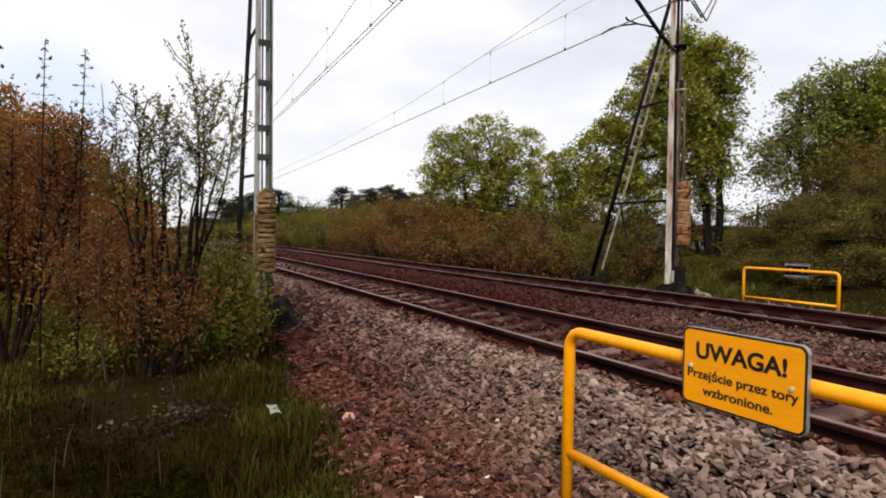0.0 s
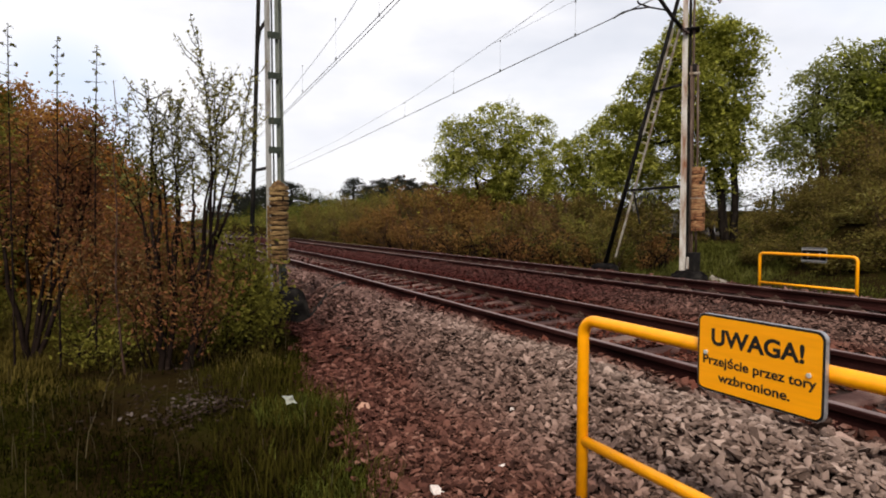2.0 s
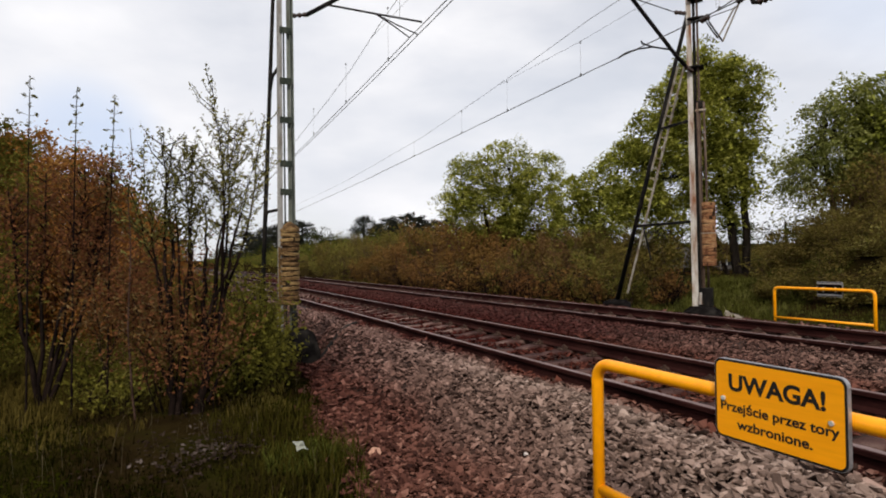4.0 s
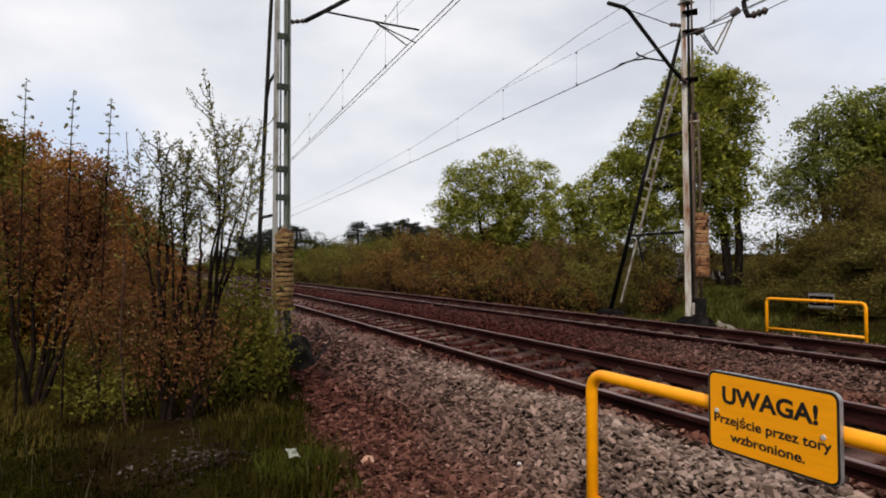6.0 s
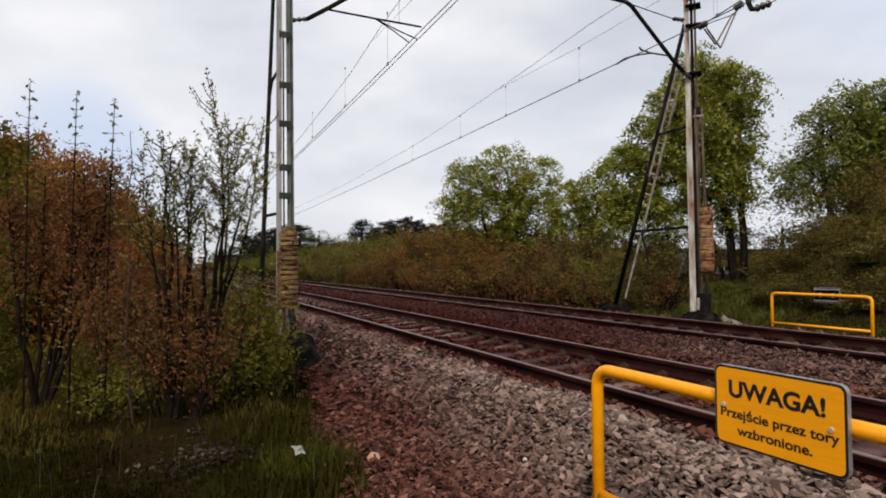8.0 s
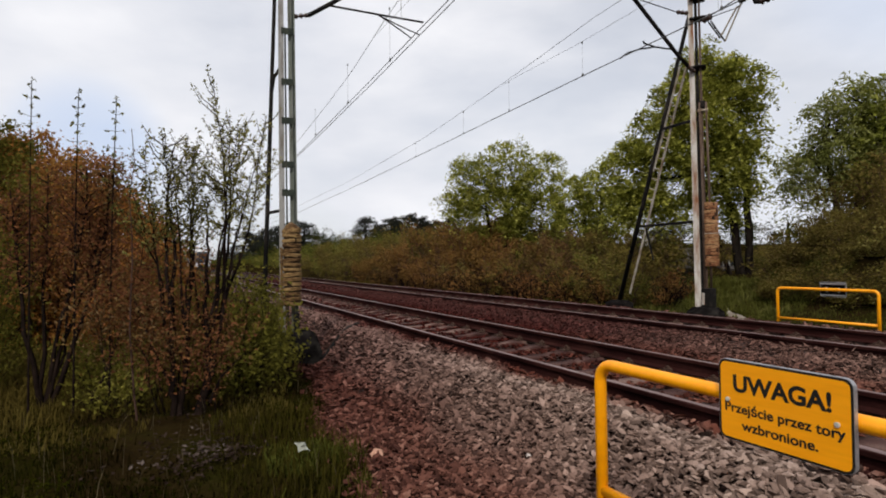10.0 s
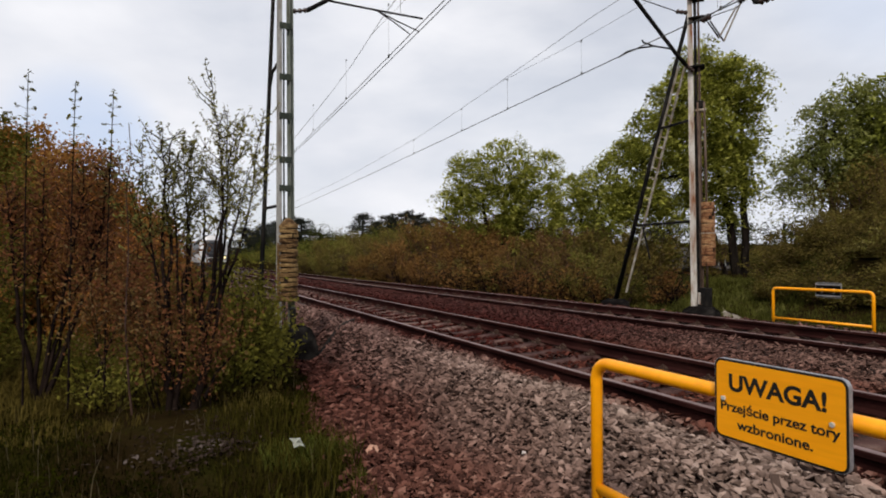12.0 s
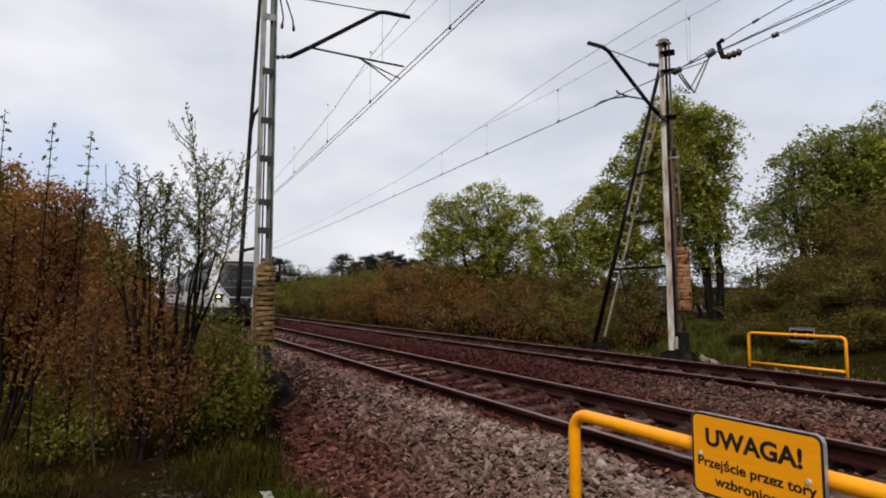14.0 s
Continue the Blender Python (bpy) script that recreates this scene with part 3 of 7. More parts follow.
def icosahedron():
    p = (1 + 5 ** 0.5) / 2
    v = np.array([(-1, p, 0), (1, p, 0), (-1, -p, 0), (1, -p, 0), (0, -1, p), (0, 1, p), (0, -1, -p), (0, 1, -p), (p, 0, -1), (p, 0, 1), (-p, 0, -1), (-p, 0, 1)], float)
    v /= np.linalg.norm(v[0])
    d = np.linalg.norm(v[:, None] - v[None], axis=2)
    near = d < 1.2
    f = []
    for a in range(12):
        for b in range(a + 1, 12):
            for c in range(b + 1, 12):
                if near[a, b] and near[b, c] and near[a, c]:
                    n = np.cross(v[b] - v[a], v[c] - v[a])
                    f.append((a, b, c) if n @ v[a] > 0 else (a, c, b))
    return v, np.array(f)


def octahedron():
    v = np.array([(1, 0, 0), (0, 1, 0), (-1, 0, 0), (0, -1, 0), (0.2, 0.1, 0.8), (0, 0, -0.8)], float)
    return v, np.array([(0, 1, 4), (1, 2, 4), (2, 3, 4), (3, 0, 4), (1, 0, 5), (2, 1, 5), (3, 2, 5), (0, 3, 5)])


def stones(centres, sizes, rng, simple=False):
    """Broken stones: uneven, flattened lumps with sharp faces."""
    v, f = octahedron() if simple else icosahedron()
    n = len(centres)
    s = sizes[:, None, None] * np.stack([rng.uniform(1.05, 1.85, (n, 1)), rng.uniform(0.7, 1.15, (n, 1)), rng.uniform(0.42, 0.78, (n, 1))], -1)
    lump = v[None] * rng.uniform(0.5, 1.35, (n, len(v), 1)) * s
    a, tilt = rng.uniform(0, 6.283, n), rng.normal(size=(n, 2)) * 0.38
    lump[:, :, 2] += lump[:, :, 0] * tilt[:, :1] + lump[:, :, 1] * tilt[:, 1:]
    x, y = lump[:, :, 0].copy(), lump[:, :, 1].copy()
    lump[:, :, 0], lump[:, :, 1] = x * np.cos(a)[:, None] - y * np.sin(a)[:, None], x * np.sin(a)[:, None] + y * np.cos(a)[:, None]
    p = lump + centres[:, None, :]
    return p.reshape(-1, 3), (f[None] + (np.arange(n) * len(v))[:, None, None]).reshape(-1, 3)


def build_gravel():
    rng = np.random.default_rng(11)
    spread = [  # x from, x to, y from, y to, stones a square metre, half size
        (1.0, 3.05, -1.0, 0.8, 600, 0.024), (1.0, 3.05, 0.8, 4.2, 1900, 0.0187), (1.0, 3.05, 4.2, 6.0, 1350, 0.0212), (1.2, 3.05, 6.0, 14.0, 620, 0.027), (1.6, 3.05, 14.0, 34.0, 170, 0.032),
        (3.0, 3.52, -1.0, 14.0, 560, 0.023), (3.62, 5.0, -1.0, 18.0, 420, 0.022), (5.12, 5.7, 0.5, 16.0, 420, 0.024),
        (5.6, 7.0, 1.0, 24.0, 900, 0.0175), (7.0, 7.5, 1.0, 22.0, 620, 0.018), (7.63, 9.0, 2.0, 24.0, 340, 0.02),
        (1.0, 3.05, -7.0, -1.0, 160, 0.034), (3.0, 5.0, -7.0, -1.0, 120, 0.034), (5.12, 7.0, -7.0, 1.0, 100, 0.034), (7.63, 10.9, -7.0, 2.0, 70, 0.036),
        (9.14, 10.9, 2.0, 26.0, 190, 0.03), (5.2, 7.4, 24.0, 50.0, 90, 0.036), (3.6, 5.0, 18.0, 40.0, 90, 0.032)]
    c, s = [], []
    for x0, x1, y0, y1, density, size in spread:
        n = int((x1 - x0) * (y1 - y0) * density)
        x, y = rng.uniform(x0, x1, n), rng.uniform(y0, y1, n)
        keep = x > toe_x(y) - 0.12 + rng.exponential(0.04, n) * -1
        on_track = np.minimum(abs(x - TRACK_X[0]), abs(x - TRACK_X[1])) < 1.32
        over_sleeper = abs((y + 0.3) % 0.6 - 0.3) < 0.15
        ends = np.minimum(abs(x - TRACK_X[0]), abs(x - TRACK_X[1])) > 0.85
        keep &= ~(on_track & over_sleeper & (rng.random(n) > np.where(ends, 0.85, 0.06)))
        x, y = x[keep], y[keep]
        inside = np.minimum(abs(x - TRACK_X[0]), abs(x - TRACK_X[1])) < 0.7
        z = ballast_z(x, y) + rng.uniform(-0.01, 0.032, len(x)) - np.where(inside, 0.03, 0.0) + np.where((on_track & over_sleeper)[keep] & inside, 0.02, 0.0)
        c.append(np.stack([x, y, z], -1))
        s.append(size * rng.lognormal(0, 0.27, len(x)))
    c, s = np.concatenate(c), np.concatenate(s)
    close = (c[:, 0] < 3.55) & (c[:, 1] < 6.5) & (c[:, 1] > 0.5)
    g = Geo()
    g.add(*stones(c[close], s[close], rng))
    g.add(*stones(c[~close], s[~close] * 1.12, rng, True))
    tagged(new("ballast_gravel", g.mesh("ballast_gravel", M_BED)), "grey and rust-brown crushed stone heaped along the rails", "gravel", kind="stuff")
    # the nearest larger stones, lying loose on the heap
    bed = bpy.data.objects["ballast_bed"]
    shapes = []
    for i in range(14):
        v, f = stones(np.array([(0.0, 0.0, 0.0)]), np.array([0.019]), rng)
        g = Geo()
        g.add(v, f)
        shapes.append(g.mesh("stone", M_STONE))
    for i in range(300):
        x, y = rng.uniform(1.45, 2.95), rng.uniform(2.3, 4.6)
        m = pose(x, y, float(ballast_z(x, y)) + 0.016, 0, 0, rng.uniform(0, 360)) @ Matrix.Scale(rng.uniform(0.8, 1.25), 4)
        shared("stone", shapes[i % 14], bed, m)
    # a few pale stones that stand out from the rest
    pale = surface("pale_quartz", [(0.5, 0.42, 0.38), (0.68, 0.62, 0.58)], 30, 0.8, bump=0.3)
    rosy = surface("rosy_granite", [(0.36, 0.19, 0.13), (0.46, 0.27, 0.19)], 30, 0.85, bump=0.3)
    for x, y, r, m in ((1.55, 4.62, 0.05, rosy), (1.85, 2.98, 0.033, pale), (1.45, 3.0, 0.04, pale), (4.55, 6.9, 0.022, rosy), (2.35, 3.6, 0.03, pale)):
        v, f = stones(np.array([(0.0, 0.0, 0.0)]), np.array([r]), rng)
        g = Geo()
        g.add(v, f)
        ob = new("stone", g.mesh("stone", m))
        ob.location = (x, y, float(ballast_z(x, y)) + r * 0.6)
        tagged(ob, "pale broken stone lying on the ballast" if m is pale else "rosy broken stone lying on the ballast", "stone")


# ---- railway ----
def rail_mesh(y0, y1, head):
    """A flat-bottomed rail, or the polished strip on its head."""
    g = Geo()
    half = [(0.0, -0.158), (0.0625, -0.158), (0.0625, -0.149), (0.02, -0.132), (0.009, -0.122), (0.009, -0.056), (0.018, -0.044), (0.034, -0.038), (0.0355, -0.012), (0.03, -0.004), (0.02, -0.001)]
    if head:
        half = [(0.0, -0.004), (0.027, -0.004), (0.0265, 0.0), (0.014, 0.002)]
    loop = half[1:] + [(-x, z) for x, z in half[:0:-1]]
    n = len(loop)
    ys = [y0, y1]
    v = [(x, y, z) for y in ys for x, z in loop]
    f = [(j, (j + 1) % n, n + (j + 1) % n, n + j) for j in range(n)]
    g.add(v, f)
    return g


def sleeper_geo():
    """A concrete sleeper, lower and waisted in the middle."""
    g = Geo()
    xs = [-1.3, -1.28, -0.95, -0.55, -0.3, 0.3, 0.55, 0.95, 1.28, 1.3]
    tops = [-0.02, 0.0, 0.0, 0.0, -0.03, -0.03, 0.0, 0.0, 0.0, -0.02]
    wide = [0.125, 0.13, 0.13, 0.13, 0.11, 0.11, 0.13, 0.13, 0.13, 0.125]
    rows = []
    for x, t, w in zip(xs, tops, wide):
        rows.append([(x, -w, -0.18), (x, -w + 0.01, t - 0.02), (x, -w + 0.03, t), (x, w - 0.03, t), (x, w - 0.01, t - 0.02), (x, w, -0.18)])
    g.grid(rows)
    return g


def fastening_geo():
    """A ribbed base plate with two clips and their bolts."""
    g = Geo()
    g.box((0, 0, 0.005), (0.34, 0.15, 0.012), None, 0.003)
    for s in (-1, 1):
        g.box((s * 0.09, 0, 0.022), (0.03, 0.13, 0.03), None, 0.005)
        g.box((s * 0.077, 0, 0.038), (0.05, 0.07, 0.014), None, 0.004)
        g.tube([(s * 0.092, 0, 0.03), (s * 0.092, 0, 0.07)], 0.012, 6)
        g.box((s * 0.092, 0, 0.055), (0.034, 0.034, 0.016), None, 0.003)
        g.tube([(s * 0.145, 0.05, 0.005), (s * 0.145, 0.05, 0.03)], 0.014, 6)
        g.tube([(s * 0.145, -0.05, 0.005), (s * 0.145, -0.05, 0.03)], 0.014, 6)
    return g


def build_tracks():
    sleeper = sleeper_geo().mesh("sleeper", M_SLEEPER)
    plate = fastening_geo().mesh("fastening", M_PLATE)
    far_sleepers = Geo()
    base = sleeper_geo()
    for i in range(200):
        v = np.concatenate(base.v) + np.array((0, 54.0 + 0.6 * i, 0))
        far_sleepers.add(v, base.f[0])
    far_mesh = far_sleepers.mesh("far_sleepers", M_SLEEPER)
    for k, cx in enumerate(TRACK_X):
        track = thing("railway_track", "rusty railway track on concrete sleepers with polished rail heads", "railway track", "two parallel tracks", at=(cx, 0, 0))
        for s in (-1, 1):
            r = part("rail", rail_mesh(-14, 420, False), M_RAIL, track, "rust-brown steel rail")
            r.matrix_basis = pose(s * 0.7535, 0, 0)
            part("rail_head", rail_mesh(-14, 420, True), M_RAILTOP, r, "worn shiny running surface")
        rng = random.Random(5 + k)
        for i in range(-6, 90):
            y = 0.6 * i
            shared("sleeper", sleeper, track, pose(0.012 * rng.uniform(-1, 1), y, SLEEPER_TOP - 0.004 * rng.random(), 0, 0, 0.5 * rng.uniform(-1, 1)))
            if -3 <= i < 62:
                for s in (-1, 1):
                    shared("fastening", plate, track, pose(s * 0.7535, y, SLEEPER_TOP + 0.001))
        rest = shared("far_sleepers", far_mesh, track, pose(0, 0, SLEEPER_TOP))
        tagged(rest, kind="stuff")


# ---- barriers and the sign ----
def barrier_frame(length, top, ground):
    """The outline of a barrier: post, rounded corner, top rail, corner, post, along y."""
    r, pts = 0.09, [(0, 0, ground)]
    for a in np.linspace(0, math.pi / 2, 7):
        pts.append((0, r - r * math.cos(a), top - r + r * math.sin(a)))
    for a in np.linspace(math.pi / 2, math.pi, 7):
        pts.append((0, length - r - r * math.cos(a), top - r + r * math.sin(a)))
    pts.append((0, length, ground))
    return pts


def build_barrier(x, y0, length, top, ground, label):
    b = thing("safety_barrier", label, "barrier", "yellow barriers beside the tracks", at=(x, y0, 0))
    part("frame", Geo().tube(barrier_frame(length, top, ground - 0.3), 0.0305, 16), M_YELLOW, b, "bent yellow steel tube", True)
    part("lower_rail", Geo().tube([(0, 0.02, top - 0.648), (0, length - 0.02, top - 0.648)], 0.0275, 14), M_YELLOW, b, "straight yellow tube between the posts", True)
    return b


def rounded_plate(w, h, r, y0, y1, n=6):
    """A plate in the x-z plane with rounded corners, from y0 to y1."""
    loop = []
    for cx, cz, a0 in ((w / 2 - r, h / 2 - r, 0), (-w / 2 + r, h / 2 - r, 90), (-w / 2 + r, -h / 2 + r, 180), (w / 2 - r, -h / 2 + r, 270)):
        for i in range(n):
            a = radians(a0 + 90 * i / (n - 1))
            loop.append((cx + r * math.cos(a), cz + r * math.sin(a)))
    m = len(loop)
    g = Geo()
    g.add([(x, y, z) for y in (y0, y1) for x, z in loop], [(j, (j + 1) % m, m + (j + 1) % m, m + j) for j in range(m)])
    g.f.append(np.arange(m)[None, ::-1])
    g.f.append(np.arange(m)[None, :] + m)
    return g


def lettering(words, size, x, z, parent, thick, wide=1.0):
    """Raised black words on the sign's face; x is the line's middle."""
    c = bpy.data.curves.new("lettering", "FONT")
    c.body, c.size, c.align_x, c.offset, c.extrude = words, size, "CENTER", thick, 0.0006
    tmp = new("lettering", c)
    bpy.context.view_layer.update()
    me = bpy.data.meshes.new_from_object(tmp.evaluated_get(bpy.context.evaluated_depsgraph_get()))
    bpy.data.objects.remove(tmp)
    me.materials.clear()
    me.materials.append(M_BLACK)
    ob = new("lettering", me)
    ob.parent = parent
    ob.matrix_basis = pose(x, -0.0066, z, 90) @ Matrix.Diagonal((wide, 1, 1, 1))
    return ob


def build_sign(at, rz, lean, front):
    """A warning plate: folded grey metal, orange face with a black edge line. Its face looks along its own -y."""
    s = thing("warning_sign", "orange warning sign with black Polish lettering bolted to a barrier" if front else "grey back of a warning sign fixed to the far barrier",
              "sign", "warning signs on the barriers")
    s.matrix_basis = pose(*at, lean, 0, rz)
    w, h = 0.503, 0.309
    part("plate", rounded_plate(w, h, 0.03, -0.004, 0.014), M_ALU, s, "grey metal plate with folded edges")
    part("border", rounded_plate(w - 0.004, h - 0.004, 0.029, -0.0052, -0.0042), M_BLACK, s, "black edge line")
    part("face", rounded_plate(w - 0.02, h - 0.02, 0.023, -0.0062, -0.0054), M_SIGN, s, "orange-yellow reflective face")
    if front:
        lettering("UWAGA!", 0.088, -0.001, 0.037, s, 0.0028, 1.04)
        lettering("Przejście przez tory", 0.05, -0.001, -0.044, s, 0.0011, 1.1)
        lettering("wzbronione.", 0.05, -0.007, -0.106, s, 0.0011, 1.14)
    else:
        part("back", rounded_plate(w - 0.02, h - 0.02, 0.024, 0.0145, 0.017), M_NEARBLACK, s, "dark unpainted back")
        for dz in (-0.115, 0.115):
            part("stiffener", Geo().box((0, 0.026, dz), (0.48, 0.018, 0.03), None, 0.004), M_ALU, s, "pale folded channel")
    for dx in (-0.21, 0.2):
        part("bolt", Geo().tube([(dx, -0.0065, 0.0), (dx, -0.012, 0.0)], 0.009, 10).tube([(dx, -0.012, 0.0), (dx, -0.0135, 0.0)], 0.005, 8), M_BOLT, s, "shiny bolt head")
    for dx in (-0.12, 0.12):
        part("clamp", Geo().box((dx, 0.02, -0.006), (0.03, 0.014, 0.1), None, 0.003), M_BOLT, s)
    return s


def build_barriers():
    build_barrier(2.02, 0.4, 2.014, 0.543, -0.5, "glossy yellow tubular barrier standing on the ballast slope")
    build_sign((1.972, 1.397, 0.535), -90, 0, True)
    build_barrier(12.0, 6.4, 2.0, 0.42, -0.46, "yellow tubular barrier on the verge beyond the far track")
    build_sign((12.052, 7.25, 0.42), 90, 0, False)


# ---- masts and overhead line ----
def insulator(geo, a, b, discs=4, r=0.06):
    a, b = np.array(a, float), np.array(b, float)
    pts, rad = [], []
    for i in range(discs * 4 + 1):
        pts.append(a + (b - a) * i / (discs * 4))
        rad.append(r if i % 4 == 2 else (r * 0.75 if i % 4 in (1, 3) else r * 0.4))
    geo.tube(pts, rad, 10)


def slat_guard(parent, x, y, z0, z1, r, material, half=0.03):
    """Battens bound round a mast in rings, one above another, with dark gaps and missing bits."""
    # solid core whose dark colour paints the shade between the battens
    core = part("guard_core", Geo().tube([(x, y, z0), (x, y, z1 - 0.02)], r * 0.86, 14), M_CORE, parent, "dark core, gap shade put into its colour")
    rng = random.Random(int(z0 * 100) + int(x))
    n = int((z1 - z0) / 0.076)
    for i in range(n):
        g = Geo()
        z = z0 + (i + 0.5) * (z1 - z0) / n
        a0 = rng.uniform(0, 360)
        span = rng.choice((360, 352, 350, 335))
        steps = 14
        tilt = rng.uniform(-0.012, 0.012)
        rows = []
        rr = r * rng.uniform(0.96, 1.05)
        h = half * rng.uniform(0.88, 1.08)
        for k in range(steps + 1):
            a = radians(a0 + span * k / steps)
            cx, cy = math.cos(a), math.sin(a)
            dz = tilt * math.cos(a * 1.0)
            rows.append([(x + cx * (rr - 0.025), y + cy * (rr - 0.025), z - h + dz), (x + cx * rr, y + cy * rr, z - h * 0.95 + dz), (x + cx * (rr + 0.003), y + cy * (rr + 0.003), z + dz),
                         (x + cx * rr, y + cy * rr, z + h * 0.95 + dz), (x + cx * (rr - 0.025), y + cy * (rr - 0.025), z + h + dz)])
        part("batten", g.grid(rows), material, parent)
    return core


def build_mast_near():
    m = thing("catenary_mast", "grey lattice steel mast with a batten guard and dark stay pole", "mast", "overhead line masts", at=(0, 0, 0))
    x, y = 1.775, 9.9
    footing = Geo()
    rows = []
    for z, w, d in ((-0.75, 0.4, 0.38), (-0.35, 0.38, 0.36), (-0.1, 0.31, 0.3), (-0.055, 0.28, 0.27), (-0.045, 0.24, 0.23)):
        rows.append([(x + 0.1 + w * a, y - 0.02 + d * b, z) for a, b in ((-1, -1), (1, -1), (1, 1), (-1, 1), (-1, -1))])
    footing.grid(rows)
    footing.grid([rows[-1][:2], [rows[-1][3], rows[-1][2]]])
    # dark strap added along the furrow to give its dark line
    strap = [(px, py, float(ballast_z(px, py)) + 0.035) for px, py in ((2.1, 9.6), (2.25, 9.72), (2.4, 9.86), (2.66, 10.06), (2.9, 10.28), (3.16, 10.5))]
    part("furrow_strap", Geo().tube(strap, [0.06, 0.055, 0.05, 0.045, 0.04, 0.035], 7), M_BLACKSTEEL, m, "black strap lying along the furrow towards the rail", True)
    part("footing", footing, M_NEARBLACK, m, "dark concrete footing, shade put into its colour")
    for side, lo, hi in ((-1, 1.68, 1.685), (1, 1.885, 1.835)):
        g = Geo()
        top_lo, top_hi = lo, hi
        w = 0.075 if side < 0 else 0.055
        g.bar((top_lo, y - 0.1, -0.1), (top_hi, y - 0.08, 8.0), w, 0.012)
        g.bar((top_lo + side * w / 2 * -1, y - 0.07, -0.1), (top_hi + side * w / 2 * -1, y - 0.05, 8.0), 0.01, 0.06)
        g.bar((top_lo + side * w / 2, y - 0.07, -0.1), (top_hi + side * w / 2, y - 0.05, 8.0), 0.01, 0.06)
        part("leg", g, M_MASTGREY if side < 0 else M_GREENGREY, m, "grey painted steel channel")
    for z in (2.25, 2.72, 3.45, 4.1, 4.95, 5.9, 6.6, 7.4):
        g = Geo().box((1.775, y - 0.115, z), (0.2, 0.012, 0.11), None, 0.003)
        for sx in (-0.07, 0.07):
            g.tube([(1.775 + sx, y - 0.12, z), (1.775 + sx, y - 0.132, z)], 0.012, 6)
        part("batten_plate", g, M_DARKSTEEL if z < 5 else M_MASTGREY, m, "bolted cross plate")
    part("down_pipe", Geo().tube([(1.79, y + 0.02, -0.1), (1.77, y + 0.02, 3.0), (1.765, y + 0.02, 5.0)], 0.014, 6), M_DARKSTEEL, m, "thin dark conduit")
    part("stay_pole", Geo().tube([(1.37, y + 0.05, -0.5), (1.46, y + 0.05, 1.86), (1.62, y + 0.05, 6.05), (1.7, y + 0.05, 8.0)], [0.04, 0.036, 0.03, 0.026], 8), M_BLACKSTEEL, m, "dark leaning stay pole", True)
    for z0, x0, x1, rise in ((1.86, 1.46, 1.66, 0.1), (3.95, 1.545, 1.66, 0.38)):
        part("stay_bracket", Geo().tube([(x0, y + 0.03, z0), (x0 + 0.03, y, z0 + rise * 0.6), (x1, y - 0.04, z0 + rise)], 0.026, 6), M_BLACKSTEEL, m, "curved dark bracket")
    part("marker_strip", Geo().box((1.655, y - 0.12, 0.62), (0.035, 0.012, 1.45), None, 0.003), M_SLAT, m, "rusty yellow marker strip")
    slat_guard(m, 1.83, y - 0.08, 0.38, 1.66, 0.155, M_SLAT)
    cap = Geo()
    cap.tube([(1.83, y - 0.08, 1.64), (1.83, y - 0.08, 1.7), (1.83, y - 0.08, 1.76)], [0.15, 0.1, 0.03], 10)
    part("guard_cap", cap, M_SLAT, m, "frayed pale top of the battens")
    part("switch_box", Geo().box((1.88, y - 0.2, 0.12), (0.09, 0.08, 0.3), None, 0.01), M_BLACKSTEEL, m)
    # bracket arm over the near track
    for a, b in (((1.9, y, 5.26), (2.16, y, 5.33)), ((1.9, y, 6.38), (2.2, y, 6.41))):
        g = Geo()
        insulator(g, a, b, 3, 0.045)
        part("insulator", g, M_INSUL, m, "brown ribbed insulator", True)
    part("arm", Geo().tube([(2.15, y, 5.32), (2.55, y, 5.6), (3.7, y, 6.45), (3.8, y, 6.52), (3.92, y, 6.545), (4.415, y, 6.565)], 0.038, 10), M_BLACKSTEEL, m, "black bent tube of the bracket", True)
    part("tie_rod", Geo().tube([(2.15, y, 6.41), (3.78, y, 6.53)], 0.011, 6), M_BLACKSTEEL, m)
    part("registration_tube", Geo().tube([(2.54, y, 5.56), (3.43, y, 5.555), (4.3, y, 5.56)], 0.019, 8), M_BLACKSTEEL, m, "dark registration tube")
    for x1, z1 in ((4.05, 5.225), (4.22, 5.31)):
        part("steady_arm", Geo().tube([(3.4, y, 5.55), ((3.4 + x1) / 2, y, 5.4 + 0.25 * (z1 - 5.225)), (x1, y, z1)], 0.013, 6), M_BLACKSTEEL, m)
    part("dropper", Geo().tube([(3.85, y, 6.5), (3.86, y, 5.58)], 0.004, 4), M_WIRE, m)
    part("tension_hook", Geo().tube([(1.95, y, 6.36), (2.02, y, 6.0), (2.0, y, 5.84)], 0.013, 6).tube([(2.0, y, 5.88), (2.0, y, 5.8)], 0.026, 6).tube([(2.05, y, 6.36), (2.18, y, 6.0), (2.2, y, 5.84)], 0.013, 6).tube([(2.2, y, 5.88), (2.2, y, 5.8)], 0.026, 6), M_BLACKSTEEL, m)


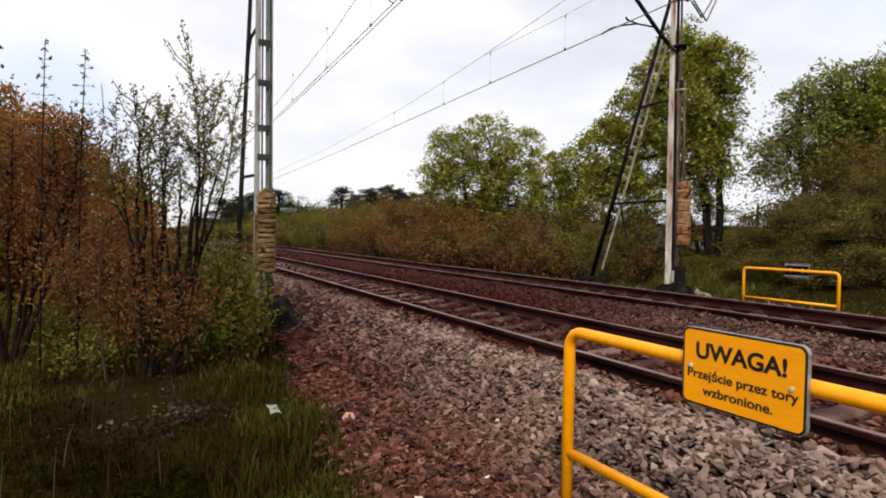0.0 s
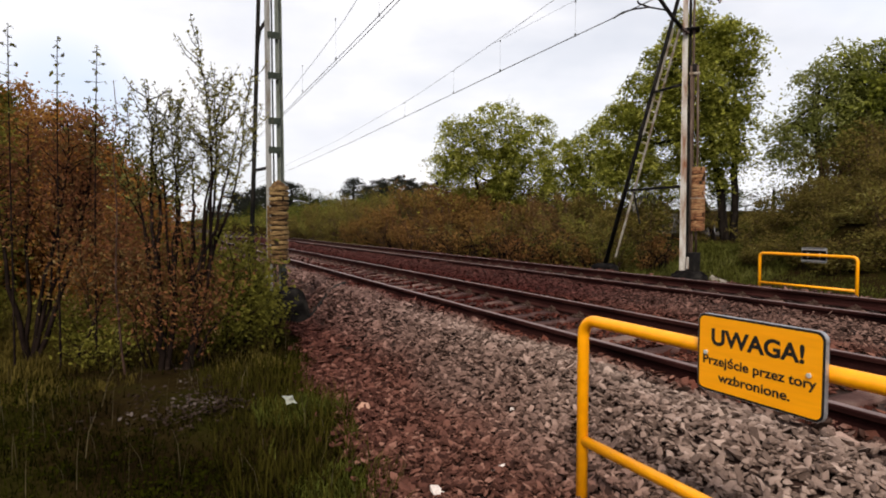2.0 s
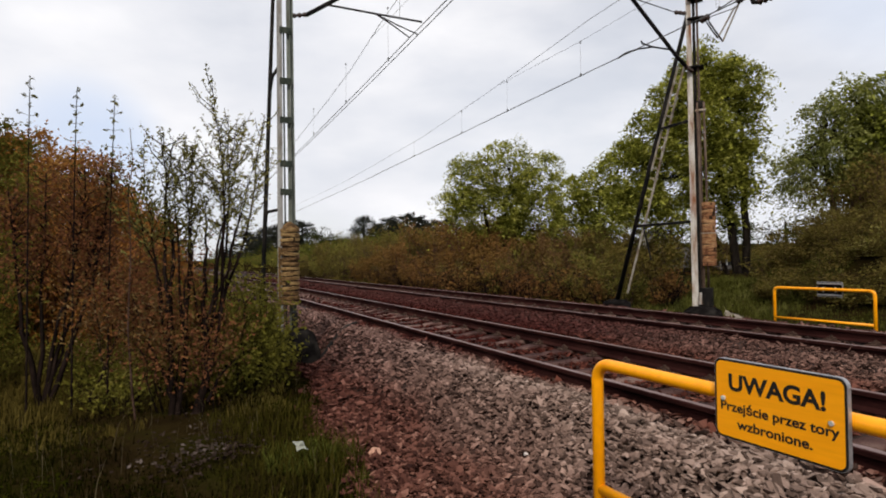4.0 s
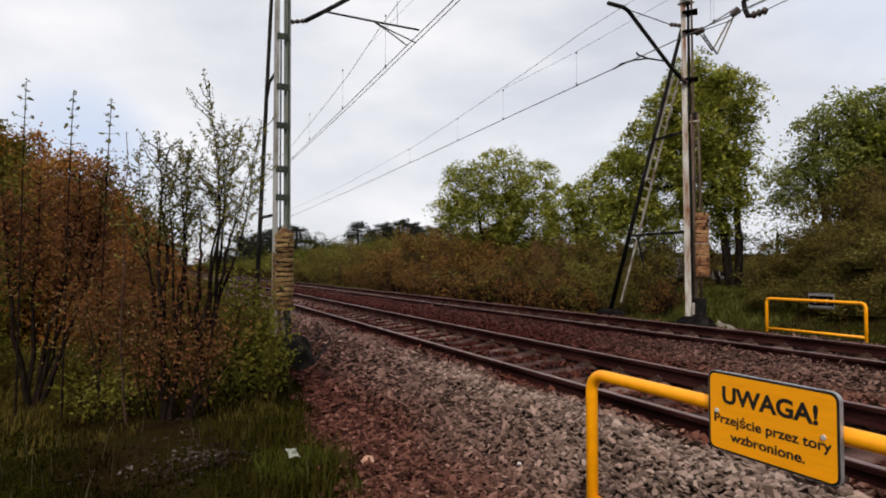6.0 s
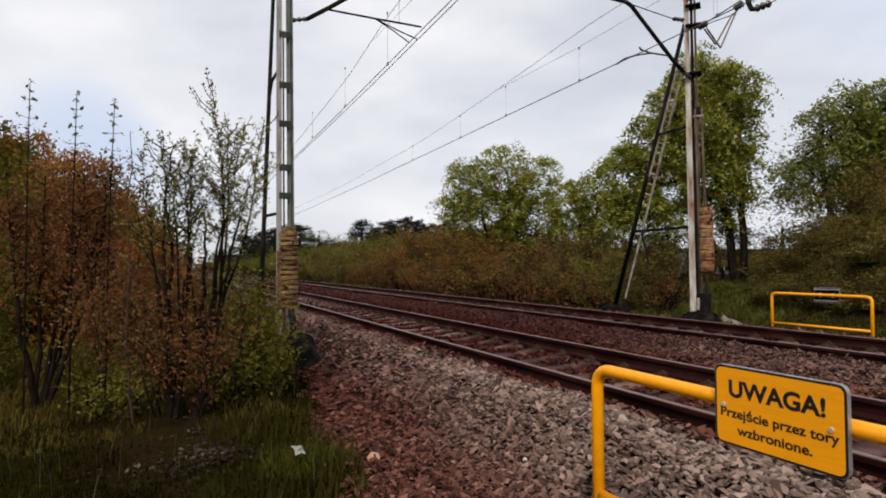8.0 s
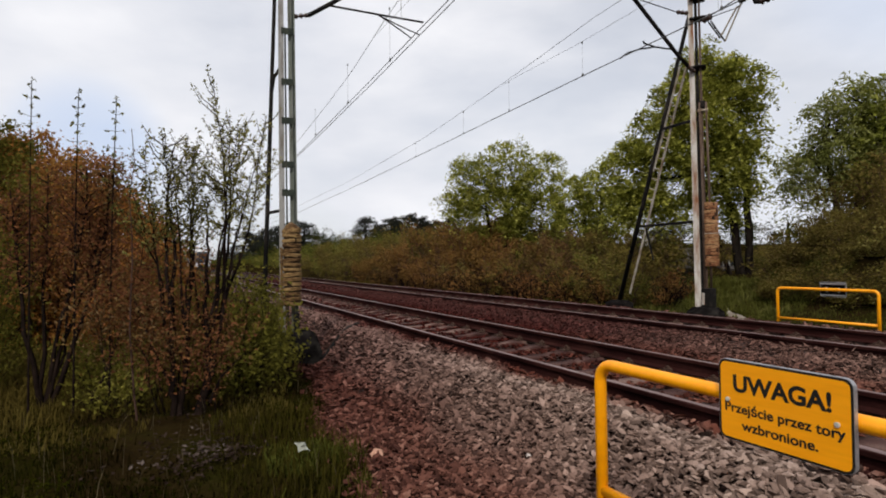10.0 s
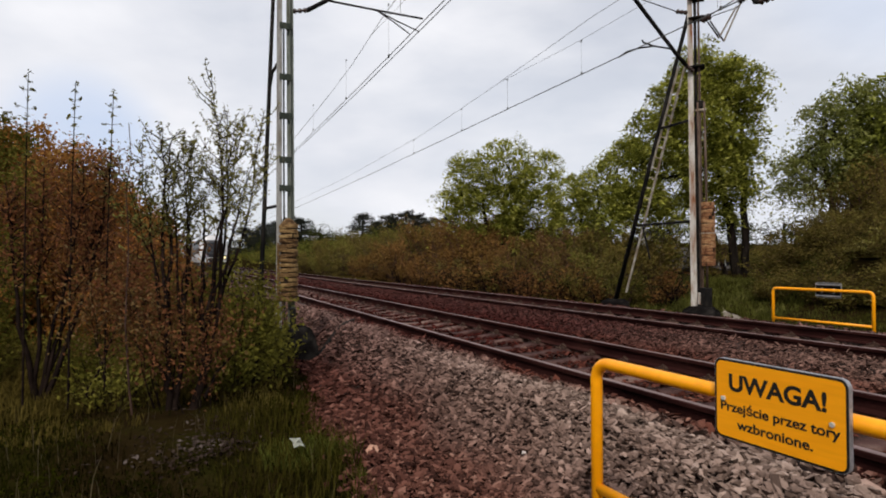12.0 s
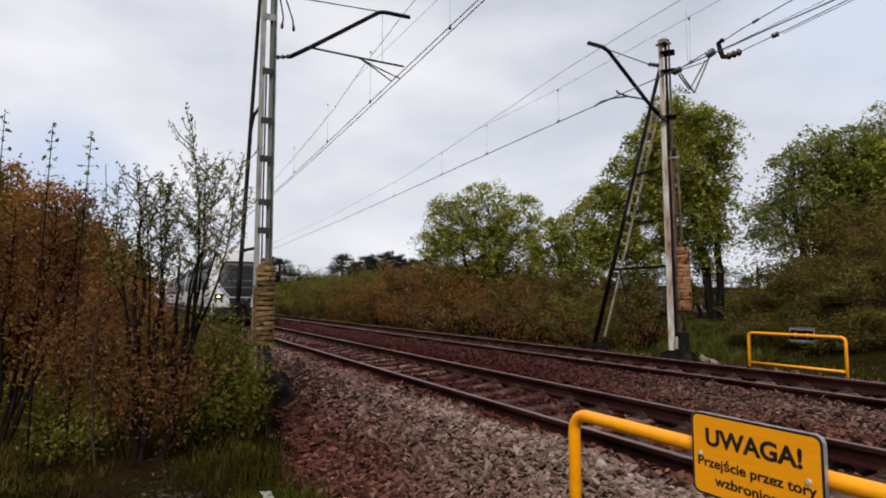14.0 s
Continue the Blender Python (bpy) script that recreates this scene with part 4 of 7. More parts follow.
def build_mast_far():
    m = thing("catenary_mast", "tall flaking white and rust steel mast with a braced leg", "mast", "overhead line masts", at=(0, 0, 0))
    x, y = 10.6, 9.15
    foot = Geo()
    rows = []
    for z, a in ((-0.6, 0.42), (-0.22, 0.42), (-0.08, 0.38), (0.01, 0.26), (0.04, 0.0)):
        rows.append([(x + a * math.cos(t), y - 0.05 + a * math.sin(t), z) for t in np.linspace(0, 2 * math.pi, 19)])
    foot.grid(rows)
    part("footing", foot, M_NEARBLACK, m, "black domed concrete footing", True)
    # three steel sections make the mast, set side by side across the camera's view
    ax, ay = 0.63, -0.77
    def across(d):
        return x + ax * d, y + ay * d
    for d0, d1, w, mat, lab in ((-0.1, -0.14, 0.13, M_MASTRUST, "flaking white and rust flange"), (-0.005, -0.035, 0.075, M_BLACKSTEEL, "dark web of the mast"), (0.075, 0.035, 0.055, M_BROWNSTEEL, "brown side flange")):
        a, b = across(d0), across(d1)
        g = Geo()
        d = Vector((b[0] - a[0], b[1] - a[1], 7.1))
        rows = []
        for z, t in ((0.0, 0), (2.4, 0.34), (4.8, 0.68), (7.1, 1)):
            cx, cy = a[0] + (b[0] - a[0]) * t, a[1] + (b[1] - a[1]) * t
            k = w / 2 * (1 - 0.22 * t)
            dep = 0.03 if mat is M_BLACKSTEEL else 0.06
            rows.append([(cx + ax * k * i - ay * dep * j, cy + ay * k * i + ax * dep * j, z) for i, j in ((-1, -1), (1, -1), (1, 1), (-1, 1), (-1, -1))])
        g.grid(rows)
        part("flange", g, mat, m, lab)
    part("mast_cap", Geo().box((x - 0.05, y + 0.06, 7.12), (0.2, 0.22, 0.09), None, 0.03).box((x - 0.05, y + 0.06, 7.05), (0.26, 0.26, 0.04), None, 0.01), M_MASTGREY, m, "grey cap")
    for z in (6.82, 6.38, 5.3):
        part("clamp_band", Geo().box((x, y, z), (0.32, 0.3, 0.035), Matrix.Rotation(math.atan2(ay, ax), 4, "Z"), 0.006), M_BLACKSTEEL, m)
    part("cable_box", Geo().box((10.62, y - 0.06, 4.46), (0.16, 0.16, 0.16), Matrix.Rotation(math.atan2(ay, ax), 4, "Z"), 0.02), M_BLACKSTEEL, m, "black cable box")
    part("cable_bracket", Geo().box((10.64, y - 0.06, 4.33), (0.22, 0.2, 0.05), Matrix.Rotation(math.atan2(ay, ax), 4, "Z"), 0.01), M_STRUT, m, "pale bracket under the cable box")
    for d in (0.03, 0.16):
        a = across(d)
        part("conduit", Geo().tube([(a[0] - 0.06, a[1] - 0.06, -0.05), (a[0] - 0.05, a[1] - 0.05, 2.6), (a[0] - 0.08, a[1] - 0.04, 4.5)], 0.024, 8), M_BROWNSTEEL, m, "brown cable conduit", True)
    part("base_box", Geo().box((x + 0.02, y - 0.14, 0.22), (0.2, 0.22, 0.42), None, 0.015), M_BLACKSTEEL, m, "black box at the foot")
    part("white_mark", Geo().box((x - 0.13, y - 0.11, 0.2), (0.012, 0.07, 0.26), None, 0.002), M_MASTRUST, m, "white painted mark")
    gx, gy = 10.71, 9.0
    slat_guard(m, gx, gy, 0.91, 2.3, 0.15, M_SLATRUST, 0.038)
    for z in (1.62,):
        part("binding_wire", Geo().tube([(gx + 0.168 * math.cos(a), gy + 0.168 * math.sin(a), z) for a in np.linspace(0, 6.28, 15)], 0.008, 5), M_STRUT, m)
    # the braced leg along the line, its cross struts and the light ladder beside it
    top, base = (x, y + 0.2, 6.6), (x, 11.78, 0.0)
    part("brace_leg", Geo().tube([base, top], [0.058, 0.042], 8), M_BLACKSTEEL, m, "black leaning leg of the mast", True)
    part("brace_footing", Geo().tube([(x, 11.8, -0.6), (x, 11.8, -0.05), (x, 11.8, 0.02)], [0.4, 0.36, 0.2], 12), M_NEARBLACK, m, "dark footing", True)
    for z, yy in ((1.89, 11.08), (4.16, 10.27)):
        part("cross_strut", Geo().bar((x, yy, z), (x, y, z + 0.01), 0.05, 0.06), M_BLACKSTEEL, m, "black cross strut")
    low, high = np.array((x + 0.02, 11.42, 0.2)), np.array((x + 0.02, 9.5, 5.42))
    part("ladder_stile", Geo().bar(low, high, 0.045, 0.035), M_STRUT, m, "pale rusted strut")
    off = np.array((0, 0.17, 0.07))
    part("ladder_stile", Geo().bar(low + (high - low) * 0.56 + off * 1.15, high + off, 0.04, 0.03), M_STRUT, m, "pale rusted strut")
    for i in range(12):
        p = low + (high - low) * (0.44 + 0.045 * i)
        part("rung", Geo().tube([p, p + off * 1.1], 0.013, 5), M_STRUT, m)
    part("short_strut", Geo().bar((x, 10.8, 1.85), (x + 0.05, 10.63, 1.05), 0.04, 0.03), M_BLACKSTEEL, m)
    # bracket arm over the far track
    for a, b in (((x - 0.28, y, 6.47), (x - 0.62, y, 6.44)), ((x - 0.1, y, 5.2), (x - 0.34, y, 5.3))):
        g = Geo()
        insulator(g, a, b, 3, 0.052)
        part("insulator", g, M_INSUL, m, "brown ribbed insulator", True)
    part("arm", Geo().tube([(x - 0.3, y, 5.29), (9.98, y, 5.505), (8.87, y, 6.43), (8.77, y, 6.51), (8.64, y, 6.555), (8.225, y, 6.56)], 0.042, 10), M_BLACKSTEEL, m, "black bent tube of the bracket", True)
    part("tie_rod", Geo().tube([(x - 0.62, y, 6.44), (8.78, y, 6.53)], 0.012, 6), M_BLACKSTEEL, m)
    part("registration_tube", Geo().tube([(9.9, y, 5.6), (9.33, y, 5.58), (9.03, y, 5.61), (9.0, y, 5.66)], 0.019, 8), M_BLACKSTEEL, m)
    part("steady_arm", Geo().tube([(9.33, y, 5.58), (8.9, y, 5.47), (8.58, y, 5.345), (8.36, y, 5.2)], 0.018, 6), M_BLACKSTEEL, m)
    # anchoring gear of the line on the other side
    for y0, z0, y1, z1, r in ((9.02, 6.31, 8.8, 6.32, 0.08), (8.12, 6.37, 7.93, 6.41, 0.09), (7.66, 6.17, 7.32, 6.15, 0.08), (6.68, 6.2, 6.54, 6.2, 0.055), (7.06, 6.64, 6.92, 6.66, 0.035)):
        gear = Geo()
        insulator(gear, (10.62, y0, z0), (10.62, y1, z1), 3, r)
        part("insulator", gear, M_INSUL, m, "dark anchor insulator", True)
    part("tension_lever", Geo().tube([(10.62, 7.72, 6.56), (10.62, 7.83, 6.53), (10.62, 7.8, 6.36), (10.62, 7.74, 6.2), (10.62, 7.62, 6.16)], 0.05, 8), M_BLACKSTEEL, m, "black tension lever", True)
    part("anchor_rod", Geo().tube([(10.62, 8.82, 6.34), (10.62, 8.1, 6.45)], 0.013, 6).tube([(10.62, 8.8, 6.3), (10.62, 8.15, 6.25), (10.62, 8.05, 6.33)], 0.01, 6), M_BLACKSTEEL, m)
    for p, q in (((10.6, 8.85, 6.2), (10.6, 8.57, 5.76)), ((10.6, 8.79, 6.2), (10.6, 8.455, 5.65)), ((10.62, 8.16, 6.28), (10.6, 8.56, 5.78)), ((10.62, 8.07, 6.3), (10.6, 8.45, 5.66))):
        part("hanger_rod", Geo().tube([p, q], 0.018, 6), M_STRUT if p[1] < 8.5 else M_BLACKSTEEL, m)
    part("dropper", Geo().tube([(10.6, 8.6, 7.6), (10.6, 8.6, 6.4)], 0.004, 4), M_WIRE, m)


def sagging(points, n=14):
    """A smooth line through the given points."""
    p = np.asarray(points, float)
    t = np.concatenate([[0], np.cumsum(np.linalg.norm(np.diff(p, axis=0), axis=1))])
    s = np.linspace(0, t[-1], n * len(p))
    return np.stack([np.interp(s, t, p[:, k]) for k in range(3)], -1)


def build_wires():
    def line(kind, label, pts, r):
        ob = new(kind, Geo().tube(sagging(pts), r, 5).mesh(kind, M_WIRE, True))
        return tagged(ob, label, "wire", "overhead line wires")
    line("contact_wire", "grey copper contact wire over the near track", [(3.8, -20, 5.62), (4.024, 6.9, 5.29), (4.05, 9.9, 5.22), (4.075, 12.8, 5.14), (4.143, 20.7, 4.97), (4.5, 62, 4.85), (4.4, 300, 4.85)], 0.0085)
    line("contact_wire", "grey copper contact wire over the near track", [(4.0, -20, 5.72), (4.199, 7.1, 5.39), (4.22, 9.9, 5.3), (4.243, 13.1, 5.21), (4.3, 20.8, 5.06), (4.6, 62, 4.9), (4.5, 300, 4.9)], 0.0085)
    line("carrier_wire", "thin grey carrier wire over the near track", [(4.31, -20, 7.9), (4.31, 9.41, 6.67), (4.31, 11.4, 6.53), (4.31, 12.6, 6.37), (4.31, 14.2, 6.12), (4.31, 16.4, 5.93), (4.31, 21.5, 5.62), (4.31, 45, 5.3), (4.31, 62, 6.3), (4.31, 300, 6.3)], 0.0065)
    line("stitch_wire", "thin grey stitch wire under the carrier", [(4.31, -4, 6.5), (4.31, 8.49, 6.23), (4.31, 10.35, 6.27), (4.31, 12.8, 6.32)], 0.0035)
    line("contact_wire", "grey copper contact wire over the far track", [(8.33, -20, 5.5), (8.33, 7.48, 5.22), (8.33, 9.2, 5.19), (8.33, 13.3, 5.13), (8.33, 16.1, 5.07), (8.33, 26.3, 4.89), (8.33, 40.5, 4.74), (8.33, 300, 4.7)], 0.011)
    line("carrier_wire", "thin grey carrier wire over the far track", [(8.32, -20, 7.4), (8.32, 7.5, 6.42), (8.32, 9.0, 6.41), (8.32, 10.9, 6.22), (8.32, 13.76, 5.96), (8.32, 16.0, 5.78), (8.32, 19.3, 5.55), (8.32, 29.2, 5.25), (8.32, 60, 5.1), (8.32, 300, 5.8)], 0.006)
    line("stitch_wire", "thin grey stitch wire under the carrier", [(8.32, -6, 6.4), (8.32, 6.67, 6.06), (8.32, 8.7, 5.99), (8.32, 10.3, 5.94), (8.32, 13.76, 5.95)], 0.0038)
    tail = "dark tension wire anchored to the far mast"
    line("anchor_wire", tail, [(10.62, 7.7, 6.54), (10.62, 7.43, 6.6), (10.62, 6.99, 6.65), (10.62, 6.25, 6.74), (10.3, -20, 8.4)], 0.011)
    line("anchor_wire", tail, [(10.62, 7.85, 6.36), (10.62, 7.44, 6.38), (10.62, 5.66, 6.46), (10.3, -20, 7.7)], 0.006)
    line("anchor_wire", tail, [(10.62, 7.85, 6.33), (10.62, 7.44, 6.35), (10.62, 5.52, 6.4), (10.3, -20, 7.5)], 0.006)
    line("anchor_wire", tail, [(10.62, 7.32, 6.16), (10.62, 6.6, 6.2), (10.62, 5.29, 6.29), (10.3, -20, 7.2)], 0.009)
    line("anchor_wire", tail, [(10.62, 6.45, 6.17), (10.62, 5.2, 6.25), (10.3, -20, 7.1)], 0.007)
    for x, ys, lo, hi in ((4.07, (7.6, 11.1, 14.2, 17.8), (5.27, 5.18, 5.1, 5.03), (6.24, 6.28, 6.1, 5.83)), (8.33, (6.7, 10.3, 13.4, 16.1, 20.0), (5.22, 5.17, 5.12, 5.07, 5.0), (6.05, 5.94, 5.94, 5.77, 5.53))):
        for y, z0, z1 in zip(ys, lo, hi):
            d = new("dropper_wire", Geo().tube([(x, y, z0), (x, y, z1)], 0.0025, 4).box((x, y, z0 + 0.025), (0.03, 0.04, 0.07), None, 0.006).box((x, y, z1 - 0.02), (0.025, 0.035, 0.05), None, 0.006).mesh("dropper_wire", M_WIRE))
            tagged(d, "thin dropper between carrier and contact wire", "wire", "overhead line droppers")


# ---- train ----
def half_width(z):
    return float(np.interp(z, [0.3, 0.6, 1.2, 2.2, 2.95, 3.25, 3.42, 3.5], [1.2, 1.28, 1.33, 1.34, 1.23, 1.02, 0.71, 0.38]))


def nose_y(x, z):
    """How far the front stands back at this place."""
    return 0.42 * max(0.0, z - 1.35) ** 1.35 * 0.75 + 0.55 * (abs(x) / 1.42) ** 3.2 + 0.12 * max(0.0, 0.8 - z)


def build_train():
    t = thing("train", "white electric multiple unit with a dark rounded windscreen and lit headlamps", "train")
    length, gap = 17.0, 0.7
    zs = [0.35, 0.6, 0.9, 1.2, 1.6, 1.9, 2.2, 2.5, 2.8, 3.05, 3.25, 3.37, 3.45, 3.5]
    for car in range(3):
        y0 = car * (length + gap)
        y1 = y0 + length
        body = Geo()
        cols = np.linspace(-1, 1, 15)
        if car == 0:
            front = [[(half_width(z) * c, nose_y(half_width(z) * c, z), z) for c in cols] for z in zs]
            body.grid(front, True)
            for s in (-1, 1):
                body.grid([[(s * half_width(z), y, z) for y in (nose_y(half_width(z), z), 1.6, y1)] for z in zs], s > 0)
            body.grid([[(half_width(zs[-1]) * c, y, zs[-1] + 0.02 * (y > 1.2)) for c in cols] for y in (nose_y(0, zs[-1]), 1.6, y1)])
        else:
            for s in (-1, 1):
                body.grid([[(s * half_width(z), y, z) for y in (y0, y1)] for z in zs], s > 0)
            body.grid([[(half_width(zs[-1]) * c, y, zs[-1]) for c in cols] for y in (y0, y1)])
        body.grid([[(half_width(z) * c, y1, z) for c in cols] for z in zs])
        if car:
            body.grid([[(half_width(z) * c, y0, z) for c in cols] for z in zs], True)
        shell = part("car_body", body, M_TRAINWHITE, t, "white painted car body", True)
        roof = Geo()
        roof.grid([[(half_width(z) * s + 0.02 * s, y, z + 0.02) for y in (y0 + (2.3 if car == 0 else 0.05), y1 - 0.05)] for s, z in ((-1, 3.0), (-1, 3.25), (-1, 3.42), (-1, 3.5), (1, 3.5), (1, 3.42), (1, 3.25), (1, 3.0))])
        roof.box((0, y0 + length / 2 + 0.8, 3.56), (1.2, length - 6.0, 0.14), None, 0.05)
        part("roof", roof, M_TRAINGREY, shell, "dark grey roof with equipment casing")
        for s in (-1, 1):
            start = y0 + (1.3 if car == 0 else 0.9)
            n = 6
            band = Geo().grid([[(s * (half_width(z) + 0.006), y, z) for y in (start - 0.15, y1 - 0.05)] for z in (1.66, 1.9, 2.2, 2.5, 2.8, 2.98)], s > 0)
            part("window_band", band, M_TRAINDARK, shell, "dark grey band round the windows")
            for i in range(n):
                a = start + i * (y1 - 0.9 - start) / n
                b = a + (y1 - 0.9 - start) / n - 0.12
                g = Geo().grid([[(s * (half_width(z) + 0.012), y, z) for y in (a, b)] for z in (1.74, 1.95, 2.2, 2.5, 2.72)], s > 0)
                part("window", g, M_GLASS, shell, "dark side window")
            g = Geo().grid([[(s * (half_width(z) + 0.006), y, z) for y in (start - 0.4, y1 - 0.4)] for z in (0.42, 0.6, 0.75)], s > 0)
            part("skirt_band", g, M_TRAINDARK, shell, "dark band along the skirt")
        for yb in (y0 + 3.2, y1 - 2.6):
            bog = Geo()
            for s in (-1, 1):
                bog.box((s * 1.0, yb, 0.5), (0.12, 2.9, 0.22), None, 0.04)
            bog.box((0, yb, 0.5), (1.9, 0.4, 0.2), None, 0.04)
            bogie = part("bogie", bog, M_TRAINDARK, t, "black bogie frame")
            for dy in (-1.1, 1.1):
                for s in (-1, 1):
                    part("wheel", Geo().tube([(s * 0.74 - 0.065, yb + dy, 0.42), (s * 0.74 + 0.065, yb + dy, 0.42)], 0.42, 20), M_PLATE, bogie, "steel wheel")
        under = Geo().box((0, y0 + length / 2, 0.62), (2.3, 6.0, 0.5), None, 0.05)
        part("underfloor_box", under, M_TRAINDARK, t)
        if car < 2:
            bel = Geo()
            for i in range(6):
                bel.box((0, y1 + 0.06 + i * 0.116, 1.9), (2.3, 0.07, 2.5), None, 0.02)
            part("gangway_bellows", bel, M_TRAINDARK, t, "black folded gangway")

    def patch(z0, z1, left, right, lift, n=9, m=15):
        """A panel on the nose between two edges given over its height."""
        rows = []
        for z in np.linspace(z0, z1, n):
            k = (z - z0) / (z1 - z0)
            a, b = left(k), right(k)
            rows.append([(x, nose_y(x, z) - lift, z) for x in np.linspace(a, b, m)])
        return Geo().grid(rows, True)

    edge = lambda k: 0.46 + 0.5 * min(1, k / 0.36) ** 0.85 - 0.3 * max(0, (k - 0.62) / 0.38) ** 2
    screen = part("windscreen", patch(1.26, 3.0, lambda k: -edge(k), edge, 0.02), M_GLASS, t, "large dark rounded windscreen", True)
    # three grey strips paint pale reflections onto the windscreen
    part("glass_reflection_top", patch(2.78, 2.88, lambda k: -0.7, lambda k: 0.7, 0.03, 3), M_TRAINGREY, screen, "grey painted reflection across the top of the glass")
    part("glass_reflection_mid", patch(2.0, 2.05, lambda k: -0.85, lambda k: 0.85, 0.028, 3), M_TRAINGREY, screen, "grey painted reflection across the middle of the glass")
    part("glass_reflection_low", patch(1.68, 1.73, lambda k: -0.8, lambda k: 0.85, 0.028, 3), M_TRAINGREY, screen, "grey painted reflection low on the glass")
    for s in (-1, 1):
        rows = []
        for k in np.linspace(0, 1, 8):
            z = 1.2 + 0.6 * k
            a = 0.46 + 0.52 * k ** 0.85
            rows.append([(s * (a + w), nose_y(a + w, z) - 0.026, z) for w in (0.0, 0.035, 0.07)])
        part("trim", Geo().grid(rows, s > 0), M_VIOLET, t, "violet line along the windscreen's edge")
    part("wiper", Geo().tube([(-0.1, nose_y(-0.1, 1.4) - 0.05, 1.4), (-0.55, nose_y(-0.55, 2.3) - 0.05, 2.3)], 0.015, 5), M_TRAINDARK, screen)
    part("coupler_recess", patch(0.4, 1.2, lambda k: -0.42 - 0.1 * k, lambda k: 0.42 + 0.1 * k, 0.015, 5), M_TRAINDARK, t, "black coupler recess")
    part("coupler", Geo().box((0, -0.28, 0.98), (0.34, 0.5, 0.3), None, 0.05), M_TRAINDARK, t, "black automatic coupler")
    for s in (-1, 1):
        lo = (lambda k, s=s: s * 1.14 if s < 0 else 0.72 + 0.1 * (1 - k))
        hi = (lambda k, s=s: s * (0.72 + 0.1 * (1 - k)) if s < 0 else 1.14)
        housing = part("headlight_housing", patch(1.12, 1.38, lo, hi, 0.024, 4, 7), M_TRAINDARK, t, "black slanted lamp housing")
        y = nose_y(0.98, 1.26) - 0.035
        part("headlamp", Geo().tube([(s * 0.98, y, 1.26), (s * 0.97, y - 0.03, 1.26)], 0.05, 12), M_LAMP, housing, "glowing warm headlamp")
    dome = [[(0.95 * math.cos(a) * k, 1.0 + 2.4 * (1 - k) + 0.5 * math.sin(a), 3.3 + 0.26 * math.sin(a) * k) for a in np.linspace(0, math.pi, 13)] for k in (1.0, 0.97, 0.85, 0.6)]
    part("roof_fairing", Geo().grid(dome), M_TRAINGREY, t, "grey domed roof fairing over the cab", True)
    part("snow_plough", patch(0.22, 0.76, lambda k: -1.2, lambda k: 1.2, 0.03, 5), M_TRAINDARK, t, "dark lower skirt")
    return t


# ---- plants ----
def leaf_quads(centres, size, rng, lift=0.4, slim=0.5, droop=0.0):
    """Small pointed leaves, one folded face each."""
    n = len(centres)
    nrm = rng.normal(size=(n, 3))
    nrm[:, 2] += lift * 2.0
    nrm /= np.linalg.norm(nrm, axis=1)[:, None]
    u = np.cross(nrm, rng.normal(size=(n, 3)))
    u /= np.linalg.norm(u, axis=1)[:, None] + 1e-9
    u[:, 2] -= droop
    w = np.cross(nrm, u)
    s = (size * rng.uniform(0.6, 1.3, n))[:, None]
    mid = centres + nrm * s * 0.12
    v = np.stack([centres - u * s, mid + w * s * slim, centres + u * s, mid - w * s * slim], 1)
    return v.reshape(-1, 3), np.arange(4 * n).reshape(-1, 4)


def limb(geo, a, b, r0, r1, rng, bend=0.12, seg=6, steps=5):
    """A tapered, slightly crooked branch from a to b; gives its points."""
    a, b = np.asarray(a, float), np.asarray(b, float)
    t = np.linspace(0, 1, steps + 1)
    span = np.linalg.norm(b - a)
    off = rng.normal(size=(steps + 1, 3)) * span * bend * 0.35
    arch = np.zeros((steps + 1, 3))
    arch[:, 2] = np.sin(np.pi * t) * span * bend
    p = a + (b - a) * t[:, None] + arch + off * np.sin(np.pi * t)[:, None]
    geo.tube(p, r0 + (r1 - r0) * t, seg, False)
    return p


def clumps_in(lobes, count, rng, shell=0.55):
    """Places for leaf clumps: mostly in the outer part of the crown's lobes."""
    lobes = np.asarray(lobes, float)
    weight = lobes[:, 3] ** 2.2
    pick = rng.choice(len(lobes), count, p=weight / weight.sum())
    d = rng.normal(size=(count, 3))
    d /= np.linalg.norm(d, axis=1)[:, None]
    r = shell + (1 - shell) * rng.random(count) ** 0.7
    r *= rng.uniform(0.85, 1.12, count)
    return lobes[pick, :3] + d * (r * lobes[pick, 3])[:, None]


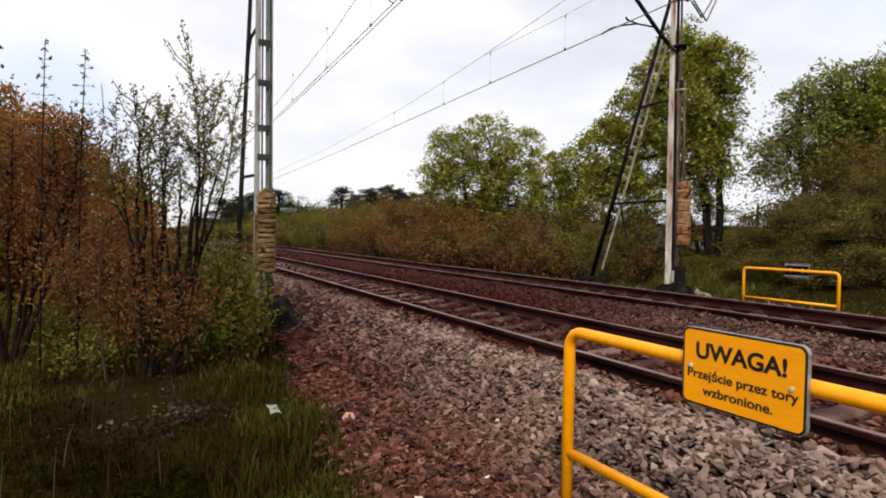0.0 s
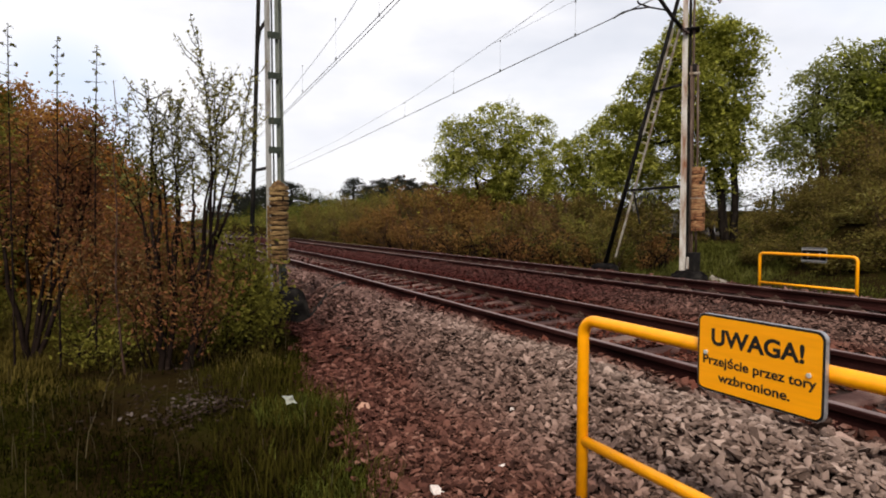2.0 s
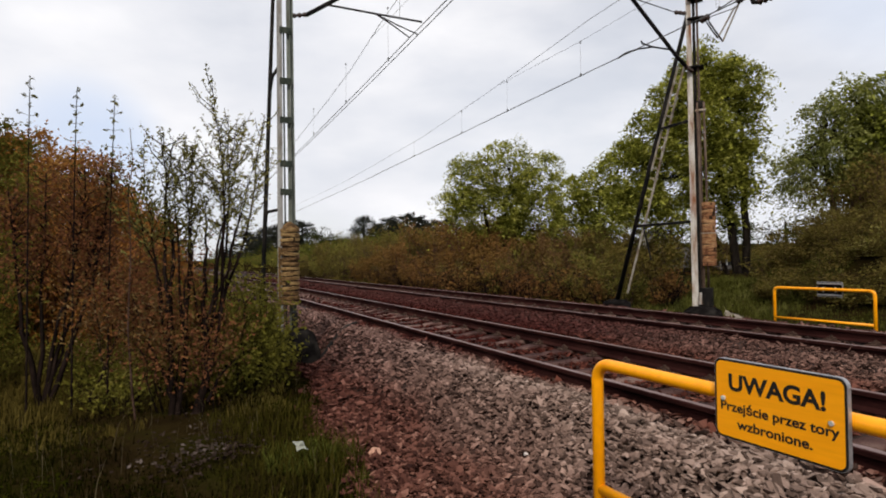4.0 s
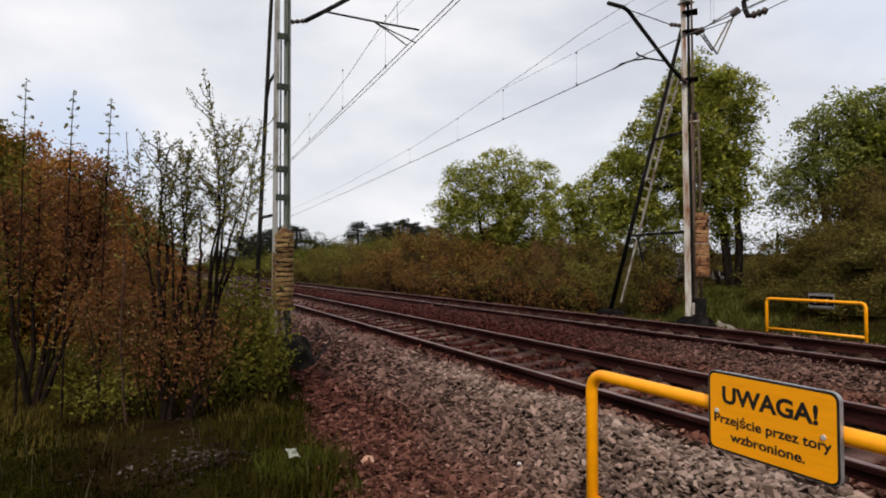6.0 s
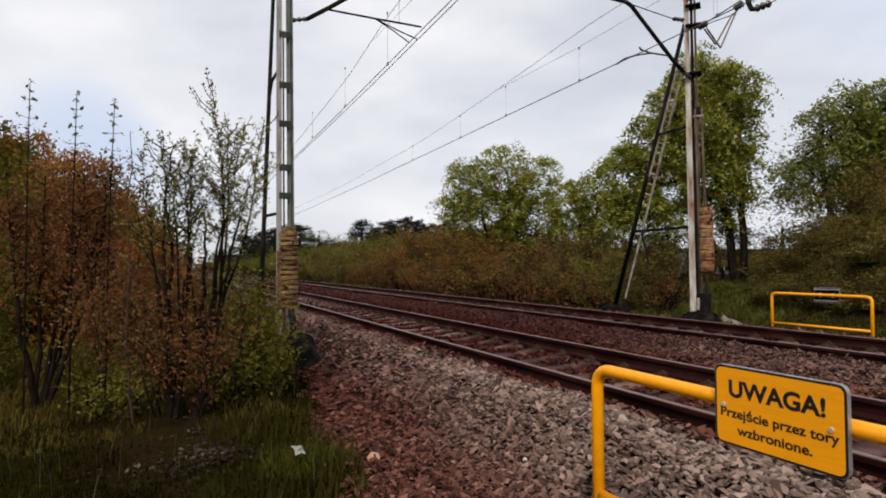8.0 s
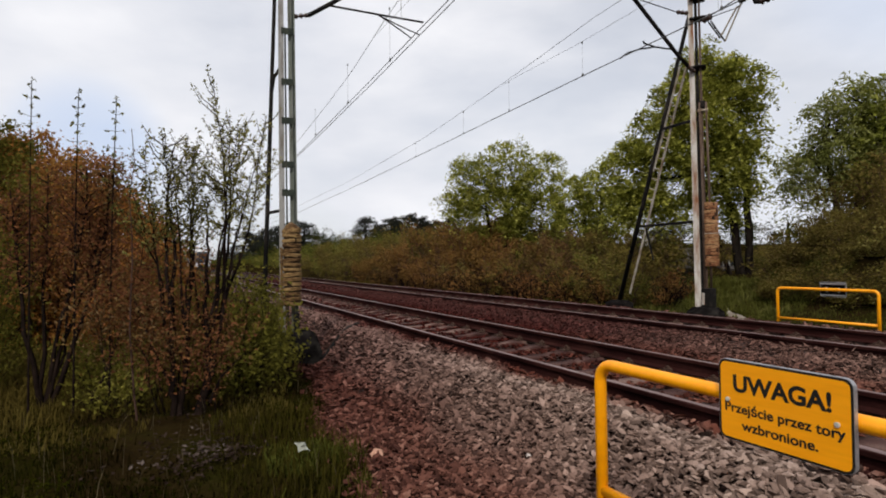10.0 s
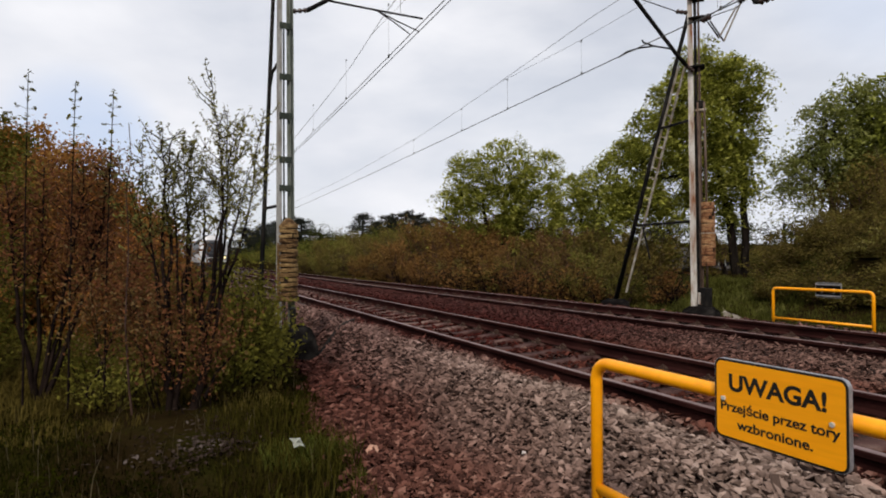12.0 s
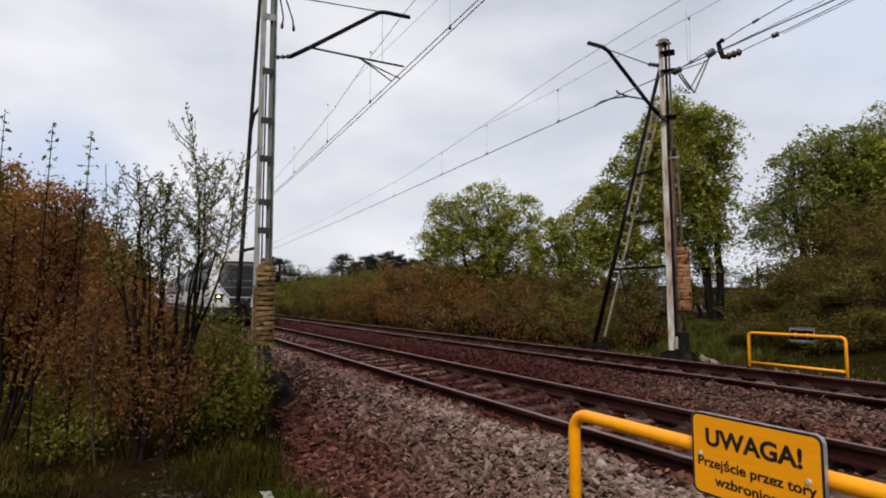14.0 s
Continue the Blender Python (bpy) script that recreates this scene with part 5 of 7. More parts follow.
def build_tree(name, label, base, lobes, trunks, clump_count, per_clump, leaf, clump_r, leaves, seed, branch_r=0.03, group="trees beyond the far track"):
    """Trunks that fork, limbs to the crown's lobes, twigs to the clumps, and a crown of single leaves."""
    rng = np.random.default_rng(seed)
    t = thing(name, label, "tree", group, at=base)
    lobes = np.asarray(lobes, float) - np.array((*base, 0.0))
    wood = Geo()
    forks = []
    for top, lean, r in trunks:
        p = limb(wood, (lean[0] * 0.3, lean[1] * 0.3, -0.3), (lean[0], lean[1], top), r, r * 0.55, rng, 0.03, 9, 6)
        forks.append(p)
    ends = []
    for lx, ly, lz, lr in lobes:
        f = forks[rng.integers(len(forks))]
        start = f[rng.integers(3, len(f))]
        p = limb(wood, start, (lx, ly, lz), branch_r * 2.0, branch_r * 0.8, rng, 0.1, 6, 6)
        ends.append((p, lr))
    spots = clumps_in(lobes, clump_count, rng)
    for c in spots[::3]:
        k = int(np.argmin([np.linalg.norm(p[-1] - c) for p, lr in ends]))
        p = ends[k][0]
        limb(wood, p[rng.integers(3, len(p))], c, branch_r * 0.6, branch_r * 0.15, rng, 0.12, 4, 4)
    part("trunk", wood, M_BARK, t, "bark of trunk and limbs, crown shade put into its colour", True)
    c = np.repeat(spots, per_clump, axis=0)
    off = rng.normal(size=c.shape) * clump_r * rng.uniform(0.6, 1.3, len(spots)).repeat(per_clump)[:, None]
    off *= np.array((1.2, 1.2, 0.42))
    off[:, 2] -= 0.35 * (off[:, 0] ** 2 + off[:, 1] ** 2) / clump_r
    g = Geo()
    g.add(*leaf_quads(c + off, leaf, rng, 0.9, 0.42, 0.12))
    part("crown", g, leaves, t, "loose crown of small leaves with gaps")
    return t


def shrub_parts(parent, rng, height, spread, stems, leaf_count, leaf, leaves, wood=M_BRUSHWOOD, low=0.15, stem_r=0.012, tuft=0.12):
    """Many upright stems from one foot, side twigs, and leaves in tufts along them."""
    g = Geo()
    sites = []
    for i in range(stems):
        a = rng.uniform(0, 2 * np.pi)
        r = spread * np.sqrt(rng.random())
        h = height * rng.uniform(0.55, 1.0)
        foot = np.array((math.cos(a) * r * 0.25, math.sin(a) * r * 0.25, -0.1))
        tip = np.array((math.cos(a) * r, math.sin(a) * r, h))
        p = limb(g, foot, tip, stem_r * rng.uniform(0.7, 1.4), stem_r * 0.25, rng, 0.05, 4, 5)
        for k in range(5):
            t = rng.uniform(low, 0.95)
            i0 = min(int(t * 5), 4)
            q = p[i0] + (p[i0 + 1] - p[i0]) * (t * 5 - i0)
            e = q + np.array((rng.normal() * 0.22, rng.normal() * 0.22, rng.uniform(0.0, 0.3))) * (spread * 0.5 + 0.3)
            g.tube([q, (q + e) / 2 + rng.normal(size=3) * 0.02, e], [stem_r * 0.4, stem_r * 0.3, stem_r * 0.15], 3, False)
            sites += [q, e, (q + e) / 2]
        sites += [p[-1], p[-2], (p[-1] + p[-2]) / 2]
    sites = np.array(sites)
    tagged(part("brushwood", g, wood, parent, "thin brown stems"), kind="stuff")
    tufts = sites[rng.choice(len(sites), min(len(sites), max(24, leaf_count // 45)), replace=False)]
    c = tufts[rng.integers(0, len(tufts), leaf_count)] + rng.normal(size=(leaf_count, 3)) * tuft
    c[:, 2] = np.maximum(c[:, 2], 0.02)
    f = Geo()
    f.add(*leaf_quads(c, leaf, rng, 0.3, 0.5))
    part("foliage", f, leaves, parent, "small young leaves")


def plant(proto, x, y, scale, rz, sink=0.05):
    ob = copy_thing(proto, pose(x, y, float(ground_z(x, y)) - sink, 0, 0, rz))
    ob.scale = scale
    return ob


def build_brush():
    """The thicket beyond the far track: repeated shrubs of a few kinds."""
    rng = np.random.default_rng(21)
    protos = []
    for i, (h, s, n, lf) in enumerate(((2.6, 1.3, 26, 1800), (3.0, 1.5, 28, 1900), (2.3, 1.5, 26, 1800), (3.3, 1.3, 28, 1800), (2.5, 1.4, 24, 2100), (3.0, 1.4, 26, 2100))):
        p = thing("shrub", "tangled dark green shrub in young leaf" if i > 3 else "tangled olive and rust-brown shrub in young leaf", "shrub", "brush beyond the far track", at=(13.0 + i * 1.9, 25.0 + i * 2.2 - 24 * (i > 3), 0))
        p.location.z = float(ground_z(p.location.x, p.location.y)) - 0.05
        shrub_parts(p, rng, h, s, n, lf, 0.067, L_BRUSHGREEN if i > 3 else L_BRUSHRUST if i < 2 else L_BRUSH, tuft=0.16, stem_r=0.014, low=0.05)
        protos.append(p)
    y = 12.6
    while y < 62:
        step = 1.25 + y * 0.022
        for row in range(4):
            x = 11.9 + row * (1.5 + y * 0.02) + rng.uniform(-0.5, 0.5)
            if row and y < 20 and 12.3 < x < 16.0 and y < 14.5:
                continue
            k = 0.66 + 0.38 * smooth_step((y - 12) / 20) - 0.1 * smooth_step((y - 36) / 20)
            k *= rng.uniform(0.62, 1.25) * (0.8 if row == 0 else 1.0)
            green = y + rng.normal() * 1.5 < 19.5 or y + rng.normal() * 3 > 40
            rusty = 25 < y + rng.normal() * 3.0 < 44
            plant(protos[rng.integers(4, 6) if green else rng.integers(2) if rusty else rng.integers(2, 4)], x, y + rng.uniform(-0.6, 0.6), (k * 1.15, k * 1.15, k), rng.uniform(0, 360))
        y += step * 1.35
    for x, y, k in ((17.0, 17.0, 0.8), (18.6, 16.6, 0.55), (20.2, 15.4, 0.4), (21.6, 15.2, 0.4), (19.2, 18.6, 0.7), (22.8, 14.6, 0.6), (16.0, 18.4, 0.9)):
        plant(protos[rng.integers(4, 6)], x, y, (k * 1.1, k * 1.1, k), rng.uniform(0, 360))
    for x, y, k in ((36.0, 30.0, 0.95), (36.5, 28.0, 0.9), (36.0, 26.2, 0.95), (35.0, 24.4, 0.9), (34.0, 22.8, 1.0), (38.5, 32.0, 1.0), (38.0, 25.2, 1.1)):
        plant(protos[rng.integers(4, 6)], x, y, (k * 1.5, k * 1.5, k * 0.62), rng.uniform(0, 360))
    bare = thing("shrub", "low dark purple-brown shrub, nearly bare", "shrub", "bare shrubs along the brush", at=(11.7, 13.6, float(ground_z(11.7, 13.6)) - 0.05))
    shrub_parts(bare, rng, 0.95, 0.65, 40, 520, 0.045, L_BRUSHRUST, wood=M_TWIG, tuft=0.1, stem_r=0.011, low=0.2)
    for i, y in enumerate((14.7, 15.6, 16.6, 17.4, 18.4, 19.3, 20.4, 21.6, 22.6, 24.0, 25.6, 27.4, 29.5, 32.0, 35.0, 12.4, 12.0)):
        x, k = (11.55 + 0.35 * math.sin(i * 2.3), 1.15 + 0.25 * math.sin(i * 1.7)) if y > 13 else (13.4 - 0.9 * (i - 15), 1.0)
        plant(bare, x, y, (k * 1.15, k * 1.15, k), rng.uniform(0, 360))
    # the far brush on the hillside, too many to count
    n = 1100
    y = 58 + 230 * rng.random(n) ** 1.6
    x = 12.6 + rng.random(n) ** 1.3 * (14 + 0.42 * y)
    r = rng.uniform(0.5, 1.15, n) * (1 + (y - 58) / 240)
    top = ground_z(x, y) + r * rng.uniform(0.5, 1.5, n)
    c = np.repeat(np.stack([x, y, top], -1), 46, axis=0)
    off = rng.normal(size=c.shape) * (r * 0.42).repeat(46)[:, None]
    g = Geo()
    g.add(*leaf_quads(c + off, 0.16, rng, 0.5, 0.6))
    far = foliage("far_brush_leaves", [(0.04, 0.042, 0.009), (0.085, 0.084, 0.017), (0.095, 0.105, 0.02), (0.13, 0.1, 0.026), (0.15, 0.16, 0.036)], 0.3, 0.07)
    tagged(new("far_brush", g.mesh("far_brush", far)), "distant green and rust-brown brush on the hillside", "brush", kind="stuff")


def build_bank():
    """Low brush covering the bank behind the far barrier."""
    rng = np.random.default_rng(33)
    protos = []
    for i, (h, s, n, lf) in enumerate(((1.2, 1.0, 14, 1500), (1.5, 1.1, 15, 1600), (0.95, 1.1, 14, 1500))):
        p = thing("shrub", "low dull green bramble shrub with brown stems", "shrub", "brambles on the bank", at=(15.0 + i * 1.2, 7.4 - i * 1.0, 0))
        p.location.z = float(ground_z(p.location.x, p.location.y)) - 0.05
        shrub_parts(p, rng, h, s, n, lf, 0.05, L_BANK, tuft=0.13, stem_r=0.009, low=0.02)
        protos.append(p)
    rusty = thing("shrub", "tall rust-brown shrub on the bank", "shrub", "brush on the bank's crest", at=(17.8, 6.7, 0))
    rusty.location.z = float(ground_z(17.8, 6.7)) - 0.05
    shrub_parts(rusty, rng, 1.3, 0.9, 24, 1700, 0.055, L_BRUSHRUST, tuft=0.14, stem_r=0.012, low=0.05)
    leafy = thing("shrub", "tall dark green shrub on the bank's crest", "shrub", "brush on the bank's crest", at=(19.6, 11.2, 0))
    leafy.location.z = float(ground_z(19.6, 11.2)) - 0.05
    shrub_parts(leafy, rng, 2.2, 1.1, 26, 2100, 0.06, L_BRUSHGREEN, tuft=0.16, stem_r=0.012, low=0.05)
    for proto, x, y, k in ((rusty, 17.2, 6.2, 0.8), (rusty, 18.0, 5.6, 1.2), (leafy, 19.4, 10.0, 1.0), (leafy, 20.3, 9.6, 1.25), (leafy, 18.6, 9.4, 0.8), (leafy, 20.8, 10.6, 1.1), (leafy, 21.4, 9.2, 1.3), (leafy, 17.9, 9.0, 0.6)):
        plant(proto, x, y, (k, k, k), rng.uniform(0, 360))
    for i in range(200):
        x = rng.uniform(13.1, 22)
        y = rng.uniform(-1, 9.9 + 0.35 * (x - 13))
        k = rng.uniform(0.36, 0.62) * (0.85 + 0.03 * (x - 13))
        plant(protos[rng.integers(3)], x, y, (k * 1.9, k * 1.9, k), rng.uniform(0, 360))


def build_far_wood():
    rng = np.random.default_rng(45)
    pine = thing("pine_tree", "dark distant pine on the hill crest", "tree", "far pines", at=(44.0, 117.0, 0))
    pine.location.z = float(ground_z(44.0, 117.0)) - 0.3
    w = Geo()
    limb(w, (0, 0, 0), (0.1, 0.1, 5.6), 0.16, 0.05, rng, 0.02, 7, 5)
    spots = []
    for i in range(60):
        z = rng.uniform(0.7, 5.6)
        r = (6.2 - z) * 0.36 + 0.3
        a = rng.uniform(0, 6.28)
        e = (math.cos(a) * r, math.sin(a) * r, z + 0.15)
        limb(w, (0, 0, z), e, 0.04, 0.01, rng, 0.08, 4, 3)
        for k in np.linspace(0.35, 1, 4):
            spots.append((e[0] * k, e[1] * k, z + 0.15 * k))
    part("trunk", w, M_BARK, pine)
    c = np.repeat(np.array(spots), 14, axis=0)
    f = Geo()
    f.add(*leaf_quads(c + rng.normal(size=c.shape) * 0.17, 0.14, rng, 0.3, 0.3))
    part("crown", f, L_PINE, pine, "dark needle tufts")
    for x, y, k in ((37, 116, 1.3), (40.5, 118, 1.05), (48, 113, 1.3), (51, 117, 1.15), (46.3, 115, 1.45), (55, 112, 1.3), (24, 128, 1.55), (20, 136, 1.45), (27, 130, 1.5), (16.5, 142, 1.5), (22, 131, 1.5), (42.5, 116, 1.3), (53, 115, 1.2), (44.5, 119, 1.2), (18.3, 139, 1.2)):
        plant(pine, x, y, (k * 1.7, k * 1.7, k * 0.86), rng.uniform(0, 360), 0.3)
    round_tree = build_tree("broadleaf_tree", "rounded broadleaf tree, distant or added unseen", (26.0, 108.0, float(ground_z(26, 108))),
                            [(26, 108, 6.3, 2.0), (27.6, 108, 5.6, 1.7), (24.5, 108.5, 5.4, 1.6), (26.3, 106.8, 5.0, 1.7)], [(4.0, (0, 0), 0.2)], 90, 26, 0.16, 0.42, L_FAR, 7, 0.05, "far trees")
    # trees from (-4.5, 24.0) to (-5.5, 76.0) are added to darken the train's reflections
    # trees from (-7.0, -2.5) to (-11.0, -5.0) are unseen, added to shade the left grass
    for x, y, k in ((18, 120, 0.8), (31, 118, 0.7), (36, 104, 0.6), (60, 96, 1.2), (70, 84, 1.2), (64, 60, 1.1), (74, 50, 1.2), (58, 33, 0.8), (31, 27, 0.36), (37, 31, 0.4), (66, 24, 1.0), (70, 12, 1.1), (80, 34, 1.3), (-14, 60, 1.0), (-20, 80, 1.2), (-9, 110, 1.0), (-6, 150, 0.9), (14, 175, 1.1), (22, 165, 1.0), (-25, 45, 1.1), (-7.0, -2.5, 0.75), (-9.5, 2.0, 1.1), (-9.0, 8.0, 0.95), (-11.0, -5.0, 1.2), (-4.5, 24.0, 0.7), (-3.8, 31.0, 0.65), (-4.6, 38.0, 0.75), (-4.2, 46.0, 0.7), (-5.0, 54.0, 0.8), (-4.5, 64.0, 0.8), (-5.5, 76.0, 0.9),
                    (24, 126, 0.62), (27, 124, 0.6), (30, 122, 0.62), (33.5, 119, 0.55), (38.5, 117, 0.6), (42, 114, 0.55), (46, 112, 0.6), (50, 110, 0.62), (53.5, 108, 0.6), (21, 133, 0.62), (18, 138, 0.6),
                    (85, 66, 1.4), (60, 70, 1.0), (48, 80, 0.9), (-12, -20, 1.2), (10, -30, 1.2), (25, -20, 1.2), (-22, 5, 1.2), (34, -4, 1.1)):
        plant(round_tree, x, y, (k, k, k), rng.uniform(0, 360), 0.1)


def build_trees():
    g0 = lambda x, y: float(ground_z(x, y))
    build_tree("broadleaf_tree", "bushy fresh green tree with several stems", (15.6, 26.0, g0(15.6, 26.0)),
               [(14.2, 26.4, 5.1, 1.6), (15.8, 25.6, 6.0, 1.55), (17.3, 24.9, 5.3, 1.5), (15.0, 26.0, 3.7, 1.75), (17.1, 25.0, 3.7, 1.75), (13.5, 26.8, 4.2, 1.0), (16.3, 25.6, 2.6, 1.4)],
               [(4.0, (-0.8, 0.3), 0.13), (4.4, (0.5, 0.0), 0.14), (3.6, (1.2, -0.5), 0.11)], 500, 70, 0.083, 0.23, L_TREE, 3)
    build_tree("broadleaf_tree", "small yellow-green tree beside the brush", (18.3, 22.3, g0(18.3, 22.3)),
               [(17.7, 22.5, 4.2, 1.2), (18.6, 22.0, 4.4, 1.3), (17.6, 22.6, 2.8, 1.25), (19.0, 22.0, 2.9, 1.35), (19.6, 21.4, 4.0, 1.0)],
               [(3.4, (-0.3, 0.1), 0.1), (3.4, (0.6, -0.2), 0.09)], 265, 70, 0.082, 0.22, L_TREE, 4)
    build_tree("broadleaf_tree", "tall full green tree with two dark trunks", (18.85, 14.2, g0(18.85, 14.2)),
               [(17.5, 14.8, 7.7, 1.15), (18.35, 14.3, 7.3, 1.15), (16.6, 15.2, 6.7, 1.1), (18.55, 14.3, 5.7, 1.05), (17.3, 14.9, 5.7, 1.35), (15.8, 15.6, 5.4, 1.1), (15.1, 16.0, 4.4, 1.1),
                (16.3, 15.4, 4.0, 1.15), (17.8, 14.7, 4.3, 1.1), (18.6, 14.2, 4.5, 0.85), (15.1, 16.0, 3.3, 0.95), (16.4, 15.4, 2.9, 0.7), (17.6, 14.9, 3.2, 0.55), (18.8, 14.2, 3.7, 0.55), (18.3, 14.4, 3.0, 0.5)],
               [(4.6, (-0.75, 0.55), 0.17), (4.8, (-0.05, 0.02), 0.15), (4.4, (-1.7, 1.1), 0.09)], 800, 70, 0.08, 0.21, L_TREE, 5)
    build_tree("willow_tree", "airy grey-green tree above the bank", (21.2, 12.0, g0(21.2, 12.0)),
               [(20.5, 12.3, 5.8, 0.85), (21.2, 12.0, 6.5, 0.95), (22.3, 11.4, 6.5, 1.2), (19.8, 12.6, 4.5, 0.8), (20.9, 12.1, 4.8, 1.25), (22.3, 11.4, 4.6, 1.35), (23.3, 10.9, 5.6, 1.5),
                (19.6, 12.8, 3.4, 0.6), (19.4, 12.9, 4.0, 0.7), (20.6, 12.3, 3.5, 0.55), (23.6, 10.6, 7.0, 1.2)],
               [(4.0, (-0.9, 0.4), 0.13), (4.6, (0.4, -0.2), 0.15), (4.2, (1.4, -0.8), 0.12)], 640, 50, 0.072, 0.24, L_GREY, 6)
    build_tree("broadleaf_tree", "dense dark green tree beside the willow", (22.0, 11.0, g0(22.0, 11.0)),
               [(21.5, 11.9, 6.3, 0.75), (21.6, 10.9, 6.3, 0.9), (21.5, 11.4, 5.2, 0.95), (21.7, 10.6, 4.9, 1.0), (21.5, 11.8, 4.0, 0.75), (21.6, 10.9, 3.7, 0.9), (22.0, 10.0, 5.6, 1.1), (22.2, 9.8, 4.2, 1.1)],
               [(3.4, (-0.3, 0.3), 0.13), (3.8, (0.2, -0.2), 0.12)], 225, 64, 0.08, 0.21, L_DENSE, 8)


def sapling(name, label, x, y, stems, rng, leaves, leaf_count, leaf, tuft=0.06, low_all=0.25, twigs=9, twig=0.35, group="saplings in the grass"):
    """A many-stemmed young bush: given stems (lean x, lean y, height, radius), each with fine twigs and small leaves."""
    t = thing(name, label, "sapling" if name == "sapling" else "bush", group, at=(x, y, float(ground_z(x, y))))
    sites = []
    for lx, ly, h, r, *bare in stems:
        low = bare[0] if bare else low_all
        g = Geo()
        way = bare[1] if len(bare) > 1 else None
        ang = math.atan2(ly, lx)
        a = np.array((math.cos(ang) * 0.06, math.sin(ang) * 0.06, -0.15))
        b = np.array((lx, ly, h))
        steps = 8
        t_ = np.linspace(0, 1, steps + 1)
        curve = np.stack([a[0] + (b[0] - a[0]) * t_ ** 0.75, a[1] + (b[1] - a[1]) * t_ ** 0.75, a[2] + (b[2] - a[2]) * t_], -1)
        if way:
            zs = np.array([p[1] for p in way])
            k = np.linspace(zs[0], zs[-1], steps + 1)
            curve = np.stack([np.interp(k, zs, [p[0] for p in way]), ly * t_, k], -1)
            curve[1:-1, 0] += 0.25 * (curve[:-2, 0] + curve[2:, 0] - 2 * curve[1:-1, 0])
        curve[1:-1] += rng.normal(size=(steps - 1, 3)) * 0.016
        g.tube(curve, r * (1 - 0.82 * t_), 6, False)
        for k in range(twigs):
            u = rng.uniform(low, 0.98)
            i = min(int(u * steps), steps - 1)
            q = curve[i] + (curve[i + 1] - curve[i]) * (u * steps - i)
            reach = twig * (1.15 - u) * rng.uniform(0.6, 1.4)
            th = rng.uniform(0, 6.28)
            e = q + np.array((math.cos(th) * reach, math.sin(th) * reach, reach * rng.uniform(0.5, 1.3)))
            m = (q + e) / 2 + rng.normal(size=3) * 0.02
            g.tube([q, m, e], [r * 0.3, r * 0.22, r * 0.1], 4, False)
            for s in np.linspace(0.25, 1, 5):
                sites.append(q + (e - q) * s)
        for s in np.linspace(low, 1, 14):
            i = min(int(s * steps), steps - 1)
            sites.append(curve[i] + (curve[i + 1] - curve[i]) * (s * steps - i))
        part("stem", g, M_TWIG, t, "dark slender stem with twigs", True)
    sites = np.array(sites)
    c = sites[rng.integers(0, len(sites), leaf_count)] + rng.normal(size=(leaf_count, 3)) * tuft
    f = Geo()
    f.add(*leaf_quads(c, leaf, rng, 0.25, 0.5))
    part("foliage", f, leaves, t, "sparse small leaves")
    return t


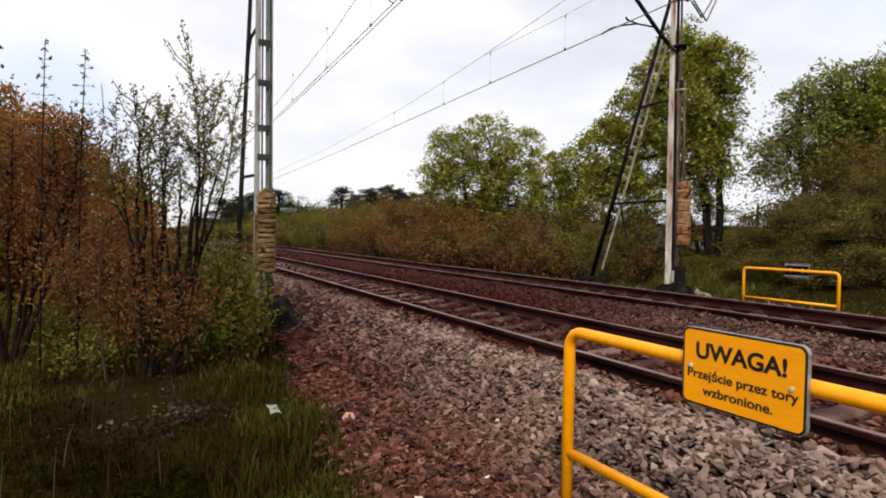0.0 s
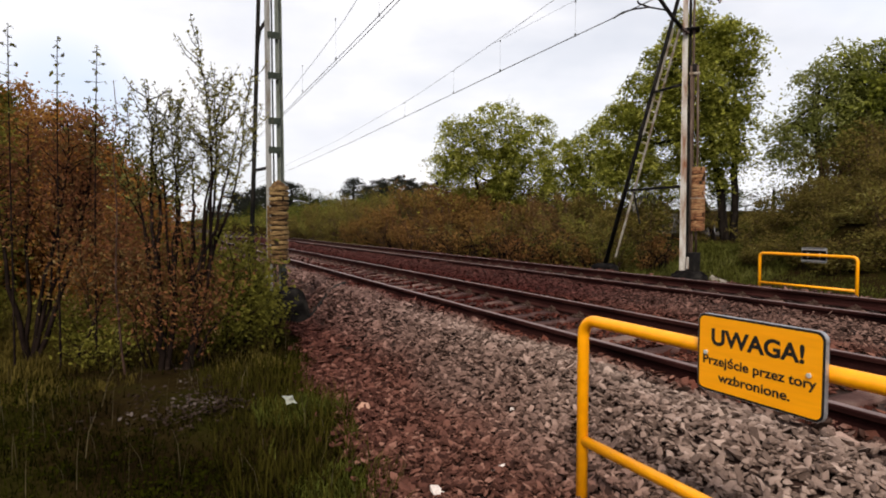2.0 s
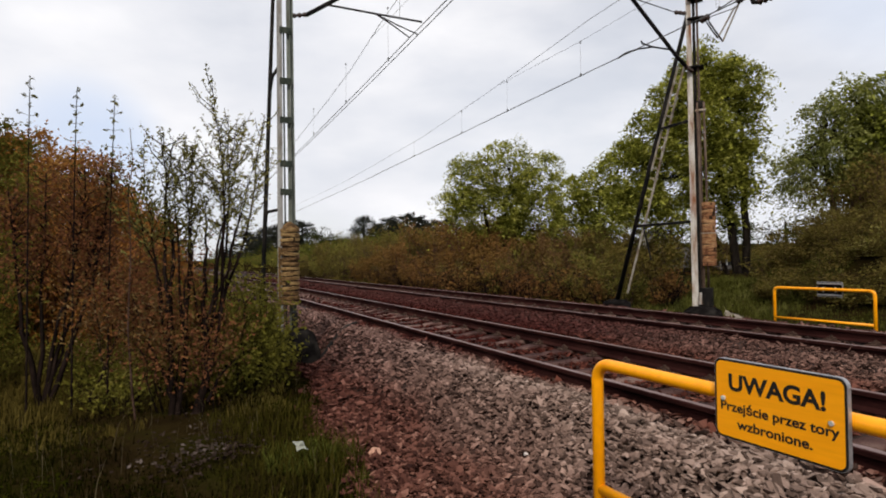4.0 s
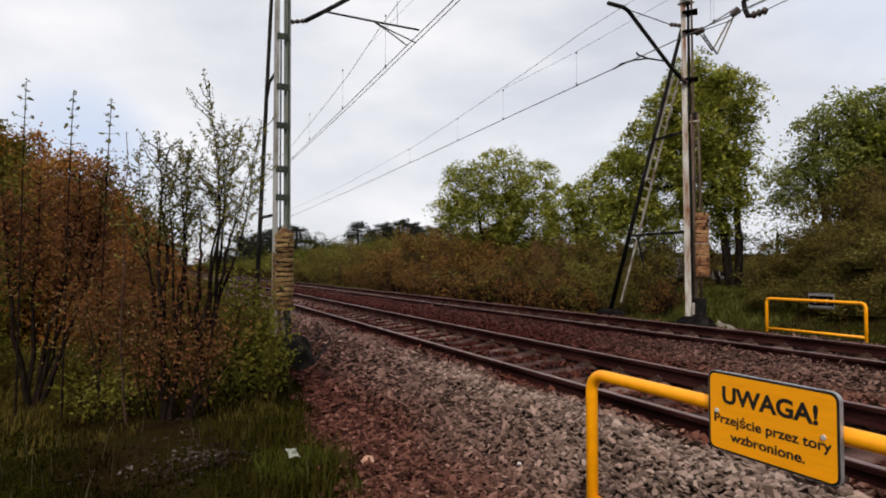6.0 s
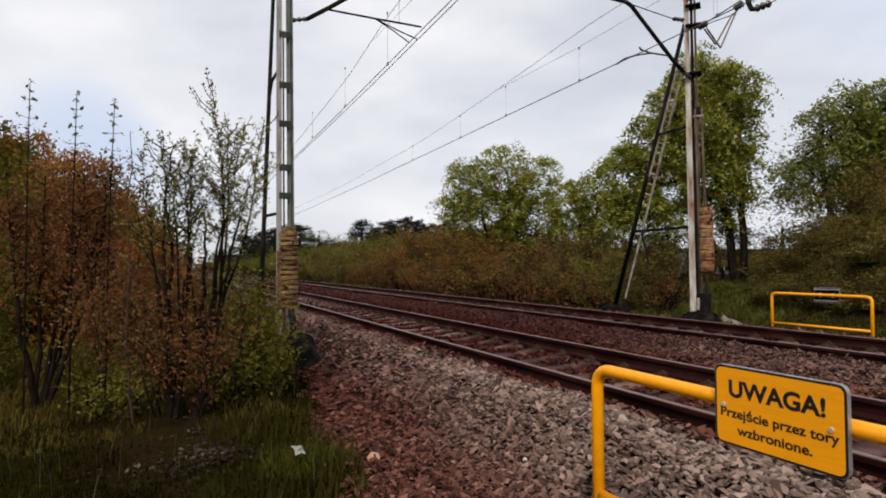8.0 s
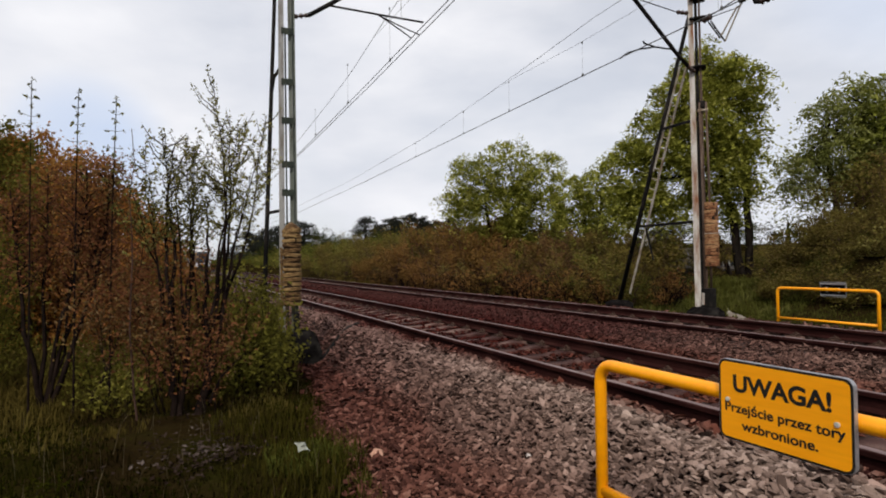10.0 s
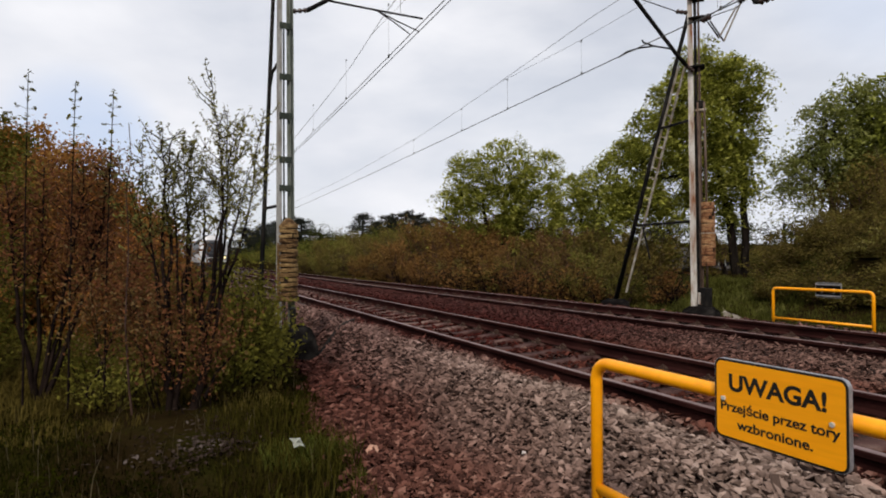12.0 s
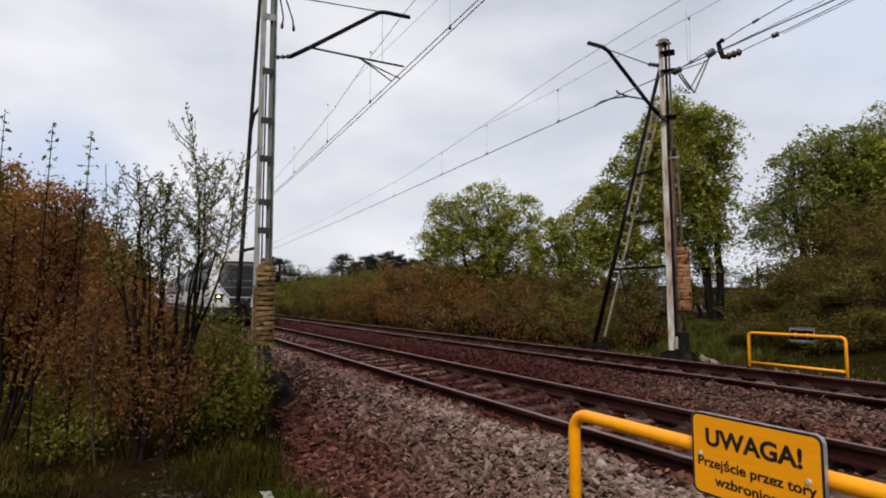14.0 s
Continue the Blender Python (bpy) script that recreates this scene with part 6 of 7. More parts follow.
def feathered_bush(label, x, y, stems, rng, leaves, twigs=26, twig=0.3, leaf=0.024, step=0.045, low=0.3, wood=M_TWIG, trunks=()):
    """Slender stems (foot x, foot y, tip x, tip y, height, radius), each with rising twigs that carry leaves in pairs all along."""
    t = thing("bush", label, "bush", "saplings in the grass", at=(x, y, float(ground_z(x, y))))
    sites = []
    for fx, fy, tx, ty, h, r in stems:
        g = Geo()
        k = np.linspace(0, 1, 10)
        bow = rng.normal(size=2) * 0.06
        z0 = -0.12
        if trunks:
            z0 = rng.uniform(0.5, 1.1)
            way = trunks[rng.integers(min(2, len(trunks)))][1]
            fx = float(np.interp(z0, [q[1] for q in way], [q[0] for q in way]))
        p = np.stack([fx + (tx - fx) * k ** 0.85 + bow[0] * np.sin(3.14 * k), fy + (ty - fy) * k + bow[1] * np.sin(3.14 * k), z0 + (h - z0) * k], -1)
        p[1:-1] += rng.normal(size=(8, 3)) * 0.014
        g.tube(p, r * (1 - k) ** 1.3 * 0.9 + 0.0035, 6, False)
        along = lambda u: p[min(int(u * 9), 8)] + (p[min(int(u * 9), 8) + 1] - p[min(int(u * 9), 8)]) * (u * 9 - min(int(u * 9), 8))
        for m in range(twigs):
            u = (low * h - z0) / (h - z0) if trunks else low
            u = max(u, 0.1)
            u = u + (0.97 - u) * (m + rng.random()) / twigs
            q = along(u)
            reach = twig * (1.2 - u) ** 0.8 * rng.uniform(0.55, 1.45)
            th = rng.uniform(0, 6.283)
            rise = rng.uniform(0.45, 1.3)
            e = q + np.array((math.cos(th) * reach, math.sin(th) * reach, reach * rise))
            mid = (q + e) / 2 + np.array((math.cos(th), math.sin(th), -0.6)) * reach * 0.12
            g.tube([q, mid, e], [r * 0.24, r * 0.18, r * 0.08], 4, False)
            for w in np.arange(0.12, 1.02, step / max(reach * 1.4, 0.05)):
                c = q + (mid - q) * w * 2 if w < 0.5 else mid + (e - mid) * (w * 2 - 1)
                sites += [c + rng.normal(size=3) * 0.016, c + rng.normal(size=3) * 0.022]
        for u in np.arange(max(low, 0.45), 1.0, step / h):
            c = along(u)
            th = rng.uniform(0, 6.283)
            for s in (-1, 1):
                sites.append(c + np.array((math.cos(th) * s * 0.03, math.sin(th) * s * 0.03, 0.008)))
        part("stem", g, wood, t, "dark slender stem with twigs", True)
    for r, way in trunks:
        zs = np.array([p[1] for p in way])
        k = np.arange(zs[0], zs[-1] + 0.05, 0.09 if zs[-1] > zs[0] else 1.0)
        px = np.interp(k, zs, [p[0] for p in way])
        px[1:-1] = 0.25 * px[:-2] + 0.5 * px[1:-1] + 0.25 * px[2:]
        p = np.stack([px, 0.02 * np.sin(k * 5), k], -1) + rng.normal(size=(len(k), 3)) * 0.009
        part("trunk", Geo().tube(p, r * np.linspace(1.1, 0.1, len(k)), 8, False), wood, t, "gnarled dark trunk", True)
    f = Geo()
    f.add(*leaf_quads(np.array(sites), leaf, rng, 0.55, 0.46))
    part("foliage", f, leaves, t, "small leaves in pairs along the twigs")
    return t


def build_shoot(x, y, top, lean, rng):
    """A tall thin shoot, bare below, with opposite leaves on short stalks near its tip."""
    base = float(ground_z(x, y))
    t = thing("sapling", "tall thin shoot with pairs of leaves at its tip", "sapling", "tall shoots over the thicket", at=(x, y, base))
    h = top - base
    k = np.linspace(0, 1, 9)
    p = np.stack([lean * k ** 2, 0.02 * np.sin(5 * k), h * k - 0.1 * (1 - k)], -1)
    g = Geo()
    g.tube(p, 0.013 * (1 - 0.7 * k), 6, False)
    f = Geo()
    tips = []
    for n, u in enumerate(np.arange(0.74, 0.995, 0.026)):
        c = np.array([np.interp(u, k, p[:, a]) for a in range(3)])
        th = n * 1.57 + rng.uniform(-0.4, 0.4)
        for s in (-1, 1):
            reach = rng.uniform(0.035, 0.085) * (1.25 - 0.5 * (u - 0.74) / 0.26)
            e = c + np.array((math.cos(th) * s * reach, math.sin(th) * s * reach, rng.uniform(0.0, 0.025)))
            g.tube([c, e], [0.0028, 0.002], 4, False)
            tips += [e + rng.normal(size=3) * 0.012 for _ in range(4)]
    tips += [p[-1] + rng.normal(size=3) * 0.018 for _ in range(4)]
    f.add(*leaf_quads(np.array(tips), 0.027, rng, 0.8, 0.5))
    part("stem", g, M_TWIG, t, "thin dark stem", True)
    part("foliage", f, L_SPRIG, t, "opposite young leaves")


def thicket(label, xs, tops, depth, y, leaves, count, rng, per=70, leaf=0.043):
    """A dense domed thicket whose crown runs through the heights given over x; leaves crowd its outer skin, stems fill the inside."""
    x0, z0 = 0.5 * (xs[0] + xs[-1]), float(ground_z(0.5 * (xs[0] + xs[-1]), y))
    t = thing("thicket", label, "thicket", "thickets beside the line", at=(x0, y, z0))
    u = rng.uniform(xs[0], xs[-1], count)
    a = np.arcsin(rng.uniform(0, 1, count)) * rng.choice((1, 1, 1, -1), count)
    height = np.interp(u, xs, tops) - z0 + 0.1 * np.sin(u * 5.0) * np.sin(u * 2.3 + 1) + 0.05 * np.sin(u * 13.0)
    skin = 1 - 0.16 * rng.random(count) ** 1.6
    face = np.sin(np.abs(a))
    spots = np.stack([u - x0 + rng.normal(size=count) * 0.08, -np.sign(a) * np.cos(a) * depth * skin, height * np.where(a > 0, face, face * 0.9) * skin], -1)
    bulge = 0.22 * np.sin(u * 2.1 + spots[:, 2] * 1.7) + 0.14 * np.sin(u * 4.7 - spots[:, 2] * 3.1)
    spots[:, 1] += bulge
    spots = spots[spots[:, 2] > 0.08]
    wood = Geo()
    for c in spots[::2]:
        foot = np.array((c[0] * 0.9 + rng.normal() * 0.2, c[1] * 0.7 + rng.normal() * 0.3, -0.25))
        limb(wood, foot, c * np.array((1, 1.02, 1.01)), 0.02, 0.005, rng, 0.04, 4, 4)
    for c in spots[(spots[:, 2] > 0.8 * np.interp(spots[:, 0] + x0, xs, np.array(tops) - z0))][::4]:
        wood.tube([c, c + np.array((rng.normal() * 0.06, rng.normal() * 0.06, rng.uniform(0.05, 0.22)))], [0.006, 0.002], 4, False)
    tagged(part("brushwood", wood, M_TWIG, t, "brown stems"), kind="stuff")
    c = np.repeat(spots, per, axis=0)
    off = rng.normal(size=c.shape) * 0.125 * np.array((1, 1, 0.75))
    f = Geo()
    f.add(*leaf_quads(c + off, leaf, rng, 0.4, 0.5))
    part("foliage", f, leaves, t, "dense young leaves")


def build_near_bushes():
    rng = np.random.default_rng(57)
    fan = lambda n, spread, h0, h1, r: [(spread * math.cos(a) * rng.uniform(0.5, 1), spread * math.sin(a) * rng.uniform(0.5, 1), rng.uniform(h0, h1), r * rng.uniform(0.7, 1.2)) for a in np.linspace(0, 6.28, n, endpoint=False)]
    # the bush with the fan of dark stems
    sapling("bush", "many-stemmed bush with dark stems fanning from one foot", -1.33, 8.1,
            [(0, -0.1, 0, 0.036, 0.5, ((0, -0.1), (-0.07, 0.25), (-0.15, 0.78), (-0.21, 1.31), (-0.26, 1.9), (-0.3, 2.5))), (0, 0.1, 0, 0.03, 0.5, ((0, -0.1), (-0.01, 0.42), (-0.01, 1.3), (0.02, 1.97), (0.03, 2.75))),
             (0, -0.15, 0, 0.03, 0.5, ((0, -0.1), (0.06, 0.41), (0.16, 0.94), (0.28, 1.38), (0.4, 2.1), (0.45, 2.8))), (0, 0.1, 0, 0.029, 0.5, ((0.01, -0.1), (0.13, 0.4), (0.24, 0.93), (0.41, 1.38), (0.61, 2.2), (0.7, 2.8))),
             (0, 0.0, 0, 0.034, 0.42, ((0.02, -0.1), (0.18, 0.17), (0.28, 0.66), (0.41, 1.1), (0.63, 2.02), (0.72, 2.86))), (0, 0.2, 0, 0.018, 0.3, ((0.1, 0.3), (0.2, 0.8), (0.26, 1.4), (0.27, 2.2), (0.26, 2.7)))],
            rng, L_RUST, 8600, 0.023, 0.12, 0.4, 24, 0.55)
    sapling("sapling", "thin leaning sapling with sparse rusty leaves", -0.83, 7.6, [(0, 0.0, 0, 0.02, 0.45, ((0, -0.1), (0.13, 0.35), (0.23, 0.67), (0.36, 0.94), (0.5, 1.5), (0.55, 1.9)))], rng, L_RUST, 300, 0.025, 0.09, 0.3, 12, 0.4)
    # tall bare shoots with opposite leaves
    for x, top, lean in ((-1.365, 3.08, 0.03), (-0.955, 3.02, 0.05), (-0.615, 2.97, 0.075)):
        build_shoot(x, 7.5, top, lean, rng)
    # the airy bushes against the sky: two feet, many upright stems
    feathered_bush("airy bush of slender stems with small pale green leaves", 0.27, 6.9,
                   [(0.06, 0.0, 0.17, 0.0, 3.66, 0.024), (0.08, 0.05, 0.35, 0.1, 3.3, 0.022), (0.05, -0.05, 0.43, -0.05, 3.2, 0.02), (0.1, 0.0, 0.52, 0.05, 3.22, 0.02), (0.12, 0.0, 0.74, 0.0, 3.34, 0.022), (0.1, -0.05, 0.62, -0.1, 2.8, 0.014), (0.05, 0.1, 0.02, 0.12, 2.95, 0.012)],
                   rng, L_SPRIG, 21, 0.5, 0.0245, 0.043, 0.6,
                   trunks=((0.045, ((0.0, -0.1), (0.02, 0.09), (0.14, 0.44), (0.075, 0.87), (0.107, 1.83), (0.1, 2.35))), (0.022, ((0.14, 0.44), (0.237, 0.91), (0.366, 1.8), (0.57, 2.67))), (0.022, ((0.1, 0.1), (0.2, 0.3), (0.31, 0.48), (0.5, 0.62)))))
    feathered_bush("airy bush of slender stems with small pale green leaves", 0.0, 6.95,
                   [(0.0, 0.0, -0.08, 0.0, 3.1, 0.03), (0.05, 0.0, 0.16, 0.0, 3.0, 0.02), (-0.02, 0.04, -0.26, 0.05, 2.9, 0.018), (0.03, -0.04, 0.02, -0.1, 2.85, 0.018), (0.02, 0.05, 0.26, 0.15, 2.95, 0.012), (-0.03, 0.0, -0.4, 0.0, 2.5, 0.014)],
                   rng, L_SPRIG, 22, 0.5, 0.0245, 0.043, 0.58,
                   trunks=((0.034, ((0.04, -0.1), (0.02, 0.65), (0.01, 1.14), (-0.04, 1.6), (-0.02, 2.35), (0.06, 2.97))), (0.03, ((0.08, -0.1), (0.18, 0.64), (0.16, 1.13), (0.24, 2.15))), (0.02, ((0.0, 0.32), (-0.1, 0.54), (-0.25, 1.0), (-0.35, 1.32)))))
    feathered_bush("slim pale bare twig beside the airy bush", -0.3, 6.9, [(0.0, 0.0, -0.06, 0.0, 3.05, 0.011)], rng, L_SPRIG, 5, 0.08, 0.014, 0.2, 0.6, M_BRUSHWOOD)
    # the lower, rust-coloured growth round their feet
    sapling("bush", "low bush with rusty orange leaves on dark stems", -0.02, 7.2, fan(6, 0.62, 1.2, 1.9, 0.01), rng, L_RUST, 4000, 0.0225, 0.12, 0.42, 16, 0.5)
    sapling("bush", "low bush with rusty orange leaves on dark stems", 0.32, 6.75, fan(4, 0.5, 0.9, 1.45, 0.009), rng, L_RUST, 2000, 0.0225, 0.12, 0.42, 14, 0.5)
    sapling("bush", "low bush with rusty orange leaves on dark stems", -0.45, 7.5, fan(5, 0.55, 1.2, 2.1, 0.009), rng, L_RUST, 3600, 0.0225, 0.13, 0.42, 15, 0.5)
    sapling("bush", "leafy olive-green bush in front of the mast", 0.86, 7.6, fan(10, 0.5, 0.8, 1.5, 0.012), rng, L_LOW, 3300, 0.033, 0.1, 0.1, 15, 0.5)
    sapling("bush", "leafy olive-green bush in front of the mast", 0.86, 8.5, fan(11, 0.5, 0.8, 1.5, 0.009), rng, L_LOW, 3300, 0.028, 0.12, 0.15, 15, 0.5)
    sapling("bush", "low bush with rusty orange leaves on dark stems", -0.6, 9.6, fan(9, 0.7, 1.4, 2.4, 0.011), rng, L_RUST, 3800, 0.03, 0.12, 0.35, 14, 0.5)
    sapling("bush", "low leafy bush with dull green leaves", 0.3, 9.4, fan(9, 0.8, 1.0, 1.75, 0.016), rng, L_LOW, 4600, 0.03, 0.11, 0.1, 15, 0.5)
    sapling("bush", "leafy mossy green bush before the thicket", -2.5, 9.9, fan(9, 0.8, 1.4, 2.2, 0.011), rng, L_MEADOW, 3800, 0.03, 0.12, 0.45, 15, 0.55)
    # low undergrowth between the taller bushes
    for x, y, n, h in ((0.62, 7.5, 2600, 0.8), (-0.15, 8.1, 2400, 0.85), (-0.8, 8.8, 2600, 0.9), (-2.3, 9.4, 4200, 1.2), (-3.3, 10.6, 4200, 1.5), (-0.5, 7.6, 1300, 0.4), (0.85, 7.5, 1700, 0.5), (1.25, 9.3, 2400, 0.95)):
        sapling("bush", "low leafy bush with dull olive leaves", x, y, fan(10, 0.55 + 0.2 * (h > 1), 0.4 * h, h, 0.008), rng, L_MEADOW if x < -2 else L_LOW, n, 0.027, 0.09, 0.1, 12, 0.35)
    # the domed thickets behind: orange-brown, with a green one at its side
    thicket("dense domed thicket of orange-brown shrubs", (-3.4, -2.65, -2.4, -1.95, -1.6, -1.2, -0.7, -0.1, 0.2, 0.42), (3.95, 4.0, 3.85, 3.72, 3.52, 3.18, 2.72, 2.15, 1.6, 0.7), 2.2, 15.0, L_ORANGE, 1450, rng)
    thicket("dense domed thicket of dull green shrubs", (-8.5, -6.5, -4.5, -3.1, -2.45, -2.1), (3.7, 4.3, 4.3, 4.15, 3.75, 2.6), 2.0, 14.6, L_MEADOW, 950, rng)


def blades(n, x0, x1, y0, y1, h0, h1, rng, keep=None, width=0.006):
    x, y = rng.uniform(x0, x1, n), rng.uniform(y0, y1, n)
    if keep is not None:
        k = keep(x, y)
        x, y = x[k], y[k]
    n = len(x)
    patch = 0.55 + 0.45 * np.sin(x * 2.3 + 1.1 * np.sin(y * 1.7)) * np.sin(y * 2.1 + x)
    h = rng.uniform(h0, h1, n) * (0.6 + 0.6 * patch)
    a = rng.uniform(0, 6.28, n)
    lean = rng.uniform(0.15, 0.75, n) * h
    z = ground_z(x, y) - 0.02
    base = np.stack([x, y, z], -1)
    dirn = np.stack([np.cos(a), np.sin(a), 0 * a], -1)
    side = np.stack([-np.sin(a), np.cos(a), 0 * a], -1) * (width * rng.uniform(0.6, 1.5, n))[:, None]
    up = np.array((0, 0, 1.0))
    mid = base + dirn * (lean * 0.3)[:, None] + up * (h * 0.6)[:, None]
    tip = base + dirn * lean[:, None] + up * h[:, None]
    v = np.stack([base - side, base + side, mid + side * 0.7, mid - side * 0.7, tip], 1)
    i = np.arange(n)[:, None] * 5
    quads = i + np.array([[0, 1, 2, 3]])
    tris = i + np.array([[3, 2, 4]])
    return v.reshape(-1, 3), quads, tris


def grass_object(name, label, specs, seed, material=None):
    rng = np.random.default_rng(seed)
    g = Geo()
    for s in specs:
        v, q, t = blades(*s[:7], rng, *s[7:])
        start = g.n
        g.v.append(v)
        g.n += len(v)
        g.f += [q + start, t + start]
    tagged(new(name, g.mesh(name, material or L_GRASS)), label, "grass", kind="stuff")


def build_grass():
    left = lambda x, y: x < toe_x(y) - 0.02 + 0.1 * np.sin(y * 6.0) * np.sin(y * 2.2)
    bare = lambda x, y: ((x - 0.15) / 0.75) ** 2 + ((y - 6.2) / 1.15) ** 2 + 0.35 * np.sin(x * 5 + 1) * np.sin(y * 4)
    turf = lambda x, y: left(x, y) & (bare(x, y) > 0.9 + 0.5 * np.sin(x * 37.0) * np.sin(y * 29.0))
    grass_object("grass", "unmown green grass beside the ballast, dim light put into its colour",
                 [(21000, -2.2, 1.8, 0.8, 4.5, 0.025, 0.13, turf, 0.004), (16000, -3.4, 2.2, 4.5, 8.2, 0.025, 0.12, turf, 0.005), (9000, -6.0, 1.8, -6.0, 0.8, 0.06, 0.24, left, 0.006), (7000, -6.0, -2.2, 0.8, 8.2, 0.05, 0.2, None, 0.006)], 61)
    # lighter than the near grass: the lit ground behind is put into its colour
    dry = foliage("lit_olive_dry_grass", [(0.042, 0.031, 0.008), (0.086, 0.064, 0.015), (0.13, 0.102, 0.027)], 0.3, 0.8)
    lane = lambda x, y: left(x, y) & ((x > 0.55) | (x < -0.2)) & (np.sin(x * 3.1) * np.sin(y * 2.7 + 1) > -0.3)
    grass_object("grass", "olive half-dry grass behind the bushes, light put into its colour", [(6500, -3.5, 1.3, 7.2, 9.2, 0.08, 0.24, left, 0.007), (3200, -1.6, 1.2, 6.3, 7.6, 0.04, 0.14, lane, 0.006), (15000, -6.0, 2.0, 9.0, 18.0, 0.15, 0.4, left, 0.012), (5000, -12, 1.2, 18.0, 60.0, 0.3, 0.6, None, 0.03), (2600, 10.7, 12.2, 12.0, 45.0, 0.1, 0.28, None, 0.02)], 64, dry)
    # broad-leaved herbs close to the ground
    rng = np.random.default_rng(68)
    x, y = rng.uniform(-2.2, 1.6, 60), rng.uniform(1.5, 7.2, 60)
    x, y = (np.repeat(x, 130) + rng.normal(size=7800) * 0.16), (np.repeat(y, 130) + rng.normal(size=7800) * 0.16)
    k = turf(x, y)
    herb = Geo()
    herb.add(*leaf_quads(np.stack([x[k], y[k], ground_z(x[k], y[k]) + rng.uniform(0.0, 0.09, k.sum())], -1), 0.017, rng, 1.0, 0.5))
    tagged(new("herbs", herb.mesh("herbs", L_HERB)), "low green herbs among the grass, dim light put into their colour", "herbs", kind="stuff")
    bright = foliage("fresh_verge_grass", [(0.0229, 0.0237, 0.0061), (0.0574, 0.0589, 0.0114), (0.0842, 0.0864, 0.0199), (0.1454, 0.1416, 0.0459)], 0.3, 1.6)
    path_x = lambda y: np.interp(y, [0, 7.2, 8.4, 9.9, 11.0, 12.8, 14.6], [11.35, 11.35, 11.45, 12.4, 13.6, 15.5, 17.5]) + 0.05 * np.sin(y * 1.1)
    off_path = lambda x, y: (abs(x - path_x(y)) > 0.2) | (y > 10.0)
    grass_object("grass", "fresh green grass on the verge beyond the far track",
                 [(19000, 11.0, 17.0, 8.5, 16.0, 0.06, 0.24, off_path, 0.012), (9000, 10.9, 13.6, 2.0, 10.0, 0.03, 0.1, off_path, 0.01)], 62, bright)
    verge = foliage("mixed_verge_grass", [(0.017, 0.0136, 0.0034), (0.0382, 0.0323, 0.0059), (0.0638, 0.0561, 0.011)], 0.3, 1.1)
    grass_object("grass", "dull green grass tufts along the ballast edge", [(2600, 0.35, 1.5, 2.6, 6.4, 0.06, 0.26, left, 0.005)], 66, verge)
    clump = lambda x, y: left(x, y) & (np.sin(x * 4.3 + 0.5) * np.sin(y * 3.1 + 1.2) + 0.4 * np.sin(x * 11 + y * 9) > -0.1)
    fresh = foliage("fresh_edge_grass", [(0.03, 0.033, 0.007), (0.068, 0.076, 0.014), (0.125, 0.138, 0.028)], 0.3, 1.6)
    grass_object("grass", "fresh green grass tufts beside the stones", [(5600, 0.7, 1.6, 2.5, 5.2, 0.03, 0.15, clump, 0.005)], 67, fresh)
    straw = foliage("pale_dry_stalks", [(0.05, 0.036, 0.02), (0.09, 0.07, 0.04), (0.13, 0.105, 0.065)], 0.2, 1.0)
    grass_object("dry_stalks", "thin pale dry stalks among the grass", [(220, -2.2, 1.7, 3.0, 7.5, 0.15, 0.4, left, 0.002)], 65, straw)
    # dead leaves on the ground
    rng = np.random.default_rng(63)
    spots = np.concatenate([rng.normal((0.26, 5.2), (0.17, 0.16), (16, 2)), rng.uniform((-0.7, 5.0), (0.7, 7.2), (8, 2))])
    at = spots[rng.integers(0, 24, 560)] + rng.normal(size=(560, 2)) * 0.12
    x, y = at[:, 0], at[:, 1]
    k = x < toe_x(y) - 0.1
    c = np.stack([x[k], y[k], ground_z(x[k], y[k]) + 0.02 + rng.uniform(0, 0.06, k.sum())], -1)
    g = Geo()
    g.add(*leaf_quads(c, 0.024, rng, 1.5, 0.6))
    tagged(new("leaf_litter", g.mesh("leaf_litter", L_LITTER)), "pale dead leaves strewn under the bushes", "leaves", kind="stuff")
    # the trodden way up behind the far mast
    rows = []
    for y in np.linspace(10.3, 0.0, 70):
        w = 0.17 * min(1.0, (10.35 - y) / 0.8) + 0.04 * math.sin(y * 2.1) * min(1.0, 10.3 - y) + 0.02 * math.sin(y * 5.3) * min(1.0, 10.3 - y)
        cx = float(path_x(y))
        rows.append([(cx + w * k, y, float(ground_z(cx + w * k, y)) + 0.03 * (1 - k * k) + 0.008) for k in (-1, -0.5, 0, 0.5, 1)])
    tagged(new("path", Geo().grid(rows).mesh("path", M_PATH, True)), "narrow sandy footpath through the verge", "path", kind="structure")


def build_litter():
    rng = np.random.default_rng(71)
    n, rows = 9, []
    for r in (0.0, 0.022, 0.045):
        rows.append([((r + 0.03 * (r > 0.04) * (i % 2)) * math.cos(a), (r + 0.03 * (r > 0.04) * (i % 2)) * math.sin(a), 0.03 * rng.random() + (0.05 if r < 0.05 else 0.0)) for i, a in enumerate(np.linspace(0, 2 * math.pi, n))])
    for row in rows:
        row[-1] = row[0]
    ob = new("paper_scrap", Geo().grid(rows, True).mesh("paper_scrap", M_PAPER))
    ob.matrix_basis = pose(0.93, 4.76, float(ground_z(0.93, 4.76)) + 0.12, 35, 10, 20)
    tagged(ob, "crumpled white paper scrap caught in the grass", "litter")


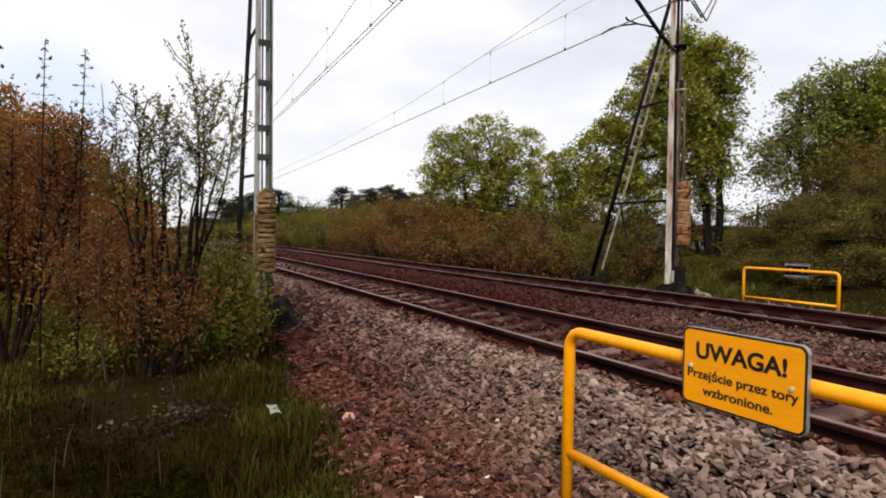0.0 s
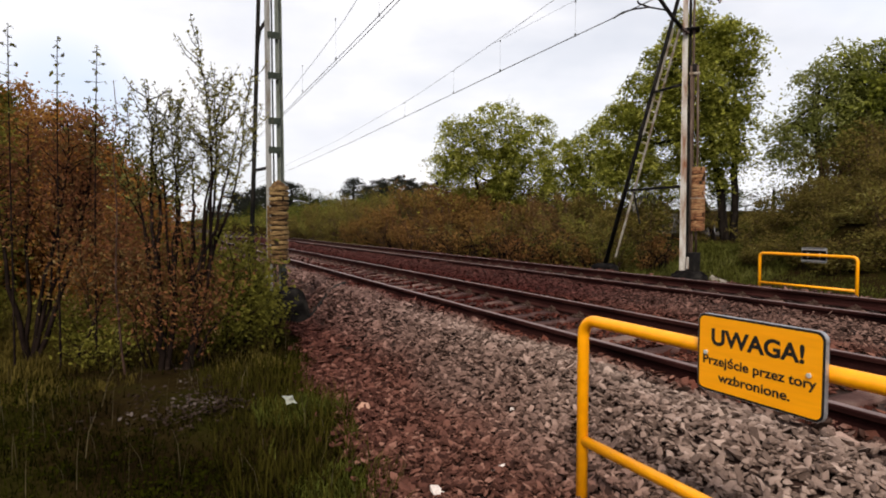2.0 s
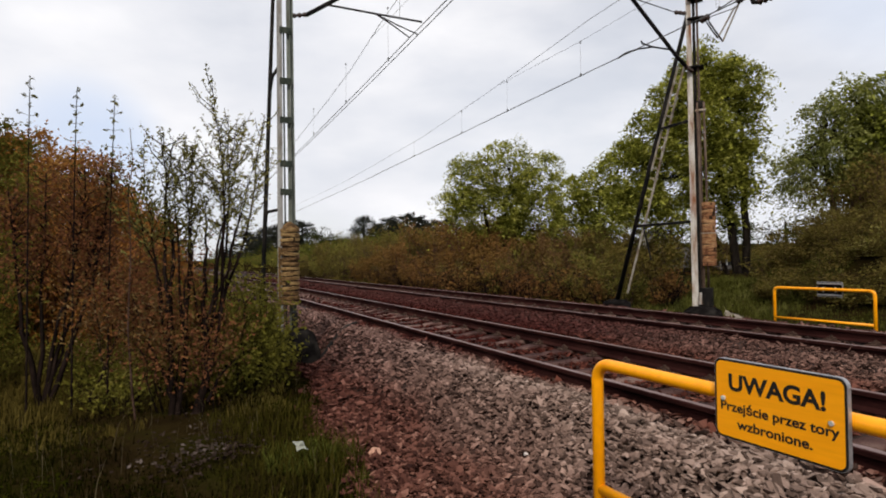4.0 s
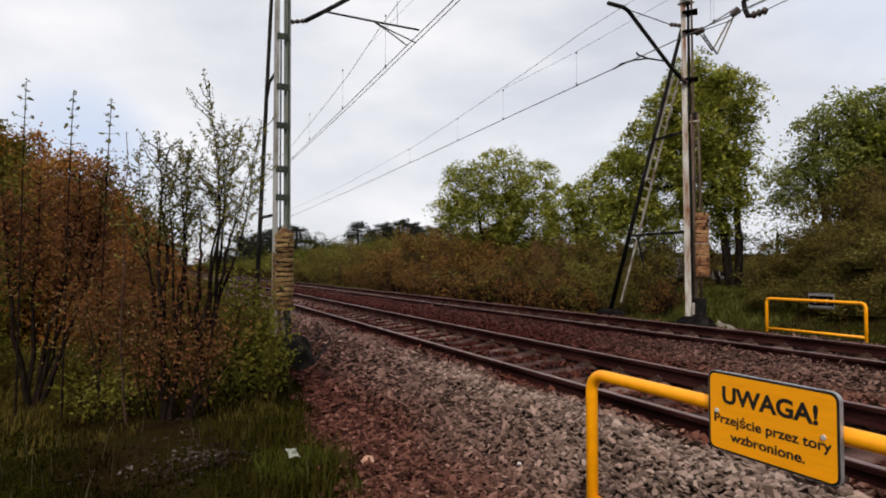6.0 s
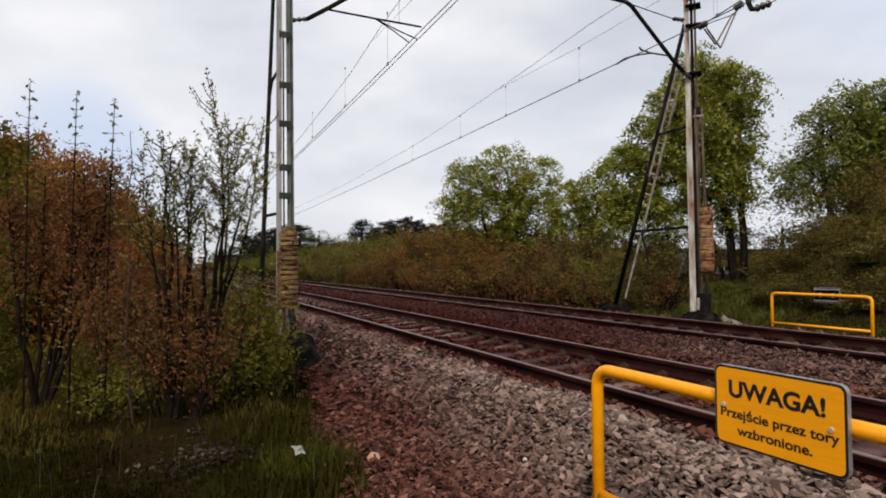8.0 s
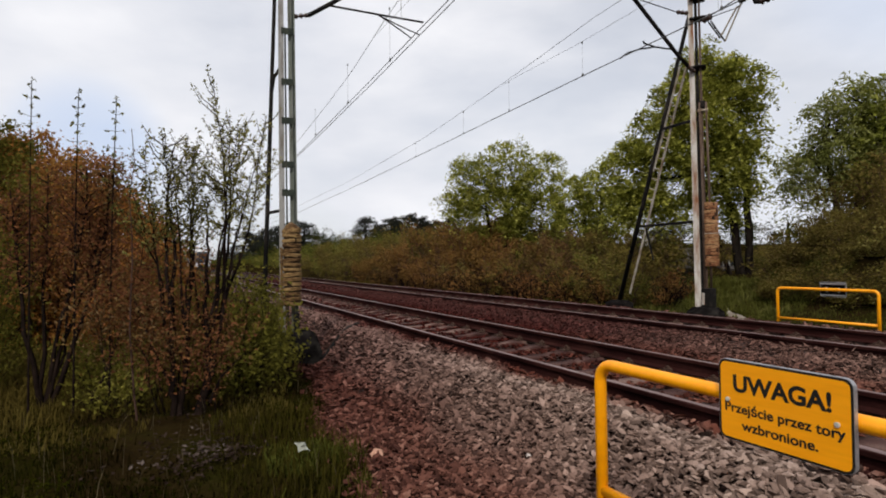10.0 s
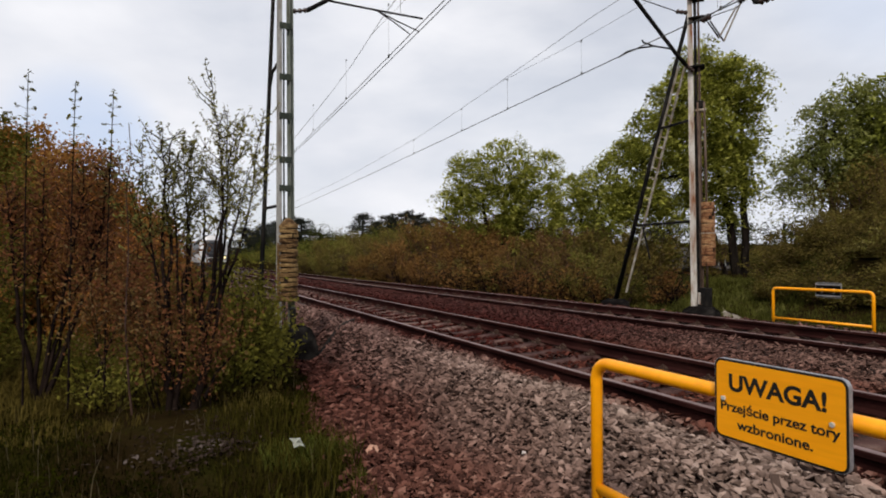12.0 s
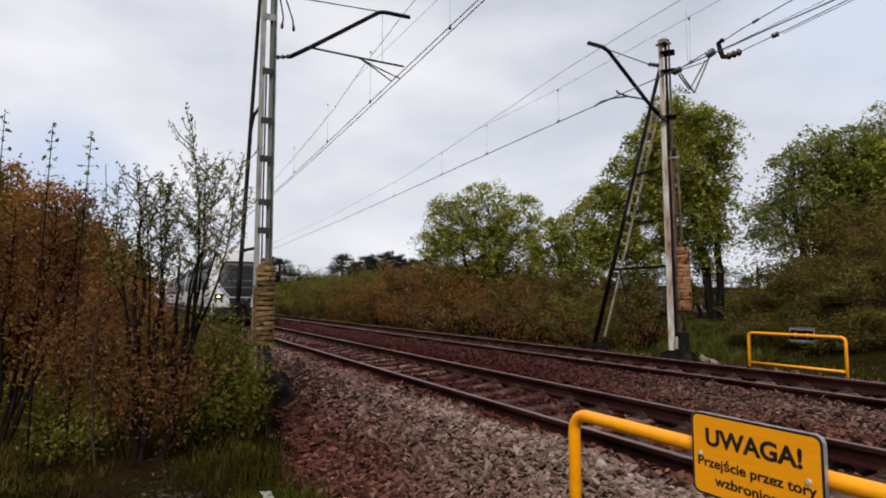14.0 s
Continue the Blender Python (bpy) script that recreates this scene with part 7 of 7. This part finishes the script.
# ---- houses behind the trees ----
def build_house(x, y, rz, w, d, h, label):
    b = thing("house", label, "house", "houses behind the trees", at=(x, y, float(ground_z(x, y)) - 0.2), rz=rz)
    wall = Geo()
    loop = [(-w / 2, -d / 2), (w / 2, -d / 2), (w / 2, d / 2), (-w / 2, d / 2), (-w / 2, -d / 2)]
    wall.grid([[(px, py, z) for px, py in loop] for z in (0, h)])
    for s in (-1, 1):
        wall.add([(s * w / 2, -d / 2, h), (s * w / 2, d / 2, h), (s * w / 2, 0, h + d * 0.38)], [(0, 1, 2) if s > 0 else (1, 0, 2)])
    part("wall", wall, M_RENDER, b, "pale rendered walls")
    roof = Geo()
    for s in (-1, 1):
        a = math.atan2(d * 0.38, d / 2)
        ln = math.hypot(d * 0.38, d / 2) + 0.5
        roof.box((0, s * (d / 4 + 0.12), h + d * 0.19 + 0.0), (w + 0.7, ln, 0.14), Matrix.Rotation(-s * a, 4, "X"), 0.02)
    part("roof", roof, M_ROOF, b, "grey pitched roof")
    part("chimney", Geo().box((w * 0.2, d * 0.1, h + d * 0.42), (0.5, 0.5, 1.1), None, 0.03), M_RENDER, b)
    for s in (-1, 1):
        for k in (-0.3, 0.0, 0.3):
            win = part("window", Geo().box((k * w, s * d / 2, h * 0.55), (1.0, 0.08, 1.1), None, 0.01), M_PANE, b, "dark window pane")
            part("window_frame", Geo().box((k * w, s * (d / 2 + 0.03), h * 0.55 - 0.6), (1.2, 0.12, 0.08), None, 0.01).box((k * w, s * (d / 2 + 0.045), h * 0.55), (0.06, 0.03, 1.1), None, 0.005), M_TRAINWHITE, win)
    return b


def build_houses():
    build_house(72.0, 70.0, 30, 9, 4.5, 1.0, "low house with grey roof and pale walls half hidden by trees")
    build_house(29.0, 28.6, -20, 4.2, 2.6, 0.55, "low house with a grey roof seen under the trees")
    build_house(35.6, 28.4, 129, 1.1, 0.5, 0.4, "small white shed behind the hedge")


build_ground()
build_ballast_bed()
build_barriers()
build_mast_near()
build_mast_far()
build_wires()
TRAIN = build_train()
build_houses()
build_trees()
build_near_bushes()
build_brush()
build_bank()
build_far_wood()
build_grass()
build_litter()
build_gravel()
build_tracks()


def motions():
    """The train comes down the near track at a steady sixteen metres a second."""
    speed, at_end = 16.3, 29.4
    times = [0.0, 0.1] + [0.5 * i for i in range(1, 28)] + [13.8, 13.9, 14.0]
    walk(TRAIN, [(t, pose(TRACK_X[0], at_end + speed * (14.0 - t), 0)) for t in times])


motions()
